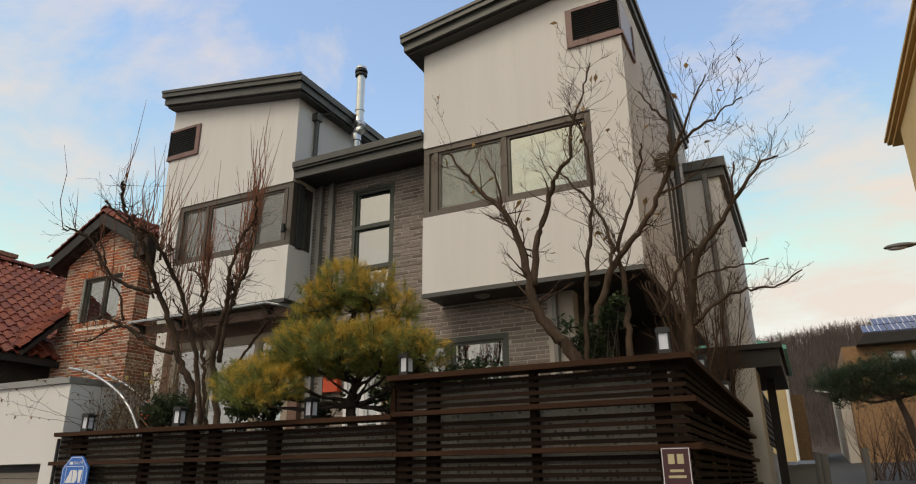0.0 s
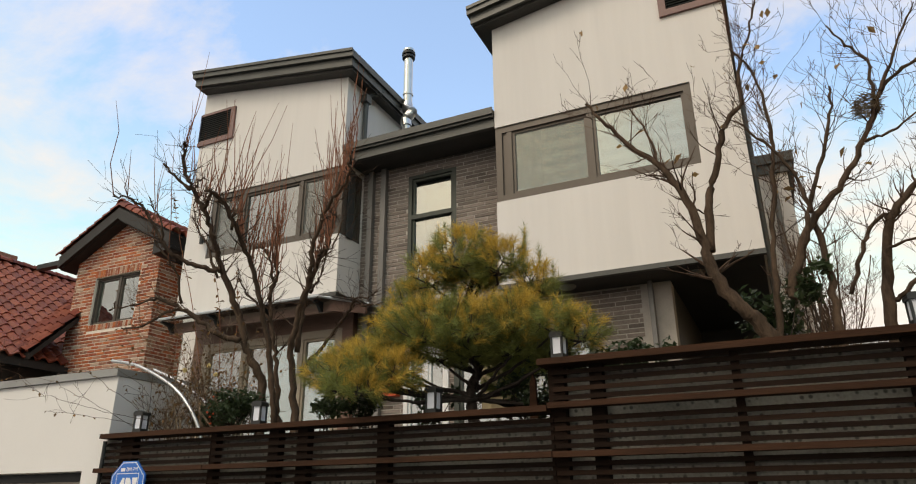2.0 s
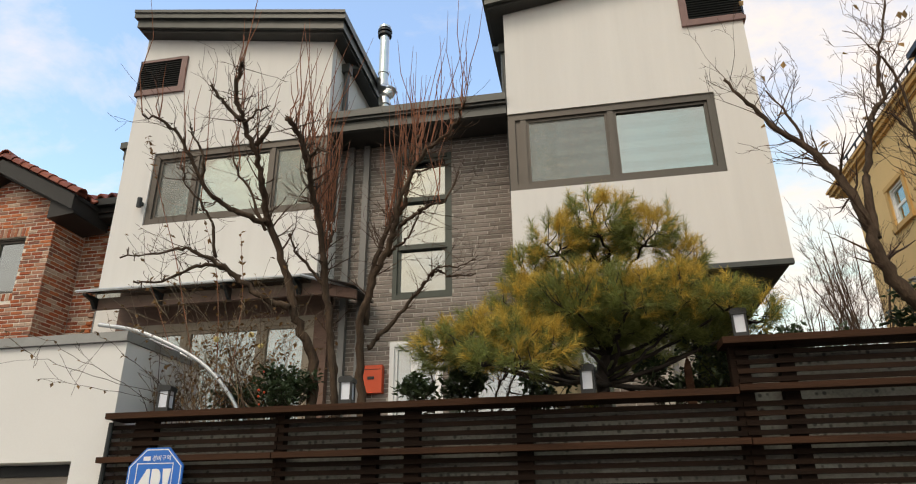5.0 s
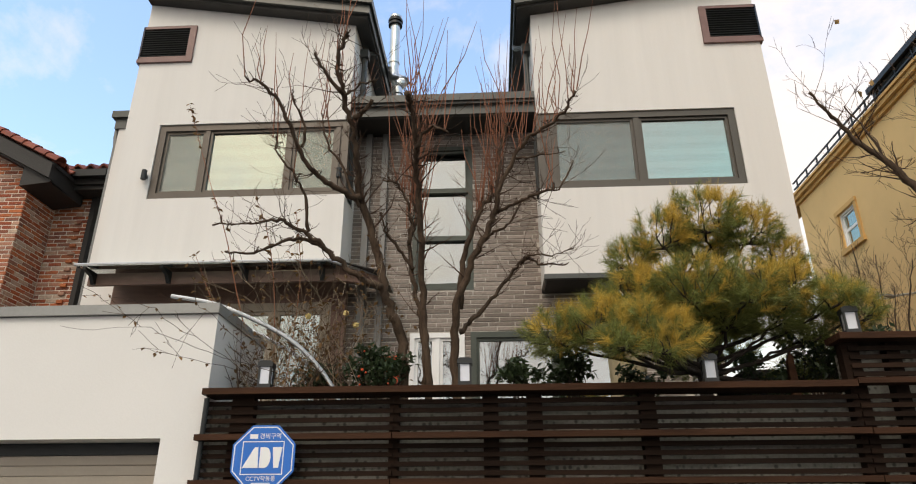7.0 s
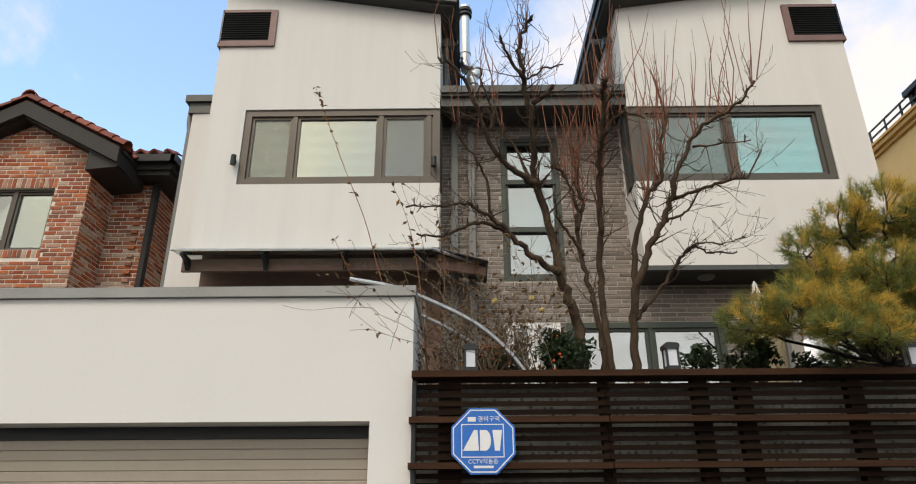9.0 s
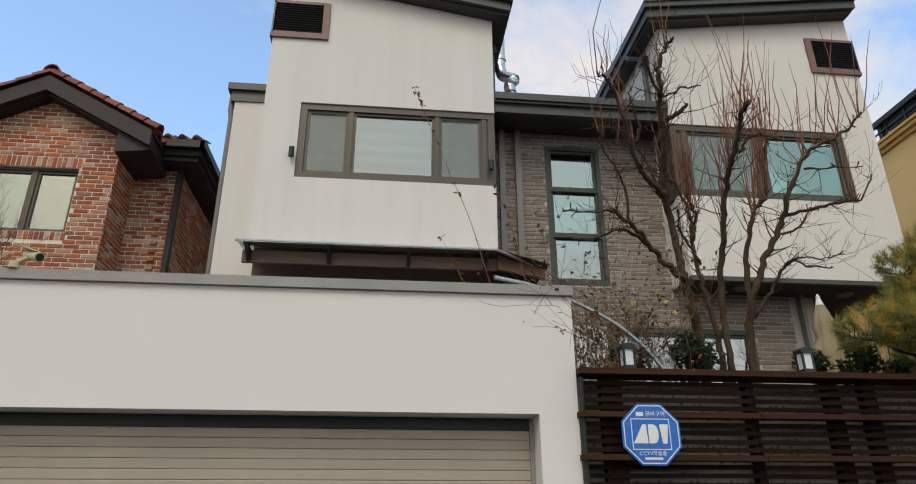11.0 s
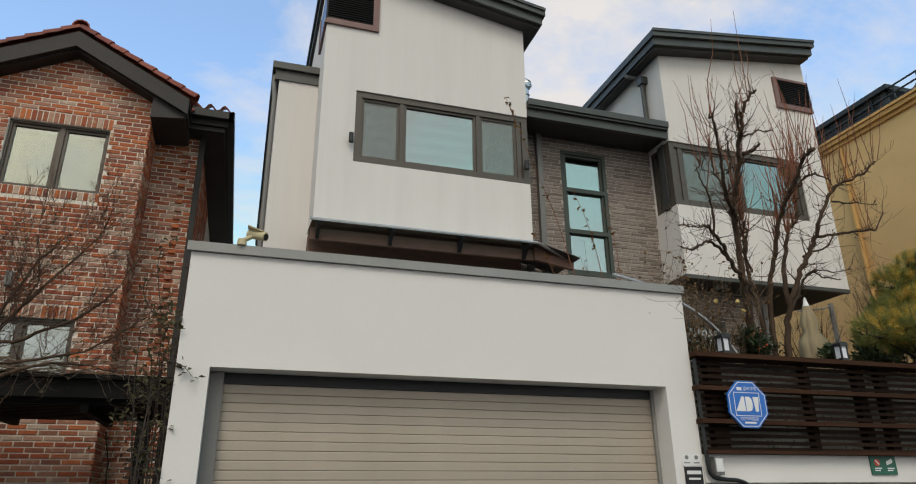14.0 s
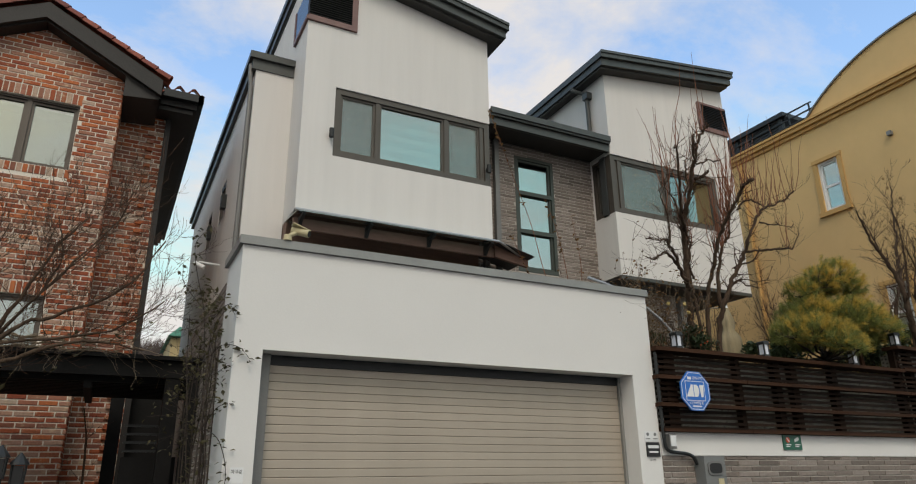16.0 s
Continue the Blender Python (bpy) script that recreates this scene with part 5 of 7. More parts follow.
# ---- garden plants ----
def sprout(vs, fs, rng, p, d, length, r, level, spread=0.7, lift=0.25, kids=(3, 5), tips=None):
    """A twig with wobble, and its own side twigs."""
    n = 4 if level else 3
    pts, rad = [Vector(p)], [r]
    d = Vector(d).normalized()
    for i in range(n):
        d = (d + Vector((rng.gauss(0, 0.16), rng.gauss(0, 0.16), rng.gauss(0, 0.12) + lift * 0.25))).normalized()
        pts.append(pts[-1] + d * length / n)
        rad.append(max(0.0012, r * (1 - 0.75 * (i + 1) / n)))
    tube(vs, fs, pts, rad, 4 if r > 0.006 else 3, cap=False)
    if tips is not None:
        tips.append(pts[-1])
    if level > 0:
        for _ in range(rng.randint(*kids)):
            k = rng.randint(1, n)
            a = pts[k] - pts[k - 1]
            side = Vector((rng.gauss(0, 1), rng.gauss(0, 1), rng.gauss(0.2, 0.6))).normalized()
            sprout(vs, fs, rng, pts[k], a.normalized() + side * spread, length * rng.uniform(0.38, 0.65), max(0.0014, rad[k] * 0.62), level - 1, spread, lift, kids, tips)


def bough(vs, fs, rng, ctrl, r0, r1, twigs, tw_len, vs2, fs2, level=2, kids=(2, 4), tips=None, tw_from=0.3, spread=0.8, lift=0.25):
    """A knobbly limb through control points, with twigs along its outer part."""
    path = smooth_path(ctrl, 5)
    n = len(path)
    path = [p + Vector((rng.gauss(0, 0.006), rng.gauss(0, 0.006), rng.gauss(0, 0.006))) if 0 < i < n - 1 else p for i, p in enumerate(path)]
    rad = [r0 + (r1 - r0) * (i / (n - 1)) ** 0.8 + rng.uniform(-0.0012, 0.0018) for i in range(n)]
    tube(vs, fs, path, rad, 8 if r0 > 0.02 else 6)
    for _ in range(twigs):
        f = rng.uniform(tw_from, 1.0)
        k = min(n - 2, int(f * (n - 1)))
        d = (path[k + 1] - path[k]).normalized()
        side = Vector((rng.gauss(0, 1), rng.gauss(0, 1), rng.gauss(0.3, 0.7))).normalized()
        sprout(vs2, fs2, rng, path[k], d * 0.6 + side * spread, tw_len * rng.uniform(0.5, 1.2), max(0.002, rad[k] * 0.30), level, 0.75, lift, kids, tips)
    return path


rng = random.Random(11)
# the tree with upright red shoots
t1 = thing("pollarded_tree", (-4.6, 4.4, 1.93), "leafless pollarded tree with upright reddish shoots", "tree")
vs, fs, v2, f2, v3, f3 = [], [], [], [], [], []
paths = []


def pollard_limb(pts, r0, r1):
    """A limb with sparse twigs, short spurs and bud knobs."""
    long = sum((Vector(b) - Vector(a)).length for a, b in zip(pts, pts[1:]))
    p = bough(vs, fs, rng, pts, r0, r1, int(18 * long), 0.25, v2, f2, 1, (2, 3), None, 0.3, 0.95, 0.35)
    paths.append(p)
    for _ in range(int(26 * long)):
        k = rng.randint(int(len(p) * 0.3), len(p) - 2)
        d = Vector((rng.gauss(0, 1), rng.gauss(0, 1), rng.gauss(0.5, 0.7))).normalized() * rng.uniform(0.02, 0.06)
        tube(v2, f2, [p[k], p[k] + d * 0.7, p[k] + d * 0.85, p[k] + d], [0.0038, 0.0026, 0.004, 0.0015], 4, cap=False)


pollard_limb([(-4.73, 4.44, 1.93), (-4.75, 4.42, 2.39), (-4.8, 4.37, 2.54), (-4.85, 4.32, 2.67), (-4.89, 4.27, 2.87), (-4.94, 4.2, 3.06), (-5.01, 4.12, 3.28), (-5.02, 4.05, 3.44), (-5.03, 3.96, 3.59), (-5.07, 3.87, 3.76), (-5.09, 3.78, 3.87), (-5.11, 3.73, 3.97), (-5.07, 3.67, 4.1), (-5.03, 3.62, 4.14)], 0.036, 0.01)
pollard_limb([(-5.02, 3.9, 3.7), (-4.96, 3.86, 3.72), (-4.9, 3.82, 3.78)], 0.018, 0.012)
pollard_limb([(-5.07, 3.8, 3.81), (-4.96, 3.75, 3.84), (-4.85, 3.7, 3.84)], 0.01, 0.004)
pollard_limb([(-5.09, 3.8, 3.82), (-5.19, 3.71, 3.93), (-5.23, 3.63, 4)], 0.013, 0.007)
pollard_limb([(-5, 4.12, 3.24), (-5.09, 4.03, 3.25), (-5.2, 3.94, 3.3), (-5.29, 3.85, 3.37), (-5.36, 3.76, 3.53), (-5.44, 3.68, 3.69), (-5.5, 3.61, 3.75), (-5.6, 3.53, 3.77)], 0.022, 0.006)
pollard_limb([(-5.3, 3.78, 3.43), (-5.28, 3.74, 3.54), (-5.34, 3.69, 3.68), (-5.35, 3.65, 3.75)], 0.011, 0.004)
pollard_limb([(-5, 4.1, 3.18), (-5.14, 4.07, 3.48), (-5.22, 4.03, 3.63), (-5.26, 4, 3.81)], 0.012, 0.004)
pollard_limb([(-4.87, 4.27, 2.71), (-4.99, 4.19, 2.74), (-5.12, 4.12, 2.84), (-5.23, 4.04, 2.93), (-5.37, 3.97, 3.01), (-5.47, 3.92, 3.02), (-5.58, 3.87, 2.97), (-5.79, 3.82, 2.95)], 0.025, 0.004)
pollard_limb([(-5.15, 4.12, 2.88), (-5.29, 4.07, 2.95), (-5.43, 4.01, 2.92), (-5.59, 3.96, 2.83), (-5.73, 3.9, 2.82)], 0.016, 0.004)
pollard_limb([(-5.29, 4.05, 3), (-5.31, 4, 3.19), (-5.38, 3.95, 3.34), (-5.48, 3.9, 3.46), (-5.49, 3.85, 3.56)], 0.011, 0.004)
pollard_limb([(-4.58, 4.47, 1.93), (-4.6, 4.45, 2.15), (-4.62, 4.44, 2.38), (-4.65, 4.43, 2.59), (-4.69, 4.41, 2.8), (-4.72, 4.4, 3.05), (-4.72, 4.39, 3.25), (-4.75, 4.38, 3.38), (-4.82, 4.36, 3.48), (-4.91, 4.35, 3.5)], 0.024, 0.006)
pollard_limb([(-4.72, 4.38, 3.04), (-4.67, 4.39, 3.23), (-4.7, 4.39, 3.38), (-4.7, 4.4, 3.67)], 0.015, 0.009)
pollard_limb([(-4.69, 4.38, 2.86), (-4.8, 4.32, 3.02), (-4.86, 4.26, 3.1), (-4.88, 4.2, 3.19)], 0.011, 0.005)
pollard_limb([(-4.56, 4.42, 1.93), (-4.58, 4.4, 2.14), (-4.6, 4.35, 2.41), (-4.61, 4.29, 2.69), (-4.62, 4.17, 2.95), (-4.62, 4.05, 3.2), (-4.63, 3.92, 3.36), (-4.62, 3.8, 3.48), (-4.64, 3.67, 3.61), (-4.65, 3.54, 3.62)], 0.024, 0.015)
pollard_limb([(-4.62, 3.8, 3.41), (-4.53, 3.72, 3.5), (-4.42, 3.65, 3.42)], 0.012, 0.006)
pollard_limb([(-4.4, 4.44, 1.93), (-4.42, 4.42, 2.17), (-4.42, 4.36, 2.44), (-4.4, 4.29, 2.63), (-4.32, 4.25, 2.83), (-4.24, 4.21, 2.99), (-4.17, 4.17, 3.13), (-4.12, 4.11, 3.29), (-4.02, 4.07, 3.5), (-3.93, 4.05, 3.62), (-3.81, 4.01, 3.68), (-3.71, 3.93, 3.73), (-3.65, 3.84, 3.81)], 0.032, 0.007)
pollard_limb([(-4.39, 4.36, 2.59), (-4.37, 4.36, 2.9), (-4.3, 4.35, 3.12), (-4.24, 4.35, 3.28), (-4.14, 4.33, 3.41), (-4.11, 4.32, 3.68), (-4.05, 4.3, 3.89)], 0.022, 0.009)
pollard_limb([(-4.39, 4.42, 2.46), (-4.3, 4.44, 2.56), (-4.17, 4.46, 2.71), (-4.04, 4.48, 2.88), (-3.96, 4.45, 2.95), (-3.85, 4.43, 2.9), (-3.7, 4.4, 2.89)], 0.018, 0.004)
pollard_limb([(-4, 4.48, 2.92), (-3.94, 4.42, 2.96), (-3.8, 4.36, 2.94), (-3.67, 4.3, 2.95)], 0.008, 0.003)
pollard_limb([(-4.23, 4.26, 3), (-4.15, 4.21, 3.05), (-4.07, 4.15, 3.07), (-3.99, 4.1, 3.2)], 0.012, 0.004)
pollard_limb([(-4.14, 4.2, 3.17), (-4.02, 4.05, 3.16), (-3.89, 3.91, 3.15), (-3.78, 3.88, 3.17), (-3.69, 3.85, 3.33)], 0.014, 0.004)
pollard_limb([(-4.02, 4.04, 3.46), (-3.91, 3.95, 3.42), (-3.74, 3.85, 3.39)], 0.009, 0.003)
for p, n, low in ((paths[0], 10, 0.6), (paths[4], 4, 0.6), (paths[6], 5, 0.5), (paths[10], 14, 0.55), (paths[11], 20, 0.3), (paths[13], 36, 0.45), (paths[14], 5, 0.2), (paths[15], 20, 0.6), (paths[16], 44, 0.4), (paths[20], 3, 0.6), (paths[9], 3, 0.5)):
    for _ in range(n):
        b = p[rng.randint(int(len(p) * low), len(p) - 1)] + Vector((rng.gauss(0, 0.01), rng.gauss(0, 0.01), 0))
        h = rng.uniform(0.2, 1.0)
        tip = Vector((rng.gauss(0, 0.13) * h, rng.gauss(0, 0.12) * h, h))
        bend = Vector((rng.gauss(0, 0.012), rng.gauss(0, 0.012), 0))
        tube(v3, f3, [b, b + tip * 0.33 + bend, b + tip * 0.66 - bend, b + tip], [0.0040, 0.0034, 0.0026, 0.0012], 4, cap=False)
raw("trunk", vs, fs, BARK, t1, smooth=True)
tagged(raw("fine_branching", v2, f2, TWIG, t1), kind="stuff")
tagged(raw("shoot_growth", v3, f3, SHOOT, t1, "reddish upright shoots"), kind="stuff")

# the spreading tree at the corner
t2 = thing("corner_tree", (-1.25, 4.3, 1.93), "leafless spreading tree with a few withered leaves", "tree")
vs, fs, v2, f2, tips = [], [], [], [], []


def corner_limb(pts, r0, r1):
    long = sum((Vector(b) - Vector(a)).length for a, b in zip(pts, pts[1:]))
    bough(vs, fs, rng, pts, r0, r1, int(15 * long), 0.30, v2, f2, 2, (2, 3), tips, 0.32, 0.85, 0.3)


corner_limb([(-1.06, 4.32, 1.93), (-1.2, 4.3, 2.37), (-1.31, 4.26, 2.52), (-1.43, 4.22, 2.72), (-1.46, 4.21, 2.95), (-1.54, 4.22, 3.24), (-1.65, 4.24, 3.46), (-1.8, 4.24, 3.63), (-1.94, 4.22, 3.81), (-2.06, 4.2, 3.99)], 0.052, 0.008)
corner_limb([(-1.66, 4.25, 3.46), (-1.71, 4.28, 3.75), (-1.8, 4.3, 3.94)], 0.01, 0.004)
corner_limb([(-1.43, 4.22, 2.86), (-1.4, 4.24, 3.16), (-1.33, 4.27, 3.4), (-1.25, 4.29, 3.67), (-1.14, 4.31, 3.81), (-1.12, 4.32, 4.03), (-1.02, 4.34, 4.32), (-0.95, 4.35, 4.56)], 0.028, 0.005)
corner_limb([(-1.12, 4.42, 1.93), (-1.14, 4.4, 2.48), (-1.11, 4.39, 2.81), (-1.06, 4.37, 3.15), (-1.02, 4.36, 3.44), (-1, 4.34, 3.71), (-1.06, 4.32, 4.05), (-1.15, 4.3, 4.2)], 0.022, 0.005)
corner_limb([(-1.07, 4.4, 2.61), (-0.99, 4.37, 2.76), (-0.91, 4.33, 2.99), (-0.91, 4.3, 3.18), (-0.96, 4.27, 3.34), (-1.12, 4.23, 3.56), (-1.26, 4.2, 3.71)], 0.02, 0.004)
corner_limb([(-0.84, 4.42, 1.93), (-0.86, 4.4, 2.4), (-0.85, 4.4, 2.69), (-0.87, 4.4, 2.95), (-0.87, 4.4, 3.12), (-0.79, 4.4, 3.34), (-0.68, 4.4, 3.66), (-0.65, 4.4, 3.84)], 0.028, 0.006)
corner_limb([(-1.06, 4.38, 2.58), (-1.02, 4.37, 2.73), (-0.89, 4.37, 3), (-0.73, 4.36, 3.17), (-0.6, 4.36, 3.35), (-0.49, 4.35, 3.56), (-0.42, 4.35, 3.71), (-0.29, 4.32, 3.8), (-0.14, 4.28, 3.86), (0.04, 4.25, 3.94)], 0.028, 0.005)
corner_limb([(-0.46, 4.34, 3.62), (-0.45, 4.33, 3.91), (-0.55, 4.31, 4.07), (-0.61, 4.3, 4.19)], 0.012, 0.004)
corner_limb([(-0.42, 4.33, 3.7), (-0.3, 4.31, 3.95), (-0.16, 4.3, 4.2)], 0.012, 0.004)
corner_limb([(-0.55, 4.35, 3.42), (-0.39, 4.32, 3.45), (-0.2, 4.3, 3.58)], 0.01, 0.004)
raw("trunk", vs, fs, BARK, t2, smooth=True)
tagged(raw("fine_branching", v2, f2, TWIG, t2), kind="stuff")


def leaf(vs, fs, p, rng, size, droop=0.0):
    """A folded leaf with a point, two facets each side of its rib."""
    d = Vector((rng.gauss(0, 1), rng.gauss(0, 1), rng.gauss(0.2, 0.7) - droop)).normalized()
    s = d.cross(Vector((rng.gauss(0, 0.4), rng.gauss(0, 0.4), 1))).normalized()
    n = s.cross(d)
    L, w = size * rng.uniform(0.7, 1.25), size * 0.3
    b = len(vs)
    for q in (p, p + d * L * 0.45 + s * w + n * w * 0.4, p + d * L, p + d * L * 0.45 - s * w + n * w * 0.4, p + d * L * 0.5):
        vs.append(tuple(q))
    fs += [(b, b + 1, b + 4), (b + 1, b + 2, b + 4), (b + 2, b + 3, b + 4), (b + 3, b, b + 4)]


vs, fs = [], []
for p in rng.sample(tips, 44):
    leaf(vs, fs, p, rng, 0.06, 1.2)
tagged(raw("withered_foliage", vs, fs, LEAF_TAN, t2, "few withered tan leaves"), kind="stuff")
nest = thing("bird_nest", (-0.49, 4.34, 3.58), "small ragged nest of pale dry twigs in a fork", "nest")
vs, fs = [], []
for _ in range(220):
    a = rng.uniform(0, 6.28)
    c = Vector((-0.50 + math.cos(a) * 0.055, 4.34 + math.sin(a) * 0.055, 3.63 + rng.uniform(-0.045, 0.045)))
    d = Vector((-math.sin(a) + rng.gauss(0, 0.5), math.cos(a) + rng.gauss(0, 0.5), rng.gauss(0, 0.25))).normalized() * rng.uniform(0.03, 0.06)
    tube(vs, fs, [c - d, c, c + d], [0.0015, 0.002, 0.0012], 3, cap=False)
tagged(raw("woven_mass", vs, fs, DRYTWIG, nest), kind="stuff")

# the pruned tree beside the side lane
t5 = thing("side_tree", (-0.58, 4.9, 1.93), "leafless pruned tree leaning over the side lane", "tree")
vs, fs, v2, f2 = [], [], [], []


def side_limb(pts, r0, r1):
    long = sum((Vector(b) - Vector(a)).length for a, b in zip(pts, pts[1:]))
    bough(vs, fs, rng, pts, r0, r1, int(16 * long), 0.26, v2, f2, 2, (2, 3), None, 0.35, 0.85, 0.4)


side_limb([(-0.58, 4.9, 1.93), (-0.55, 4.9, 2.52), (-0.49, 4.92, 2.93), (-0.4, 4.93, 3.19), (-0.24, 4.95, 3.36), (-0.14, 4.97, 3.52), (0.07, 4.98, 3.77), (0.2, 5, 3.81)], 0.042, 0.006)
side_limb([(-0.16, 4.97, 3.49), (-0.1, 5, 3.83)], 0.012, 0.005)
side_limb([(-0.49, 4.9, 2.9), (-0.45, 4.9, 2.96), (-0.23, 4.9, 3), (0.03, 4.9, 3.03)], 0.012, 0.004)
side_limb([(-0.53, 4.9, 2.62), (-0.48, 4.89, 2.65), (-0.28, 4.88, 2.8), (-0.1, 4.87, 2.83), (0.06, 4.86, 2.82), (0.22, 4.85, 2.91)], 0.018, 0.004)
side_limb([(-0.72, 4.9, 2.7), (-0.61, 4.91, 2.97), (-0.52, 4.92, 3.12), (-0.4, 4.93, 3.19)], 0.014, 0.012)
raw("trunk", vs, fs, BARK, t5, smooth=True)
tagged(raw("fine_branching", v2, f2, TWIG, t5), kind="stuff")

# shrubs by the lane side
for name, lab, base, n, hgt, seed in (("side_shrub", "bushy leafless shrub behind the side fence", (-0.72, 6.4, 1.93), 13, 1.6, 5), ("back_shrub", "fine-twigged leafless shrub by the gate", (-0.66, 7.9, 1.93), 11, 1.6, 6)):
    r = random.Random(seed)
    t = thing(name, base, lab, "tree")
    vs, fs, v2, f2 = [], [], [], []
    for i in range(n):
        x, y, z = base
        a = r.uniform(0, 6.28)
        w = r.uniform(0.1, 0.42)
        q = [(x + r.gauss(0, 0.04), y + r.gauss(0, 0.05), z), (x + math.cos(a) * w * 0.3, y + math.sin(a) * w * 0.4, z + hgt * 0.35), (x + math.cos(a) * w * 0.75, y + math.sin(a) * w, z + hgt * 0.7), (x + math.cos(a) * w * 1.1, y + math.sin(a) * w * 1.4, z + hgt * r.uniform(0.85, 1.15))]
        bough(vs, fs, r, q, 0.011, 0.004, 9, 0.34, v2, f2, 2, (3, 4), None, 0.25, 0.7, 0.5)
    tagged(raw("stem_growth", vs, fs, BARK, t, smooth=True), kind="stuff")
    tagged(raw("fine_branching", v2, f2, TWIG, t), kind="stuff")

# ---- the clipped pine ----
pine = thing("pine_tree", (-2.93, 4.35, 1.93), "cloud-pruned pine with yellowing needle pads", "tree")
rng = random.Random(21)
CROWN_PADS = [(-2.91, 4.08, 3.03, 0.20, 0.20, 0.105), (-3.16, 4.12, 2.94, 0.17, 0.18, 0.09), (-2.67, 4.10, 2.95, 0.17, 0.18, 0.09), (-2.93, 4.28, 2.93, 0.18, 0.14, 0.08), (-3.36, 4.20, 2.83, 0.13, 0.15, 0.065), (-2.47, 4.20, 2.81, 0.13, 0.15, 0.06)]
MIDDLE_PADS = [(-3.36, 4.08, 2.58, 0.19, 0.21, 0.085), (-3.09, 3.95, 2.55, 0.21, 0.22, 0.095), (-2.80, 3.92, 2.54, 0.21, 0.22, 0.095), (-2.54, 4.02, 2.55, 0.19, 0.21, 0.085), (-3.08, 4.25, 2.60, 0.20, 0.17, 0.07), (-2.74, 4.26, 2.60, 0.20, 0.17, 0.07)]
OUTER_PADS = [(-2.32, 4.04, 2.51, 0.15, 0.18, 0.07), (-2.16, 4.08, 2.44, 0.12, 0.14, 0.06), (-3.84, 4.03, 2.33, 0.16, 0.19, 0.08), (-3.63, 3.93, 2.33, 0.18, 0.19, 0.085), (-3.43, 3.82, 2.29, 0.17, 0.17, 0.08), (-3.24, 3.85, 2.26, 0.14, 0.16, 0.065), (-3.55, 3.72, 2.20, 0.11, 0.12, 0.055), (-3.36, 3.68, 2.16, 0.10, 0.10, 0.045), (-3.56, 4.06, 2.46, 0.14, 0.16, 0.06), (-3.38, 3.95, 2.42, 0.13, 0.15, 0.05)]
# shaded pads stay all green: their shade is put into the needle colour
SHADE_PADS = [(-3.12, 4.15, 2.43, 0.17, 0.17, 0.06), (-2.88, 4.10, 2.42, 0.18, 0.18, 0.06), (-2.62, 4.15, 2.42, 0.17, 0.17, 0.06), (-2.42, 4.25, 2.36, 0.14, 0.15, 0.05), (-2.36, 4.5, 2.17, 0.14, 0.13, 0.06), (-2.14, 4.45, 2.22, 0.13, 0.13, 0.07), (-2.05, 4.3, 2.12, 0.10, 0.10, 0.06), (-2.95, 4.62, 2.50, 0.18, 0.18, 0.07), (-2.68, 4.72, 2.40, 0.18, 0.17, 0.07), (-3.08, 4.55, 2.70, 0.15, 0.16, 0.06), (-2.80, 4.60, 2.74, 0.16, 0.15, 0.06), (-2.92, 4.82, 2.33, 0.15, 0.14, 0.06)]
tv, tf = [], []
bough(tv, tf, rng, [(-2.95, 4.35, 1.93), (-2.97, 4.33, 2.2), (-2.90, 4.36, 2.45), (-3.02, 4.34, 2.72), (-2.93, 4.33, 3.0), (-2.94, 4.32, 3.18)], 0.042, 0.010, 0, 0.1, tv, tf)
gv_, gf_, yv, yf_ = [], [], [], []


def tuft(vs, fs, p, axis, rng, n, length, width=0.0014):
    """A shoot's spray of needles."""
    axis = axis.normalized()
    s = axis.cross(Vector((0.3, 0.5, 0.8))).normalized()
    c = axis.cross(s)
    for _ in range(n):
        a, t = rng.uniform(0, 6.28), rng.uniform(0.25, 1.15)
        d = (axis * math.cos(t) + (s * math.cos(a) + c * math.sin(a)) * math.sin(t)).normalized()
        o = p + axis * rng.uniform(-0.035, 0.045)
        l = length * rng.uniform(0.65, 1.1)
        w = d.cross(Vector((rng.gauss(0, 1), rng.gauss(0, 1), rng.gauss(0, 1)))).normalized() * width
        b = len(vs)
        q = o + d * l
        vs += [tuple(o - w), tuple(o + w), tuple(q + w * 0.4 + Vector((0, 0, -0.006)))]
        fs.append((b, b + 1, b + 2))


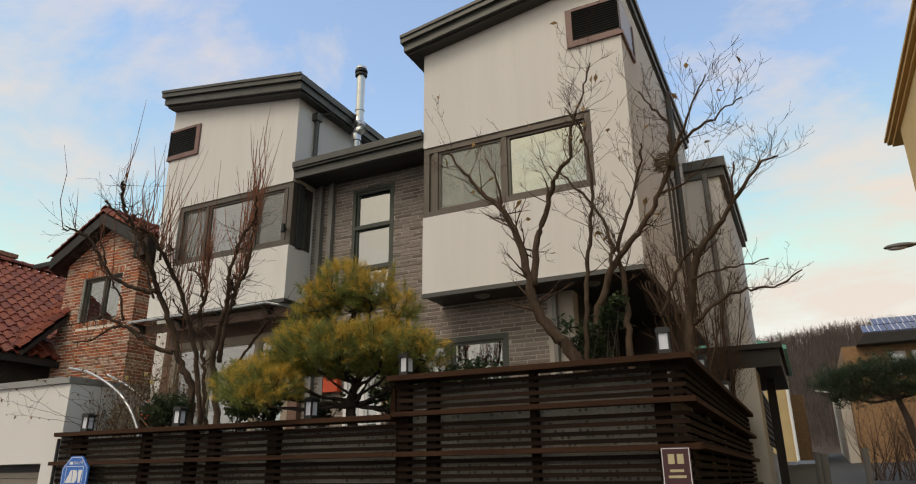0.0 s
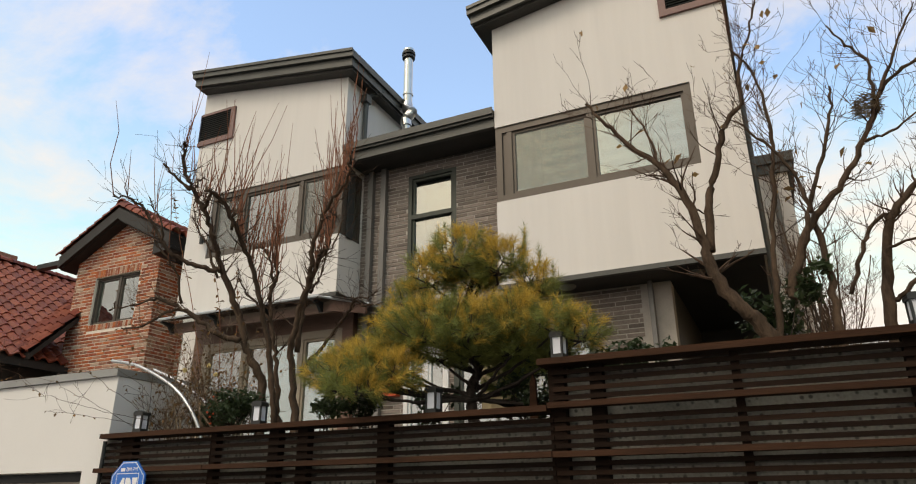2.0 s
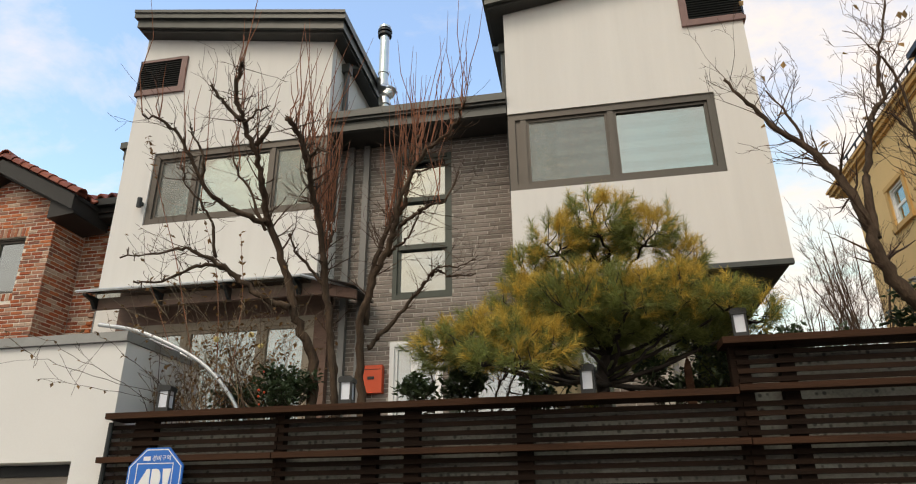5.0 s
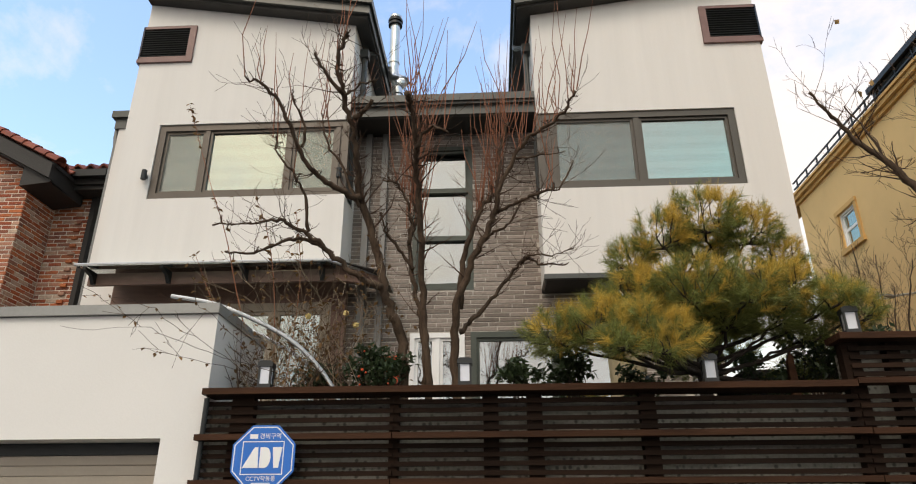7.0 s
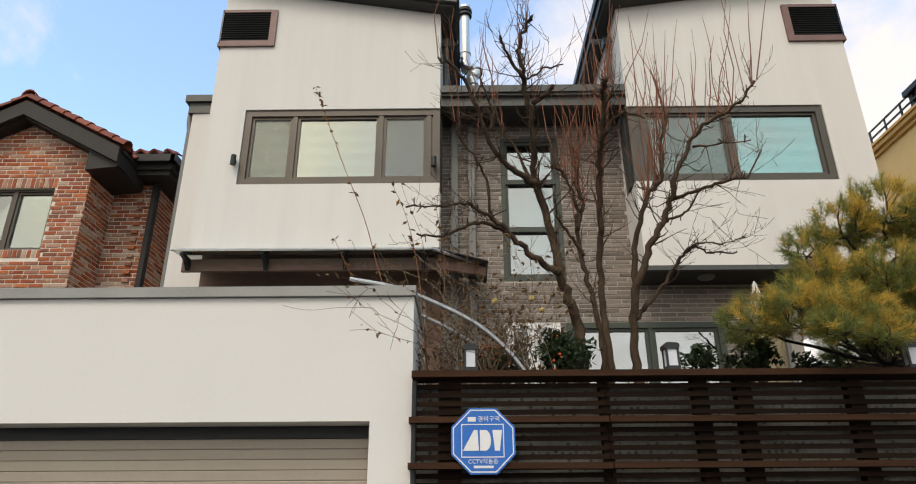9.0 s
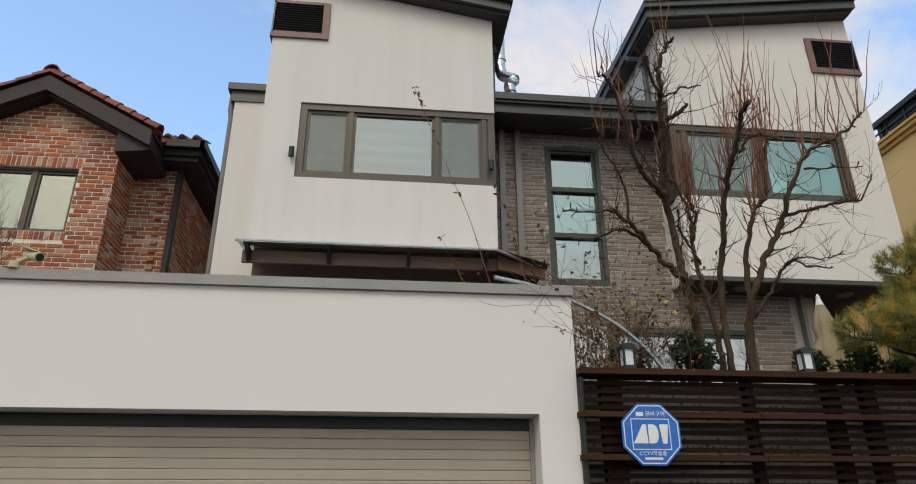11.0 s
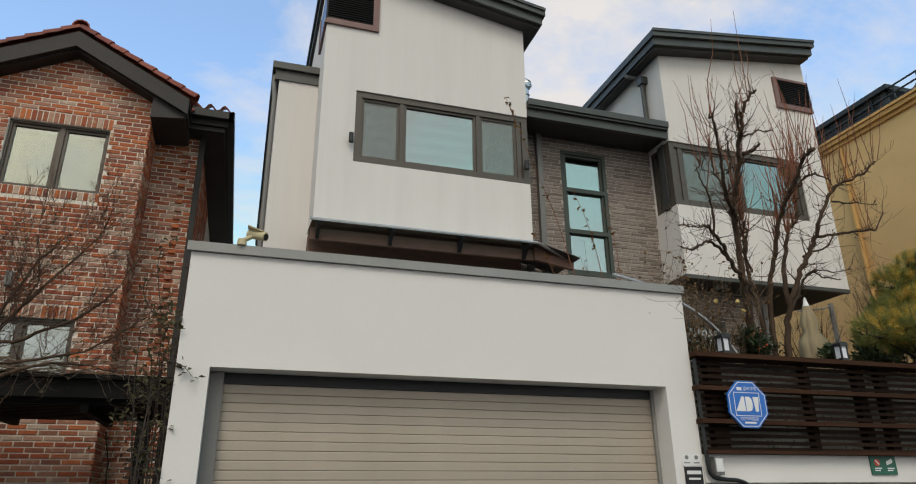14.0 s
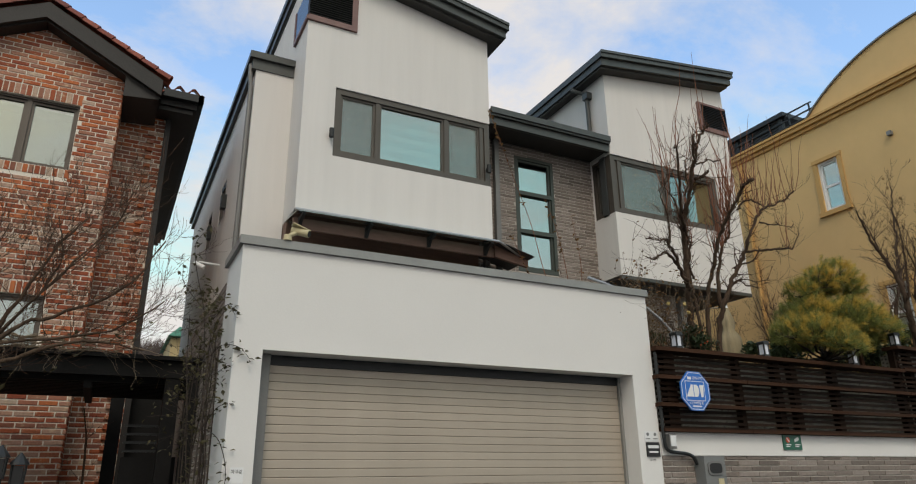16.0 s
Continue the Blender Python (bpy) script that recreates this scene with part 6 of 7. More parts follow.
for px, py, pz, rx, ry, rz in CROWN_PADS + MIDDLE_PADS + OUTER_PADS + SHADE_PADS:
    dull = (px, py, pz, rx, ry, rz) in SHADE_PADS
    c = Vector((px, py, pz))
    root = Vector((-2.93, 4.34, max(2.15, pz - 0.20 - abs(px + 2.93) * 0.15)))
    mid = (root + c) / 2 + Vector((rng.gauss(0, 0.03), rng.gauss(0, 0.03), -0.05))
    bough(tv, tf, rng, [root, mid, c - Vector((0, 0, rz * 0.7))], 0.014, 0.006, 0, 0.1, tv, tf)
    rz *= 1.45
    shoots = int(108 * rx * ry / 0.04)
    hubs = [c + Vector((math.cos(h * 0.9 + px) * rx * 0.5, math.sin(h * 0.9 + px) * ry * 0.5, -rz * rng.uniform(0.2, 0.6))) for h in range(7)]
    for h in hubs:
        tube(tv, tf, [c - Vector((0, 0, rz * 0.6)), (c + h) / 2 + Vector((rng.gauss(0, 0.02), rng.gauss(0, 0.02), -rz * 0.3)), h], [0.006, 0.005, 0.0035], 4, cap=False)
    for n in range(shoots):
        a, u = rng.uniform(0, 6.28), rng.uniform(-0.85, 1.0)
        rr = math.sqrt(max(0.05, 1 - u * u)) * rng.uniform(0.6, 1.1)
        o = Vector((math.cos(a) * rx * rr, math.sin(a) * ry * rr, u * rz * rng.uniform(0.8, 1.25)))
        out = Vector((o.x / rx, o.y / ry, 0)) * (0.9 - 0.4 * max(0, u))
        ax = out + Vector((rng.gauss(0, 0.3), rng.gauss(0, 0.3), 0.55 + 0.3 * u + rng.gauss(0, 0.25)))
        # undersides and the -x side stay greener, partly to carry their shade in colour
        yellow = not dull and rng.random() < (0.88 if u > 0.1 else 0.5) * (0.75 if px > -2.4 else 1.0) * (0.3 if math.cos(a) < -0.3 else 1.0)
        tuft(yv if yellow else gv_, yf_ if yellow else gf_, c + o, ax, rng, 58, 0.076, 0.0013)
        if n % 4 == 0:                        # the twig that carries the shoot
            h = min(hubs, key=lambda q: (q - c - o).length)
            tube(tv, tf, [h, (h + c + o) / 2 + Vector((rng.gauss(0, 0.015), rng.gauss(0, 0.015), -0.01)), c + o], [0.0035, 0.003, 0.0018], 4, cap=False)
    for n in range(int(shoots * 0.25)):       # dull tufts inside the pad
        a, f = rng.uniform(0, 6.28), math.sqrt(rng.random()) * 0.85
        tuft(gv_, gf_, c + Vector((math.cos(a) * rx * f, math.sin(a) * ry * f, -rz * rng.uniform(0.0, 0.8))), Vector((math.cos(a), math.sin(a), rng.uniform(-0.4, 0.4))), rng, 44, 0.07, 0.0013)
# upright leaders
for x, y, z, h in ((-3.07, 4.08, 3.08, 0.17), (-2.91, 4.08, 3.12, 0.10), (-2.52, 4.16, 2.98, 0.20), (-2.43, 4.18, 2.90, 0.15), (-2.75, 4.1, 3.02, 0.12), (-3.28, 4.15, 2.96, 0.10), (-2.2, 4.06, 2.50, 0.10), (-2.35, 4.2, 2.84, 0.08)):
    for k in range(int(h / 0.022)):
        tuft(gv_ if k % 3 else yv, gf_ if k % 3 else yf_, Vector((x + 0.12 * k * 0.022 * (x + 2.9), y, z + k * 0.022)), Vector((rng.gauss(0, 0.1), rng.gauss(0, 0.1), 1)), rng, 30, 0.065, 0.0012)
raw("trunk", tv, tf, BARK_DARK, pine, smooth=True)
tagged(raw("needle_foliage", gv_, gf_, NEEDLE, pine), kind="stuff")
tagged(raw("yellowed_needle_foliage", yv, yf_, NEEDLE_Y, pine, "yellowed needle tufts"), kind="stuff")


# ---- shrubs ----
def shrub(name, label, at, r, n, material, size, seed, group="evergreen shrubs"):
    g = random.Random(seed)
    t = thing(name, (at[0], at[1], 1.93), label, "shrub", group)
    vs, fs, sv, sf = [], [], [], []
    for _ in range(max(6, n // 45)):
        q = Vector(at) + Vector((g.gauss(0, r * 0.45), g.gauss(0, r * 0.4), g.uniform(-0.2, 0.8) * r))
        b = Vector((at[0] + g.gauss(0, 0.03), at[1] + g.gauss(0, 0.03), 1.93))
        tube(sv, sf, [b, (b + q) / 2 + Vector((g.gauss(0, 0.03), g.gauss(0, 0.03), 0.02)), q], [0.006, 0.004, 0.002], 4, cap=False)
        for _ in range(45):
            d = Vector((g.gauss(0, 1), g.gauss(0, 1), g.gauss(0, 1)))
            d = d.normalized() * r * 0.42 * g.random() ** 0.4
            p = q + d
            p.z = max(p.z, 1.95)
            p.y = max(p.y, 4.13)
            leaf(vs, fs, p, g, size)
    tagged(raw("stem_growth", sv, sf, BARK_DARK, t), kind="stuff")
    tagged(raw("foliage", vs, fs, material, t), kind="stuff")
    return t


shrub("evergreen_shrub", "round dark evergreen shrub with orange-red fruit", (-4.90, 4.28, 2.14), 0.19, 1100, LEAF, 0.042, 1)
shrub("evergreen_shrub", "dark glossy evergreen shrub behind the fence", (-5.25, 4.45, 2.13), 0.16, 500, LEAF, 0.045, 2)
shrub("evergreen_shrub", "small broad-leaved evergreen behind the fence", (-4.05, 4.30, 2.12), 0.13, 380, LEAF, 0.05, 3)
shrub("evergreen_shrub", "small broad-leaved evergreen behind the fence", (-3.72, 4.28, 2.12), 0.16, 520, LEAF, 0.05, 4)
shrub("evergreen_shrub", "low evergreen shrub below the pine", (-3.3, 4.45, 2.08), 0.15, 420, LEAF, 0.045, 11)
shrub("evergreen_shrub", "low evergreen shrub below the pine", (-2.62, 4.4, 2.1), 0.18, 600, LEAF, 0.045, 5)
shrub("evergreen_shrub", "low evergreen shrub below the pine", (-2.3, 4.3, 2.18), 0.22, 800, LEAF, 0.045, 6)
shrub("evergreen_shrub", "low evergreen shrub below the pine", (-1.98, 4.35, 2.2), 0.2, 700, LEAF, 0.045, 10)
shrub("evergreen_shrub", "evergreen shrub beside the corner tree", (-1.12, 4.5, 2.45), 0.2, 560, LEAF, 0.05, 7)
shrub("evergreen_shrub", "evergreen climber on the corner tree trunk", (-0.98, 4.4, 2.62), 0.13, 300, LEAF, 0.05, 8)
g = random.Random(4)
fruit = thing("shrub_fruit", (-4.95, 4.15, 2.1), "orange-red fruits on the evergreen shrub", "fruit")
for _ in range(6):
    bm = bmesh.new()
    bmesh.ops.create_icosphere(bm, subdivisions=1, radius=g.uniform(0.006, 0.010), matrix=Matrix.Translation((-4.97 + g.gauss(0, 0.07), 4.12 + g.gauss(0, 0.02), 2.14 + g.gauss(0, 0.06))))
    part("fruit", bm, RED, fruit, smooth=True)

# climbing roses over a bent galvanised hoop
hoop = thing("plant_hoop", (-5.3, 4.2, 1.93), "bent galvanised pipe hoop for climbing roses", "plant support")
pipe("upper_pipe", smooth_path([(-6.15, 4.2, 2.655), (-5.88, 4.2, 2.60), (-5.62, 4.2, 2.495), (-5.39, 4.2, 2.37), (-5.22, 4.2, 2.22), (-5.10, 4.2, 2.06), (-5.05, 4.2, 1.93)], 5), 0.013, GALV, hoop)
pipe("lower_pipe", smooth_path([(-6.0, 4.5, 2.62), (-5.75, 4.5, 2.52), (-5.52, 4.5, 2.40), (-5.3, 4.5, 2.23), (-5.16, 4.5, 1.93)], 5), 0.011, GALV, hoop)
rose = thing("rose_bush", (-5.4, 4.3, 1.93), "tangle of bare climbing rose stems with withered leaves", "shrub")
g = random.Random(9)
vs, fs, lv, lf, tips = [], [], [], [], []
bv, bf = [], []
for k in range(92):
    b = Vector((g.uniform(-5.68, -4.9), g.uniform(4.2, 4.6), 1.93))
    d = Vector((g.gauss(-0.12, 0.35), g.gauss(0, 0.2), 1))
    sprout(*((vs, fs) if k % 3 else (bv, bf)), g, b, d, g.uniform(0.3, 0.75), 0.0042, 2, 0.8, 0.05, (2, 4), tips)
# trailing stems that hang over the garage front
for q in ([(-5.30, 4.2, 2.0), (-5.38, 3.93, 2.11), (-5.68, 3.76, 2.19), (-5.93, 3.58, 2.27), (-6.05, 3.46, 2.35), (-6.15, 3.34, 2.39)], [(-5.4, 4.2, 2.0), (-5.56, 3.86, 2.14), (-5.81, 3.69, 2.29), (-5.95, 3.57, 2.38), (-6.08, 3.42, 2.40)],
          [(-5.4, 4.2, 2.05), (-5.64, 3.82, 2.35), (-5.83, 3.73, 2.48)], [(-5.3, 4.2, 2.0), (-5.5, 3.88, 2.10), (-5.80, 3.70, 2.15), (-5.94, 3.58, 2.18)]):
    p = [v + Vector((g.gauss(0, 0.008), 0, g.gauss(0, 0.008))) for v in smooth_path(q, 5)]
    tube(bv, bf, p, [0.0019 - 0.001 * i / (len(p) - 1) for i in range(len(p))], 4, cap=False)
    for _ in range(2):
        k = g.randint(5, len(p) - 2)
        sprout(bv, bf, g, p[k], Vector((-0.9, -0.15, g.gauss(0.0, 0.5))), g.uniform(0.12, 0.3), 0.0013, 1, 0.45, 0.0, (1, 2), None)
    for _ in range(7):
        leaf(lv, lf, p[g.randint(len(p) // 2, len(p) - 1)], g, 0.032, 0.8)
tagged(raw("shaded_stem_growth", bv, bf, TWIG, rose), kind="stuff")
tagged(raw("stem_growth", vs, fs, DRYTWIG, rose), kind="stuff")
for p in g.sample(tips, min(850, len(tips))):
    leaf(lv, lf, p, g, 0.036, 0.8)
tagged(raw("withered_foliage", lv, lf, LEAF_DRY, rose), kind="stuff")
for p in ((-5.06, 4.18, 2.52), (-5.28, 4.16, 2.50), (-5.0, 4.2, 2.45)):
    bm = bmesh.new()
    bmesh.ops.create_icosphere(bm, subdivisions=2, radius=0.017, matrix=Matrix.Translation(p))
    for v in bm.verts:
        v.co += Vector((g.gauss(0, 0.003), g.gauss(0, 0.003), g.gauss(0, 0.003)))
    part("rose_bloom", bm, ROSE, rose, "faded cream-yellow rose bloom")
# long wand with russet leaves
wand = thing("climber_shoot", (-5.95, 5.0, 2.0), "long bare climber wands with russet leaves", "climber")
vs, fs, lv, lf = [], [], [], []
for q, n in (([(-5.75, 5.0, 2.02), (-6.05, 5.0, 2.9), (-6.2, 4.98, 3.4), (-6.38, 4.97, 3.85), (-6.55, 4.97, 4.3), (-6.66, 4.97, 4.6)], 34), ([(-5.7, 5.0, 2.02), (-5.78, 5.0, 2.9), (-5.88, 5.0, 3.4), (-6.02, 5.0, 3.75)], 18), ([(-5.66, 5.02, 2.02), (-5.6, 5.0, 3.0), (-5.68, 5.0, 3.6)], 14), ([(-5.8, 5.0, 2.02), (-6.2, 5.0, 2.8), (-6.42, 5.0, 3.25)], 12)):
    p = smooth_path(q, 6)
    tube(vs, fs, p, [0.005 - 0.0035 * i / (len(p) - 1) for i in range(len(p))], 4, cap=False)
    for _ in range(n):
        leaf(lv, lf, p[g.randint(len(p) // 2, len(p) - 1)], g, 0.045, 0.2)
tagged(raw("stem_growth", vs, fs, SHOOT, wand), kind="stuff")
tagged(raw("foliage", lv, lf, LEAF_DRY, wand), kind="stuff")

# creeper on the garage's outer corner
ivy = thing("wall_creeper", (-9.25, 4.3, -0.6), "half-bare creeper climbing the garage corner", "climber")
vs, fs, lv, lf = [], [], [], []


def creeper_leaves(at, spread, n, size=0.042):
    for _ in range(n):
        leaf(lv, lf, Vector(at) + Vector((g.gauss(0, spread[0]), g.gauss(0, spread[1]), g.gauss(0, spread[2]))), g, size, 0.5)


for _ in range(13):
    p = [Vector((g.uniform(-9.30, -9.19), g.uniform(4.02, 4.6), -0.6))]
    for i in range(9):
        p.append(p[-1] + Vector((g.gauss(0.0, 0.022), g.gauss(-0.005, 0.03), g.uniform(0.24, 0.32))))
        p[-1].x = min(p[-1].x, -9.17)
    tube(vs, fs, p, [0.009 - 0.0007 * i for i in range(len(p))], 5, cap=False)
    for _ in range(6):
        k = g.randint(3, 8)
        tips = []
        sprout(vs, fs, g, p[k], Vector((g.gauss(-0.2, 0.3), g.gauss(-0.1, 0.25), g.gauss(0.1, 0.5))), g.uniform(0.10, 0.26), 0.0022, 1, 0.6, -0.15, (1, 3), tips)
        for q in tips:
            creeper_leaves(q, (0.02, 0.02, 0.02), 2 if k > 4 else 1, 0.036)
# leafy masses by the coping, a sprig above them and runners over the front
for at, n in (((-9.24, 4.25, 2.05), 70), ((-9.27, 4.4, 2.20), 60), ((-9.25, 4.2, 1.85), 55), ((-9.22, 4.1, 1.62), 40), ((-9.26, 4.3, 1.3), 45), ((-9.24, 4.15, 0.95), 30)):
    creeper_leaves(at, (0.045, 0.10, 0.075), n)
for q in ([(-9.24, 4.2, 1.75), (-9.19, 4.02, 1.80), (-9.10, 3.94, 1.78), (-9.03, 3.93, 1.71)], [(-9.24, 4.2, 1.3), (-9.18, 4.02, 1.42), (-9.10, 3.94, 1.44)], [(-9.23, 4.1, 1.3), (-9.16, 3.97, 1.22), (-9.11, 3.94, 1.05), (-9.12, 3.94, 0.88)],
          [(-9.24, 4.2, 2.0), (-9.18, 4.0, 2.06), (-9.14, 3.95, 1.98)], [(-9.28, 4.4, 2.1), (-9.36, 4.5, 2.45), (-9.37, 4.52, 2.62), (-9.30, 4.5, 2.72)], [(-9.28, 4.4, 2.1), (-9.42, 4.5, 2.3), (-9.44, 4.5, 2.44)]):
    p = smooth_path(q, 5)
    tube(vs, fs, p, [0.0035 - 0.002 * i / (len(p) - 1) for i in range(len(p))], 4, cap=False)
    for k in range(len(p) // 3, len(p)):
        creeper_leaves(p[k], (0.018, 0.010, 0.02), 2, 0.04)
tagged(raw("stem_growth", vs, fs, BARK_DARK, ivy), kind="stuff")
tagged(raw("foliage", lv, lf, LEAF_OLD, ivy), kind="stuff")

# bare tree in front of the brick house
t3 = thing("forecourt_tree", (-11.0, 5.2, -0.7), "leafless small tree in front of the brick house", "tree")
vs, fs, v2, f2 = [], [], [], []
for q, r0 in (([(-11.1, 5.2, -0.7), (-11.0, 5.2, 0.8), (-10.8, 5.15, 1.6), (-10.48, 5.1, 1.78), (-10.0, 5.05, 1.95), (-9.6, 5.0, 1.9)], 0.05), ([(-10.85, 5.15, 1.5), (-10.45, 5.1, 2.0), (-10.15, 5.1, 2.15), (-9.75, 5.05, 2.4), (-9.55, 5.0, 2.75)], 0.026),
              ([(-10.7, 5.2, 1.65), (-10.45, 5.2, 2.25), (-10.25, 5.2, 2.7), (-10.1, 5.25, 2.95)], 0.022), ([(-10.9, 5.2, 1.4), (-10.75, 5.2, 2.2), (-10.6, 5.2, 2.8)], 0.022), ([(-10.6, 5.15, 1.85), (-10.3, 5.1, 2.3), (-9.95, 5.05, 2.75)], 0.016), ([(-10.9, 5.2, 1.5), (-10.46, 5.2, 2.08), (-10.24, 5.2, 2.54), (-10.3, 5.2, 2.9)], 0.018), ([(-10.5, 5.1, 1.9), (-9.84, 5.1, 2.05), (-9.5, 5.1, 2.3)], 0.014), ([(-10.3, 5.1, 2.3), (-9.93, 5.2, 2.87), (-9.85, 5.2, 3.1)], 0.011)):
    bough(vs, fs, g, q, r0 * 0.8, 0.004, 26, 0.42, v2, f2, 2, (3, 4), None, 0.3, 0.75, 0.5)
raw("trunk", vs, fs, BARK, t3, smooth=True)
tagged(raw("fine_branching", v2, f2, TWIG, t3), kind="stuff")
# dry vine lying along the gateway beam
vine = thing("dry_vine", (-10.2, 5.93, 2.02), "pale dry vine trailing along the dark gateway beam", "climber")
vs, fs, lv, lf, tips = [], [], [], [], []
for k in range(9):
    x0, x1 = g.uniform(-11.6, -10.6), g.uniform(-10.1, -9.3)
    n = 12
    p = [Vector((x0 + (x1 - x0) * i / n, 5.93 + g.gauss(0, 0.035), 2.03 + 0.035 * (k % 3) + g.gauss(0, 0.02) + (0.0 if i else -0.04))) for i in range(n + 1)]
    tube(vs, fs, p, [0.010 - 0.0006 * i for i in range(n + 1)], 5, cap=False)
    for _ in range(6):
        sprout(vs, fs, g, p[g.randint(2, n)], Vector((g.gauss(0.3, 0.6), g.gauss(-0.4, 0.3), g.gauss(0.15, 0.5))), g.uniform(0.12, 0.36), 0.003, 1, 0.7, 0.0, (1, 3), tips)
tagged(raw("stem_growth", vs, fs, DRYTWIG, vine), kind="stuff")
for p in g.sample(tips, min(46, len(tips))):
    leaf(lv, lf, p, g, 0.06, 0.6)
tagged(raw("foliage", lv, lf, LEAF_OLD, vine), kind="stuff")
# a young tree against the brick wall
t4 = thing("young_tree", (-9.95, 7.4, -0.7), "young leafless tree by the brick corner", "tree")
vs, fs, v2, f2 = [], [], [], []
bough(vs, fs, g, [(-9.95, 7.4, -0.7), (-9.93, 7.4, 0.6), (-9.9, 7.4, 1.2), (-9.98, 7.4, 1.7)], 0.02, 0.006, 12, 0.3, v2, f2, 1, (2, 3), None, 0.55)
raw("trunk", vs, fs, BARK, t4)
tagged(raw("fine_branching", v2, f2, TWIG, t4), kind="stuff")
# distant pine across the lane
fp = thing("far_pine", (2.4, 22.0, 1.8), "spreading dark green pine at the end of the lane", "tree")
vs, fs, nv, nf = [], [], [], []
bough(vs, fs, g, [(2.7, 22, 1.5), (2.5, 22, 3.0), (2.2, 22, 4.2)], 0.14, 0.05, 0, 0.1, vs, fs)
for px, pz, rx in ((0.95, 4.1, 0.5), (1.6, 4.3, 0.6), (2.3, 4.4, 0.7), (3.0, 4.3, 0.6), (1.9, 3.85, 0.6), (1.2, 3.75, 0.45), (2.6, 3.8, 0.6), (3.2, 3.9, 0.5)):
    bough(vs, fs, g, [(2.35, 22, 3.6), ((px + 2.3) / 2, 22, pz - 0.25), (px, 22, pz)], 0.05, 0.02, 0, 0.1, vs, fs)
    for _ in range(320):
        e = Vector((g.gauss(0, rx * 0.5), g.gauss(0, 0.4), g.gauss(0, 0.14)))
        tuft(nv, nf, Vector((px, 22, pz)) + e, Vector((e.x, e.y, 0.4)), g, 16, 0.22, 0.004)
raw("trunk", vs, fs, BARK_DARK, fp)
o = tagged(raw("needle_foliage", nv, nf, LEAF, fp), kind="stuff")
sh = thing("far_shrub", (2.0, 20.5, 1.6), "russet bare shrubs at the lane end", "shrub")
vs, fs = [], []
for _ in range(60):
    sprout(vs, fs, g, Vector((g.uniform(1.2, 2.9), g.uniform(20, 21.5), 1.5)), Vector((g.gauss(0, 0.4), g.gauss(0, 0.4), 1)), g.uniform(0.9, 2.2), 0.012, 2, 0.7, 0.1, (3, 4))
tagged(raw("stem_growth", vs, fs, TWIG, sh), kind="stuff")


# ---- fence lamps ----
lamp = thing("fence_lamp", (0, 0, 0), "square black fence lamp with frosted white panels, unlit", "lamp", "fence lamps")
part("base", boxes((-0.046, 0.046, -0.046, 0.046, 0.0, 0.032)), LAMP_BLACK, lamp, bevel=0.003)
part("cap", prism([(-0.052, 0.138), (0.052, 0.138), (0.052, 0.164), (0.034, 0.175), (-0.034, 0.175), (-0.052, 0.164)], "y", -0.052, 0.052), LAMP_BLACK, lamp, bevel=0.002)
for sx in (-1, 1):
    for sy in (-1, 1):
        part("corner_post", boxes((min(sx * 0.046, sx * 0.032), max(sx * 0.046, sx * 0.032), min(sy * 0.046, sy * 0.032), max(sy * 0.046, sy * 0.032), 0.032, 0.138)), LAMP_BLACK, lamp)
for sx, sy in ((1, 0), (-1, 0), (0, 1), (0, -1)):
    d = (0.036 * abs(sy) + 0.004 * abs(sx), 0.036 * abs(sx) + 0.004 * abs(sy))
    cx, cy = sx * 0.034, sy * 0.034
    part("panel", boxes((cx - d[0], cx + d[0], cy - d[1], cy + d[1], 0.032, 0.138)), LAMP_WHITE, lamp, "frosted white panel")
spots = [(-4.345, 3.965, 2.028, 2), (-3.05, 3.965, 2.028, -6), (-2.27, 3.965, 2.278, -10), (-0.57, 3.965, 2.278, 8), (-0.51, 5.05, 2.278, 0), (-0.51, 6.6, 2.278, 0)]
SLIM = Matrix.Diagonal((0.78, 0.78, 0.88, 1.0))
for x, y, z, a in spots:
    copy_thing(lamp, pose(x, y, z, 0, 0, a) @ SLIM)
lamp.matrix_basis = pose(-5.43, 3.965, 2.028, 0, 0, 4) @ SLIM


# ---- signs ----
def octagon(r, k=0.4142):
    return [(r, -r * k), (r, r * k), (r * k, r), (-r * k, r), (-r, r * k), (-r, -r * k), (-r * k, -r), (r * k, -r)]


SX, SY, SZ = -5.37, 3.873, 1.668
sign = thing("security_sign", (SX, SY, SZ), "blue octagonal security sign with white border on the fence", "sign")
part("plate", prism([(SX + u, SZ + v) for u, v in octagon(0.172)], "y", SY, SY + 0.012), BLUE, sign, bevel=0.002)
oc, ic = octagon(0.163), octagon(0.157)
bm = bmesh.new()
ov = [bm.verts.new((SX + u, SY - 0.0012, SZ + v)) for u, v in oc]
iv = [bm.verts.new((SX + u, SY - 0.0012, SZ + v)) for u, v in ic]
for i in range(8):
    bm.faces.new([ov[i], ov[(i + 1) % 8], iv[(i + 1) % 8], iv[i]])
part("border", bm, WHITE, sign)
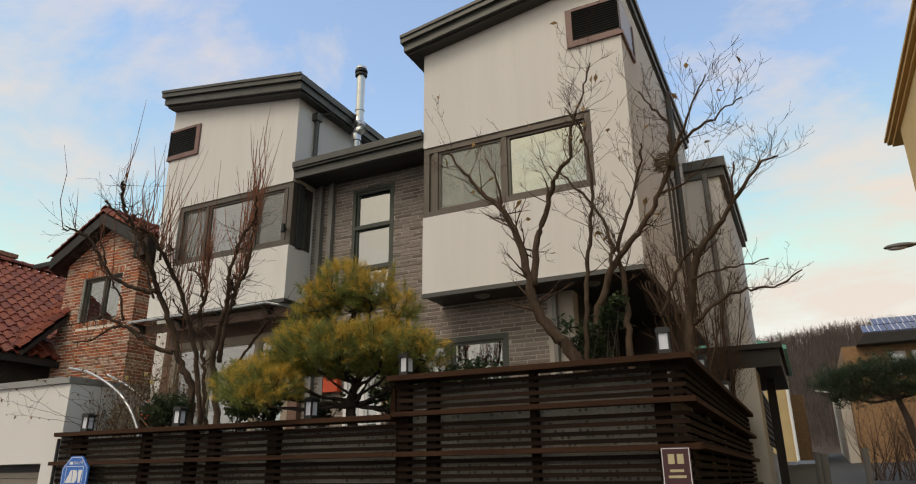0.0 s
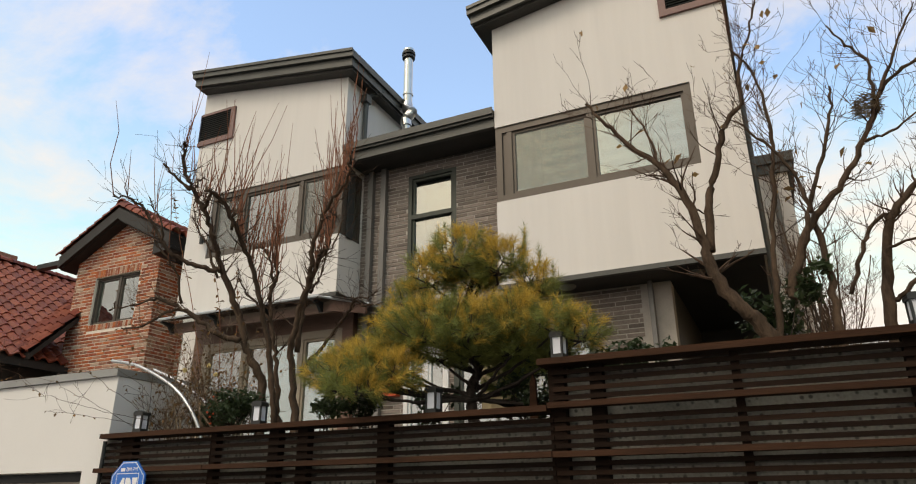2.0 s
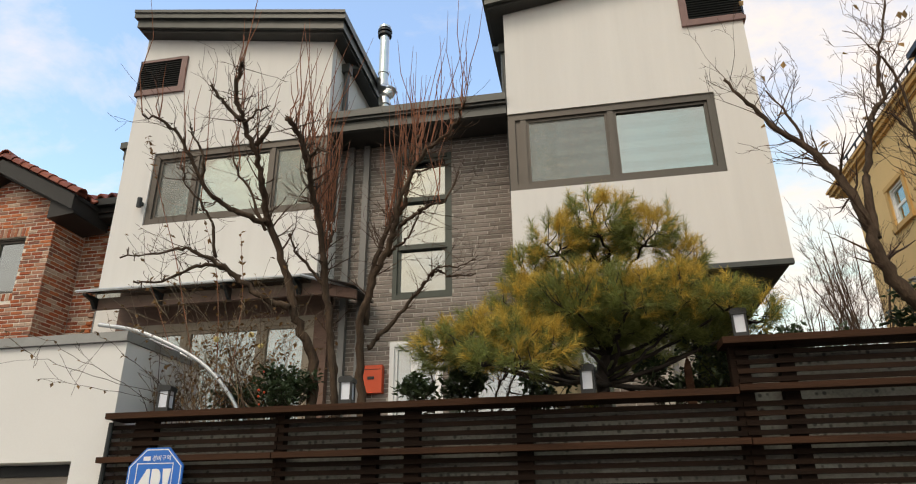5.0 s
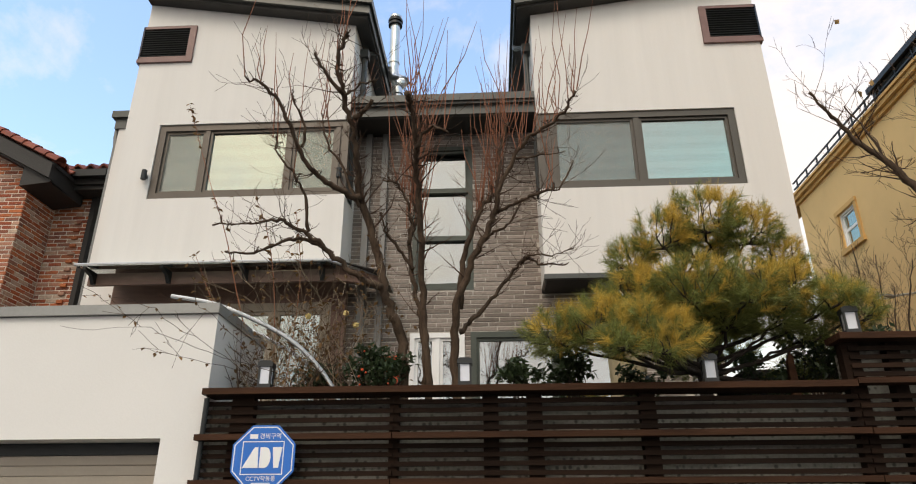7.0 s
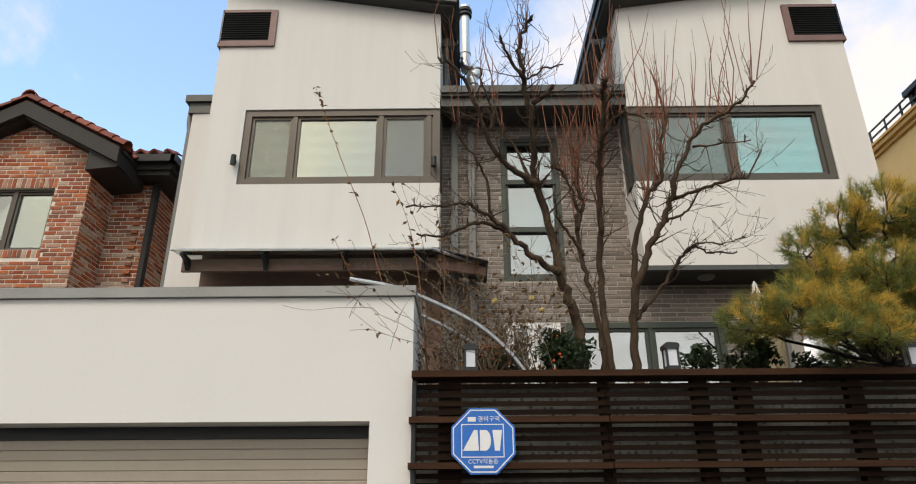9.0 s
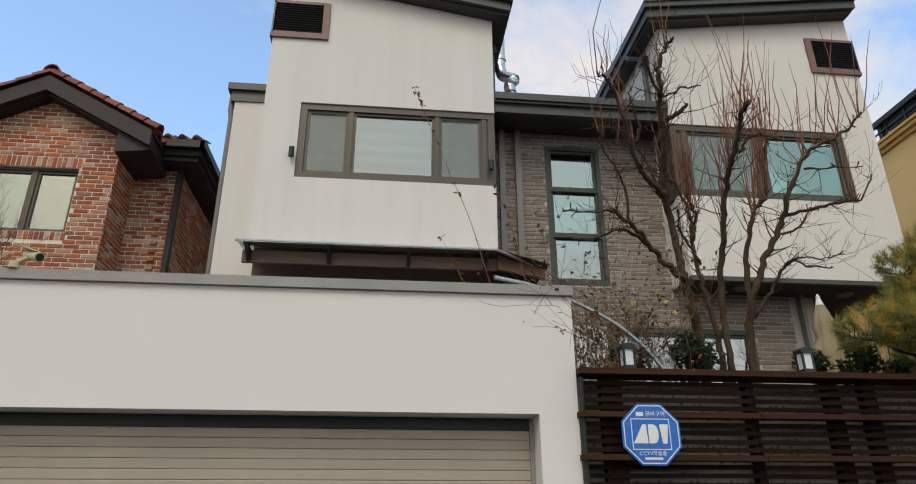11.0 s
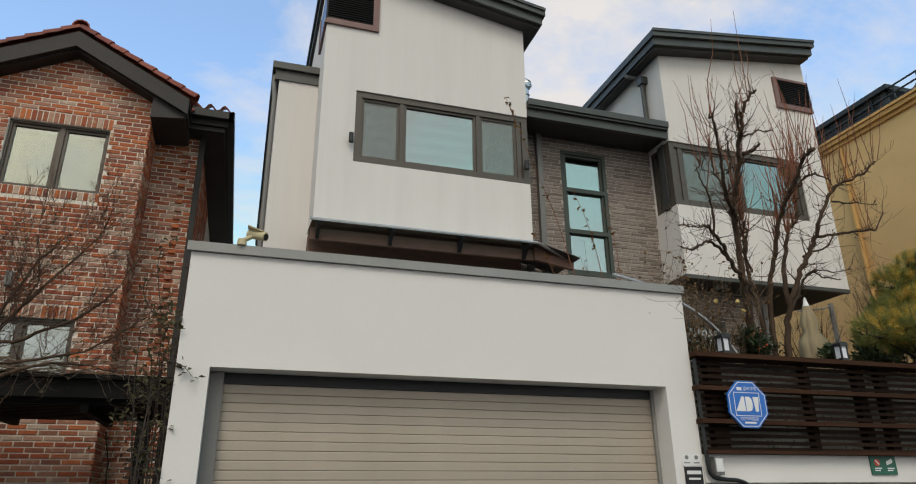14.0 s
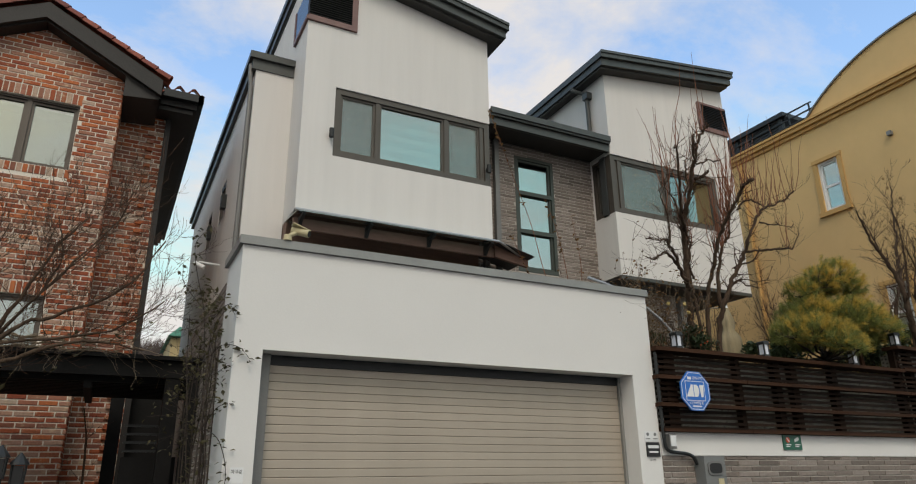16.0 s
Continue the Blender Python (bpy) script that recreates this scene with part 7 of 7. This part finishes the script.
part("square_border", boxes(*[(SX + a, SX + b, SY - 0.0014, SY - 0.0002, SZ + c, SZ + d) for a, b, c, d in ((-0.118, 0.112, 0.082, 0.087), (-0.118, 0.112, -0.087, -0.082), (-0.118, -0.113, -0.082, 0.082), (0.107, 0.112, -0.082, 0.082))]), WHITE, sign)
# the emblem as three plain shapes
part("emblem_wedge", prism([(SX - 0.11, SZ - 0.052), (SX - 0.05, SZ + 0.055), (SX - 0.03, SZ + 0.055), (SX - 0.024, SZ - 0.052)], "y", SY - 0.0018, SY - 0.0002), WHITE, sign)
part("emblem_round", prism([(SX - 0.018, SZ - 0.052), (SX - 0.018, SZ + 0.055)] + [(SX + 0.012 + 0.03 * math.sin(math.pi * i / 8), SZ + 0.0015 + 0.0535 * math.cos(math.pi * i / 8)) for i in range(9)], "y", SY - 0.0018, SY - 0.0002), WHITE, sign)
part("emblem_bar", prism([(SX + 0.05, SZ + 0.055), (SX + 0.102, SZ + 0.055), (SX + 0.088, SZ - 0.052), (SX + 0.062, SZ - 0.052)], "y", SY - 0.0018, SY - 0.0002), WHITE, sign)
part("brand_bar", boxes((SX - 0.082, SX - 0.038, SY - 0.0014, SY - 0.0002, SZ + 0.100, SZ + 0.124)), WHITE, sign)
lettering("legend", "경비구역", 0.033, (SX + 0.032, SY - 0.0012, SZ + 0.112), WHITE, sign)
lettering("legend", "CCTV작동중", 0.030, (SX - 0.002, SY - 0.0012, SZ - 0.108), WHITE, sign)
part("number_bar", boxes((SX - 0.052, SX + 0.052, SY - 0.0014, SY - 0.0002, SZ - 0.141, SZ - 0.128)), WHITE, sign)

sign.scale = (0.94, 1.0, 0.94)
hn = thing("house_plate", (-0.645, 3.86, 1.66), "maroon address plate with a white rim on the fence corner", "sign")
part("plate", boxes((-0.72, -0.57, 3.865, 3.88, 1.44, 1.76)), MAROON, hn, bevel=0.004)
part("rim", boxes((-0.717, -0.573, 3.862, 3.866, 1.752, 1.756), (-0.717, -0.713, 3.862, 3.866, 1.44, 1.752), (-0.577, -0.573, 3.862, 3.866, 1.44, 1.752)), WHITE, hn)
part("number_bar", boxes((-0.685, -0.652, 3.8615, 3.8645, 1.675, 1.725), (-0.638, -0.605, 3.8615, 3.8645, 1.675, 1.725)), CREAM, hn)
part("street_bar", boxes((-0.68, -0.61, 3.8615, 3.8645, 1.635, 1.648)), CREAM, hn)
part("street_bar", boxes((-0.69, -0.60, 3.8615, 3.8645, 1.605, 1.618)), CREAM, hn)
hn.matrix_basis = Matrix.Translation((0.09, 0.0, 0.013)) @ hn.matrix_basis

gs = thing("green_notice", (-4.18, 3.95, 1.27), "green metal no-dumping and camera notice on the white band", "sign")
part("plate", boxes((-4.30, -4.06, 3.948, 3.957, 1.205, 1.335)), GREEN, gs, bevel=0.003)
vs = [(-4.24 + 0.026 * math.cos(2 * math.pi * i / 16), 1.29 + 0.026 * math.sin(2 * math.pi * i / 16)) for i in range(16)]
part("warning_disc", prism(vs, "y", 3.9455, 3.9475), RED, gs)
part("disc_bar", prism([(-4.258, 1.302), (-4.252, 1.308), (-4.222, 1.278), (-4.228, 1.272)], "y", 3.944, 3.9452), WHITE, gs)
part("camera_icon", prism([(-4.155, 1.295), (-4.10, 1.318), (-4.09, 1.298), (-4.10, 1.286), (-4.15, 1.272)], "y", 3.9455, 3.9475), WHITE, gs)
for x in (-4.27, -4.15):
    for z, w in ((1.245, 0.065), (1.23, 0.05)):
        part("text_bar", boxes((x, x + w, 3.9455, 3.9475, z, z + 0.008)), WHITE, gs)

ap = thing("address_plate", (-5.825, 3.955, 1.2), "small black street plate on the garage jamb", "sign")
part("plate", boxes((-5.893, -5.758, 3.949, 3.958, 1.14, 1.252)), BLACK_PLATE, ap, bevel=0.002)
part("text_bar", boxes((-5.88, -5.77, 3.9465, 3.9485, 1.205, 1.228)), WHITE, ap)
part("text_bar", boxes((-5.87, -5.78, 3.9465, 3.9485, 1.17, 1.183)), WHITE, ap)
nt = thing("notice_sheet", (-5.825, 3.955, 1.3), "white notice with two small icons on the garage jamb", "sign")
part("sheet", boxes((-5.90, -5.755, 3.9565, 3.9585, 1.258, 1.335)), WHITE, nt)
for x in (-5.865, -5.79):
    part("icon", prism([(x + 0.014 * math.cos(2 * math.pi * i / 12), 1.313 + 0.014 * math.sin(2 * math.pi * i / 12)) for i in range(12)], "y", 3.9545, 3.956), GREYBOX, nt)
    part("text_bar", boxes((x - 0.022, x + 0.022, 3.9545, 3.956, 1.275, 1.282)), GREYBOX, nt)
lettering("jamb_legend", "차고앞", 0.022, (-5.835, 3.956, 1.115), GREYBOX, nt)
n2 = thing("garage_note", (-9.045, 3.955, 1.02), "small white label at the garage corner", "sign")
part("sheet", boxes((-9.085, -9.005, 3.9565, 3.9585, 0.98, 1.07)), WHITE, n2)
lettering("legend", "차고앞", 0.024, (-9.045, 3.9555, 1.045), BLACK_PLATE, n2)

# ---- services by the garage ----
mb = thing("meter_box", (-5.27, 3.95, 0.9), "grey meter box with a dark viewing window", "meter box")
part("body", boxes((-5.385, -5.155, 3.86, 3.972, 0.78, 1.145)), GREYBOX, mb, bevel=0.012)
part("bezel", prism([(-5.27 + 0.085 * math.copysign(abs(math.cos(a)) ** 0.5, math.cos(a)), 1.05 + 0.055 * math.copysign(abs(math.sin(a)) ** 0.5, math.sin(a))) for a in [2 * math.pi * i / 20 for i in range(20)]], "y", 3.852, 3.861), PIPE, mb)
part("viewing_window", prism([(-5.27 + 0.066 * math.copysign(abs(math.cos(a)) ** 0.5, math.cos(a)), 1.05 + 0.04 * math.copysign(abs(math.sin(a)) ** 0.5, math.sin(a))) for a in [2 * math.pi * i / 20 for i in range(20)]], "y", 3.849, 3.8515), BLACK_PLATE, mb)
part("label_sheet", boxes((-5.25, -5.19, 3.857, 3.8595, 0.9, 0.97)), CREAM, mb)
jb = thing("junction_box", (-5.65, 3.95, 1.27), "pale grey junction box on the white band", "junction box")
part("body", boxes((-5.685, -5.615, 3.905, 3.958, 1.20, 1.315)), PIPE, jb, bevel=0.006)
part("cover", boxes((-5.678, -5.622, 3.898, 3.906, 1.22, 1.305)), WHITE, jb, bevel=0.004)
cd = thing("conduit", (-5.72, 3.95, 1.3), "black flexible conduit running to the meter box", "cable")
pipe("hose", smooth_path([(-5.725, 3.93, 1.98), (-5.725, 3.93, 1.5), (-5.72, 3.93, 1.26), (-5.69, 3.93, 1.19), (-5.6, 3.93, 1.172), (-5.5, 3.93, 1.165), (-5.43, 3.93, 1.14), (-5.395, 3.93, 1.08)], 5), 0.014, BLACK, cd)
mail = thing("mailbox", (-5.2, 7.0, 2.7), "orange-red metal box fixed to the grey wall", "box")
part("body", boxes((-5.305, -5.085, 7.02, 7.105, 2.665, 2.945)), RED, mail, bevel=0.02)
part("slot", boxes((-5.235, -5.165, 7.015, 7.0195, 2.80, 2.83)), BLACK, mail, bevel=0.001)
part("door_line", boxes((-5.30, -5.09, 7.016, 7.0195, 2.90, 2.904)), BLACK, mail)

# cream security camera on the coping
cc = thing("security_camera", (-8.78, 4.0, 2.53), "cream bullet security camera on the garage coping", "camera")
vs, fs = [], []
tube(vs, fs, [(-8.85, 3.945, 2.52), (-8.85, 3.945, 2.56)], [0.03, 0.026], 12)
raw("mount", vs, fs, CREAM, cc)
pipe("arm", [(-8.85, 3.945, 2.55), (-8.79, 3.955, 2.59)], 0.015, CREAM, cc)
pipe("barrel", [(-8.815, 3.98, 2.612), (-8.715, 3.915, 2.578)], 0.027, CREAM, cc, sides=14)
part("hood", prism([(-8.825, 2.641), (-8.705, 2.600), (-8.703, 2.606), (-8.823, 2.647)], "y", 3.91, 3.975), CREAM, cc)
pipe("lens", [(-8.716, 3.916, 2.5783), (-8.711, 3.912, 2.5767)], 0.021, BLACK, cc, sides=14)
c2 = thing("yard_camera", (-9.2, 8.0, 3.5), "small white and yellow camera under the side wall", "camera")
pipe("arm", [(-8.74, 8.4, 3.62), (-9.0, 8.3, 3.6)], 0.014, WHITE, c2)
pipe("barrel", [(-9.05, 8.3, 3.58), (-8.93, 8.25, 3.52)], 0.03, WHITE, c2)

# closed garden umbrella
um = thing("garden_umbrella", (-3.2, 5.35, 1.93), "closed beige garden umbrella on a pole", "umbrella")
pipe("pole", [(-3.2, 5.35, 1.93), (-3.2, 5.35, 3.0)], 0.018, WHITE, um)
vs, fs = [], []
for j in range(9):
    f = j / 8
    for i in range(24):
        a = 2 * math.pi * i / 24
        r = (0.03 + 0.085 * math.sin(min(1, f * 1.25) * math.pi * 0.62)) * (1 + 0.22 * math.cos(a * 8)) * (0.62 if 0.30 < f < 0.42 else 1)
        vs.append((-3.2 + r * math.cos(a), 5.35 + r * math.sin(a), 2.92 - 0.72 * f))
for j in range(8):
    for i in range(24):
        k = (i + 1) % 24
        fs.append((j * 24 + i, j * 24 + k, (j + 1) * 24 + k, (j + 1) * 24 + i))
raw("canopy", vs, fs, CANVAS, um, smooth=True)
vs, fs = [], []
tube(vs, fs, [(-3.2, 5.35, 2.92), (-3.2, 5.35, 2.97), (-3.2, 5.35, 3.02)], [0.035, 0.02, 0.006], 8)
raw("finial", vs, fs, WHITE, um)
ps = thing("garden_post", (-2.52, 4.25, 1.93), "short weathered orange-brown wooden stake", "post")
part("stake", prism([(-2.54, 1.93), (-2.49, 1.93), (-2.50, 2.22), (-2.515, 2.26), (-2.535, 2.2)], "y", 4.2, 4.23), WOOD_RAIL, ps)

# ---- brickwork ----
GB = brick_mesh("grey_brick", BRICK_GREY)
RB = brick_mesh("red_brick", BRICK_RED, 0.006)
PIER = lambda u, z: True
lay(centre_wall, GB, courses(-5.70, -3.66, 1.95, 5.56, 0.27, 0.0485, 0.0105, PIER, CENTRE_HOLES), "y", 7.115, -1, 0.006, lambda u, z: 3.2 < z < 5.4 and u > -5.3)
lay(porch_wall, GB, courses(-3.66, -2.32, 1.95, 3.58, 0.27, 0.0485, 0.0105, PIER, PORCH_HOLES), "y", 7.115, -1, 0.006, lambda u, z: z > 2.4)
lay(flank, GB, courses(4.56, 7.18, 0.6, 2.45, 0.25, 0.046, 0.009), "x", -9.08, -1, 0.006, lambda u, z: z > 1.7 and u < 5.6)
lay(low_wall, GB, courses(-5.72, -0.53, 0.2, 1.145, 0.25, 0.046, 0.009), "y", 3.975, -1, 0.007, lambda u, z: z > 0.75 and u < -2.2)


def soldier(w):
    out, u = [], w[0] - 0.02
    while u < w[1] + 0.02:
        out.append((u, u + 0.046, w[3] + 0.004, w[3] + 0.135))
        out.append((u, u + 0.046, w[2] - 0.105, w[2] - 0.006))
        u += 0.058
    return out


def nb_keep(u, z):
    return z < gable_top(u) + 0.02


holes = [(w[0] - 0.006, w[1] + 0.006, w[2] - 0.11, w[3] + 0.14) for w in (W1, W2)]
rows = courses(-12.12, -10.12, -1.0, 6.4, 0.182, 0.0562, 0.0135, nb_keep, holes) + [r for w in (W1, W2) for r in soldier(w)]
lay(nb_wall, RB, [r for r in rows if (r[0] + r[1]) / 2 < RIDGE_X], "y", 7.865, -1, 0.008, lambda u, z: u > -11.8 and 4.0 < z < 6.4)
lay(nb_wall2, RB, [r for r in rows if (r[0] + r[1]) / 2 >= RIDGE_X], "y", 7.865, -1, 0.008, lambda u, z: z > 2.6)
lay(nb_back, RB, courses(-10.125, -9.585, -1.0, 5.54, 0.182, 0.0562, 0.0135), "y", 8.465, -1, 0.008, lambda u, z: z > 2.0)
lay(nb_back, RB, [(-9.79, -9.71, 1.0 + i * 0.1124, 1.045 + i * 0.1124) for i in range(40)], "y", 8.455, -1, 0.03, lambda u, z: z > 2.0)
lay(nb_ret, RB, courses(7.86, 8.455, -1.0, 5.7, 0.182, 0.0562, 0.0135), "x", -10.135, 1, 0.008, lambda u, z: z > 2.0)
lay(nb_side, RB, courses(8.45, 11.0, -1.0, 5.54, 0.182, 0.0562, 0.0135), "x", -9.585, 1, 0.008, lambda u, z: False)
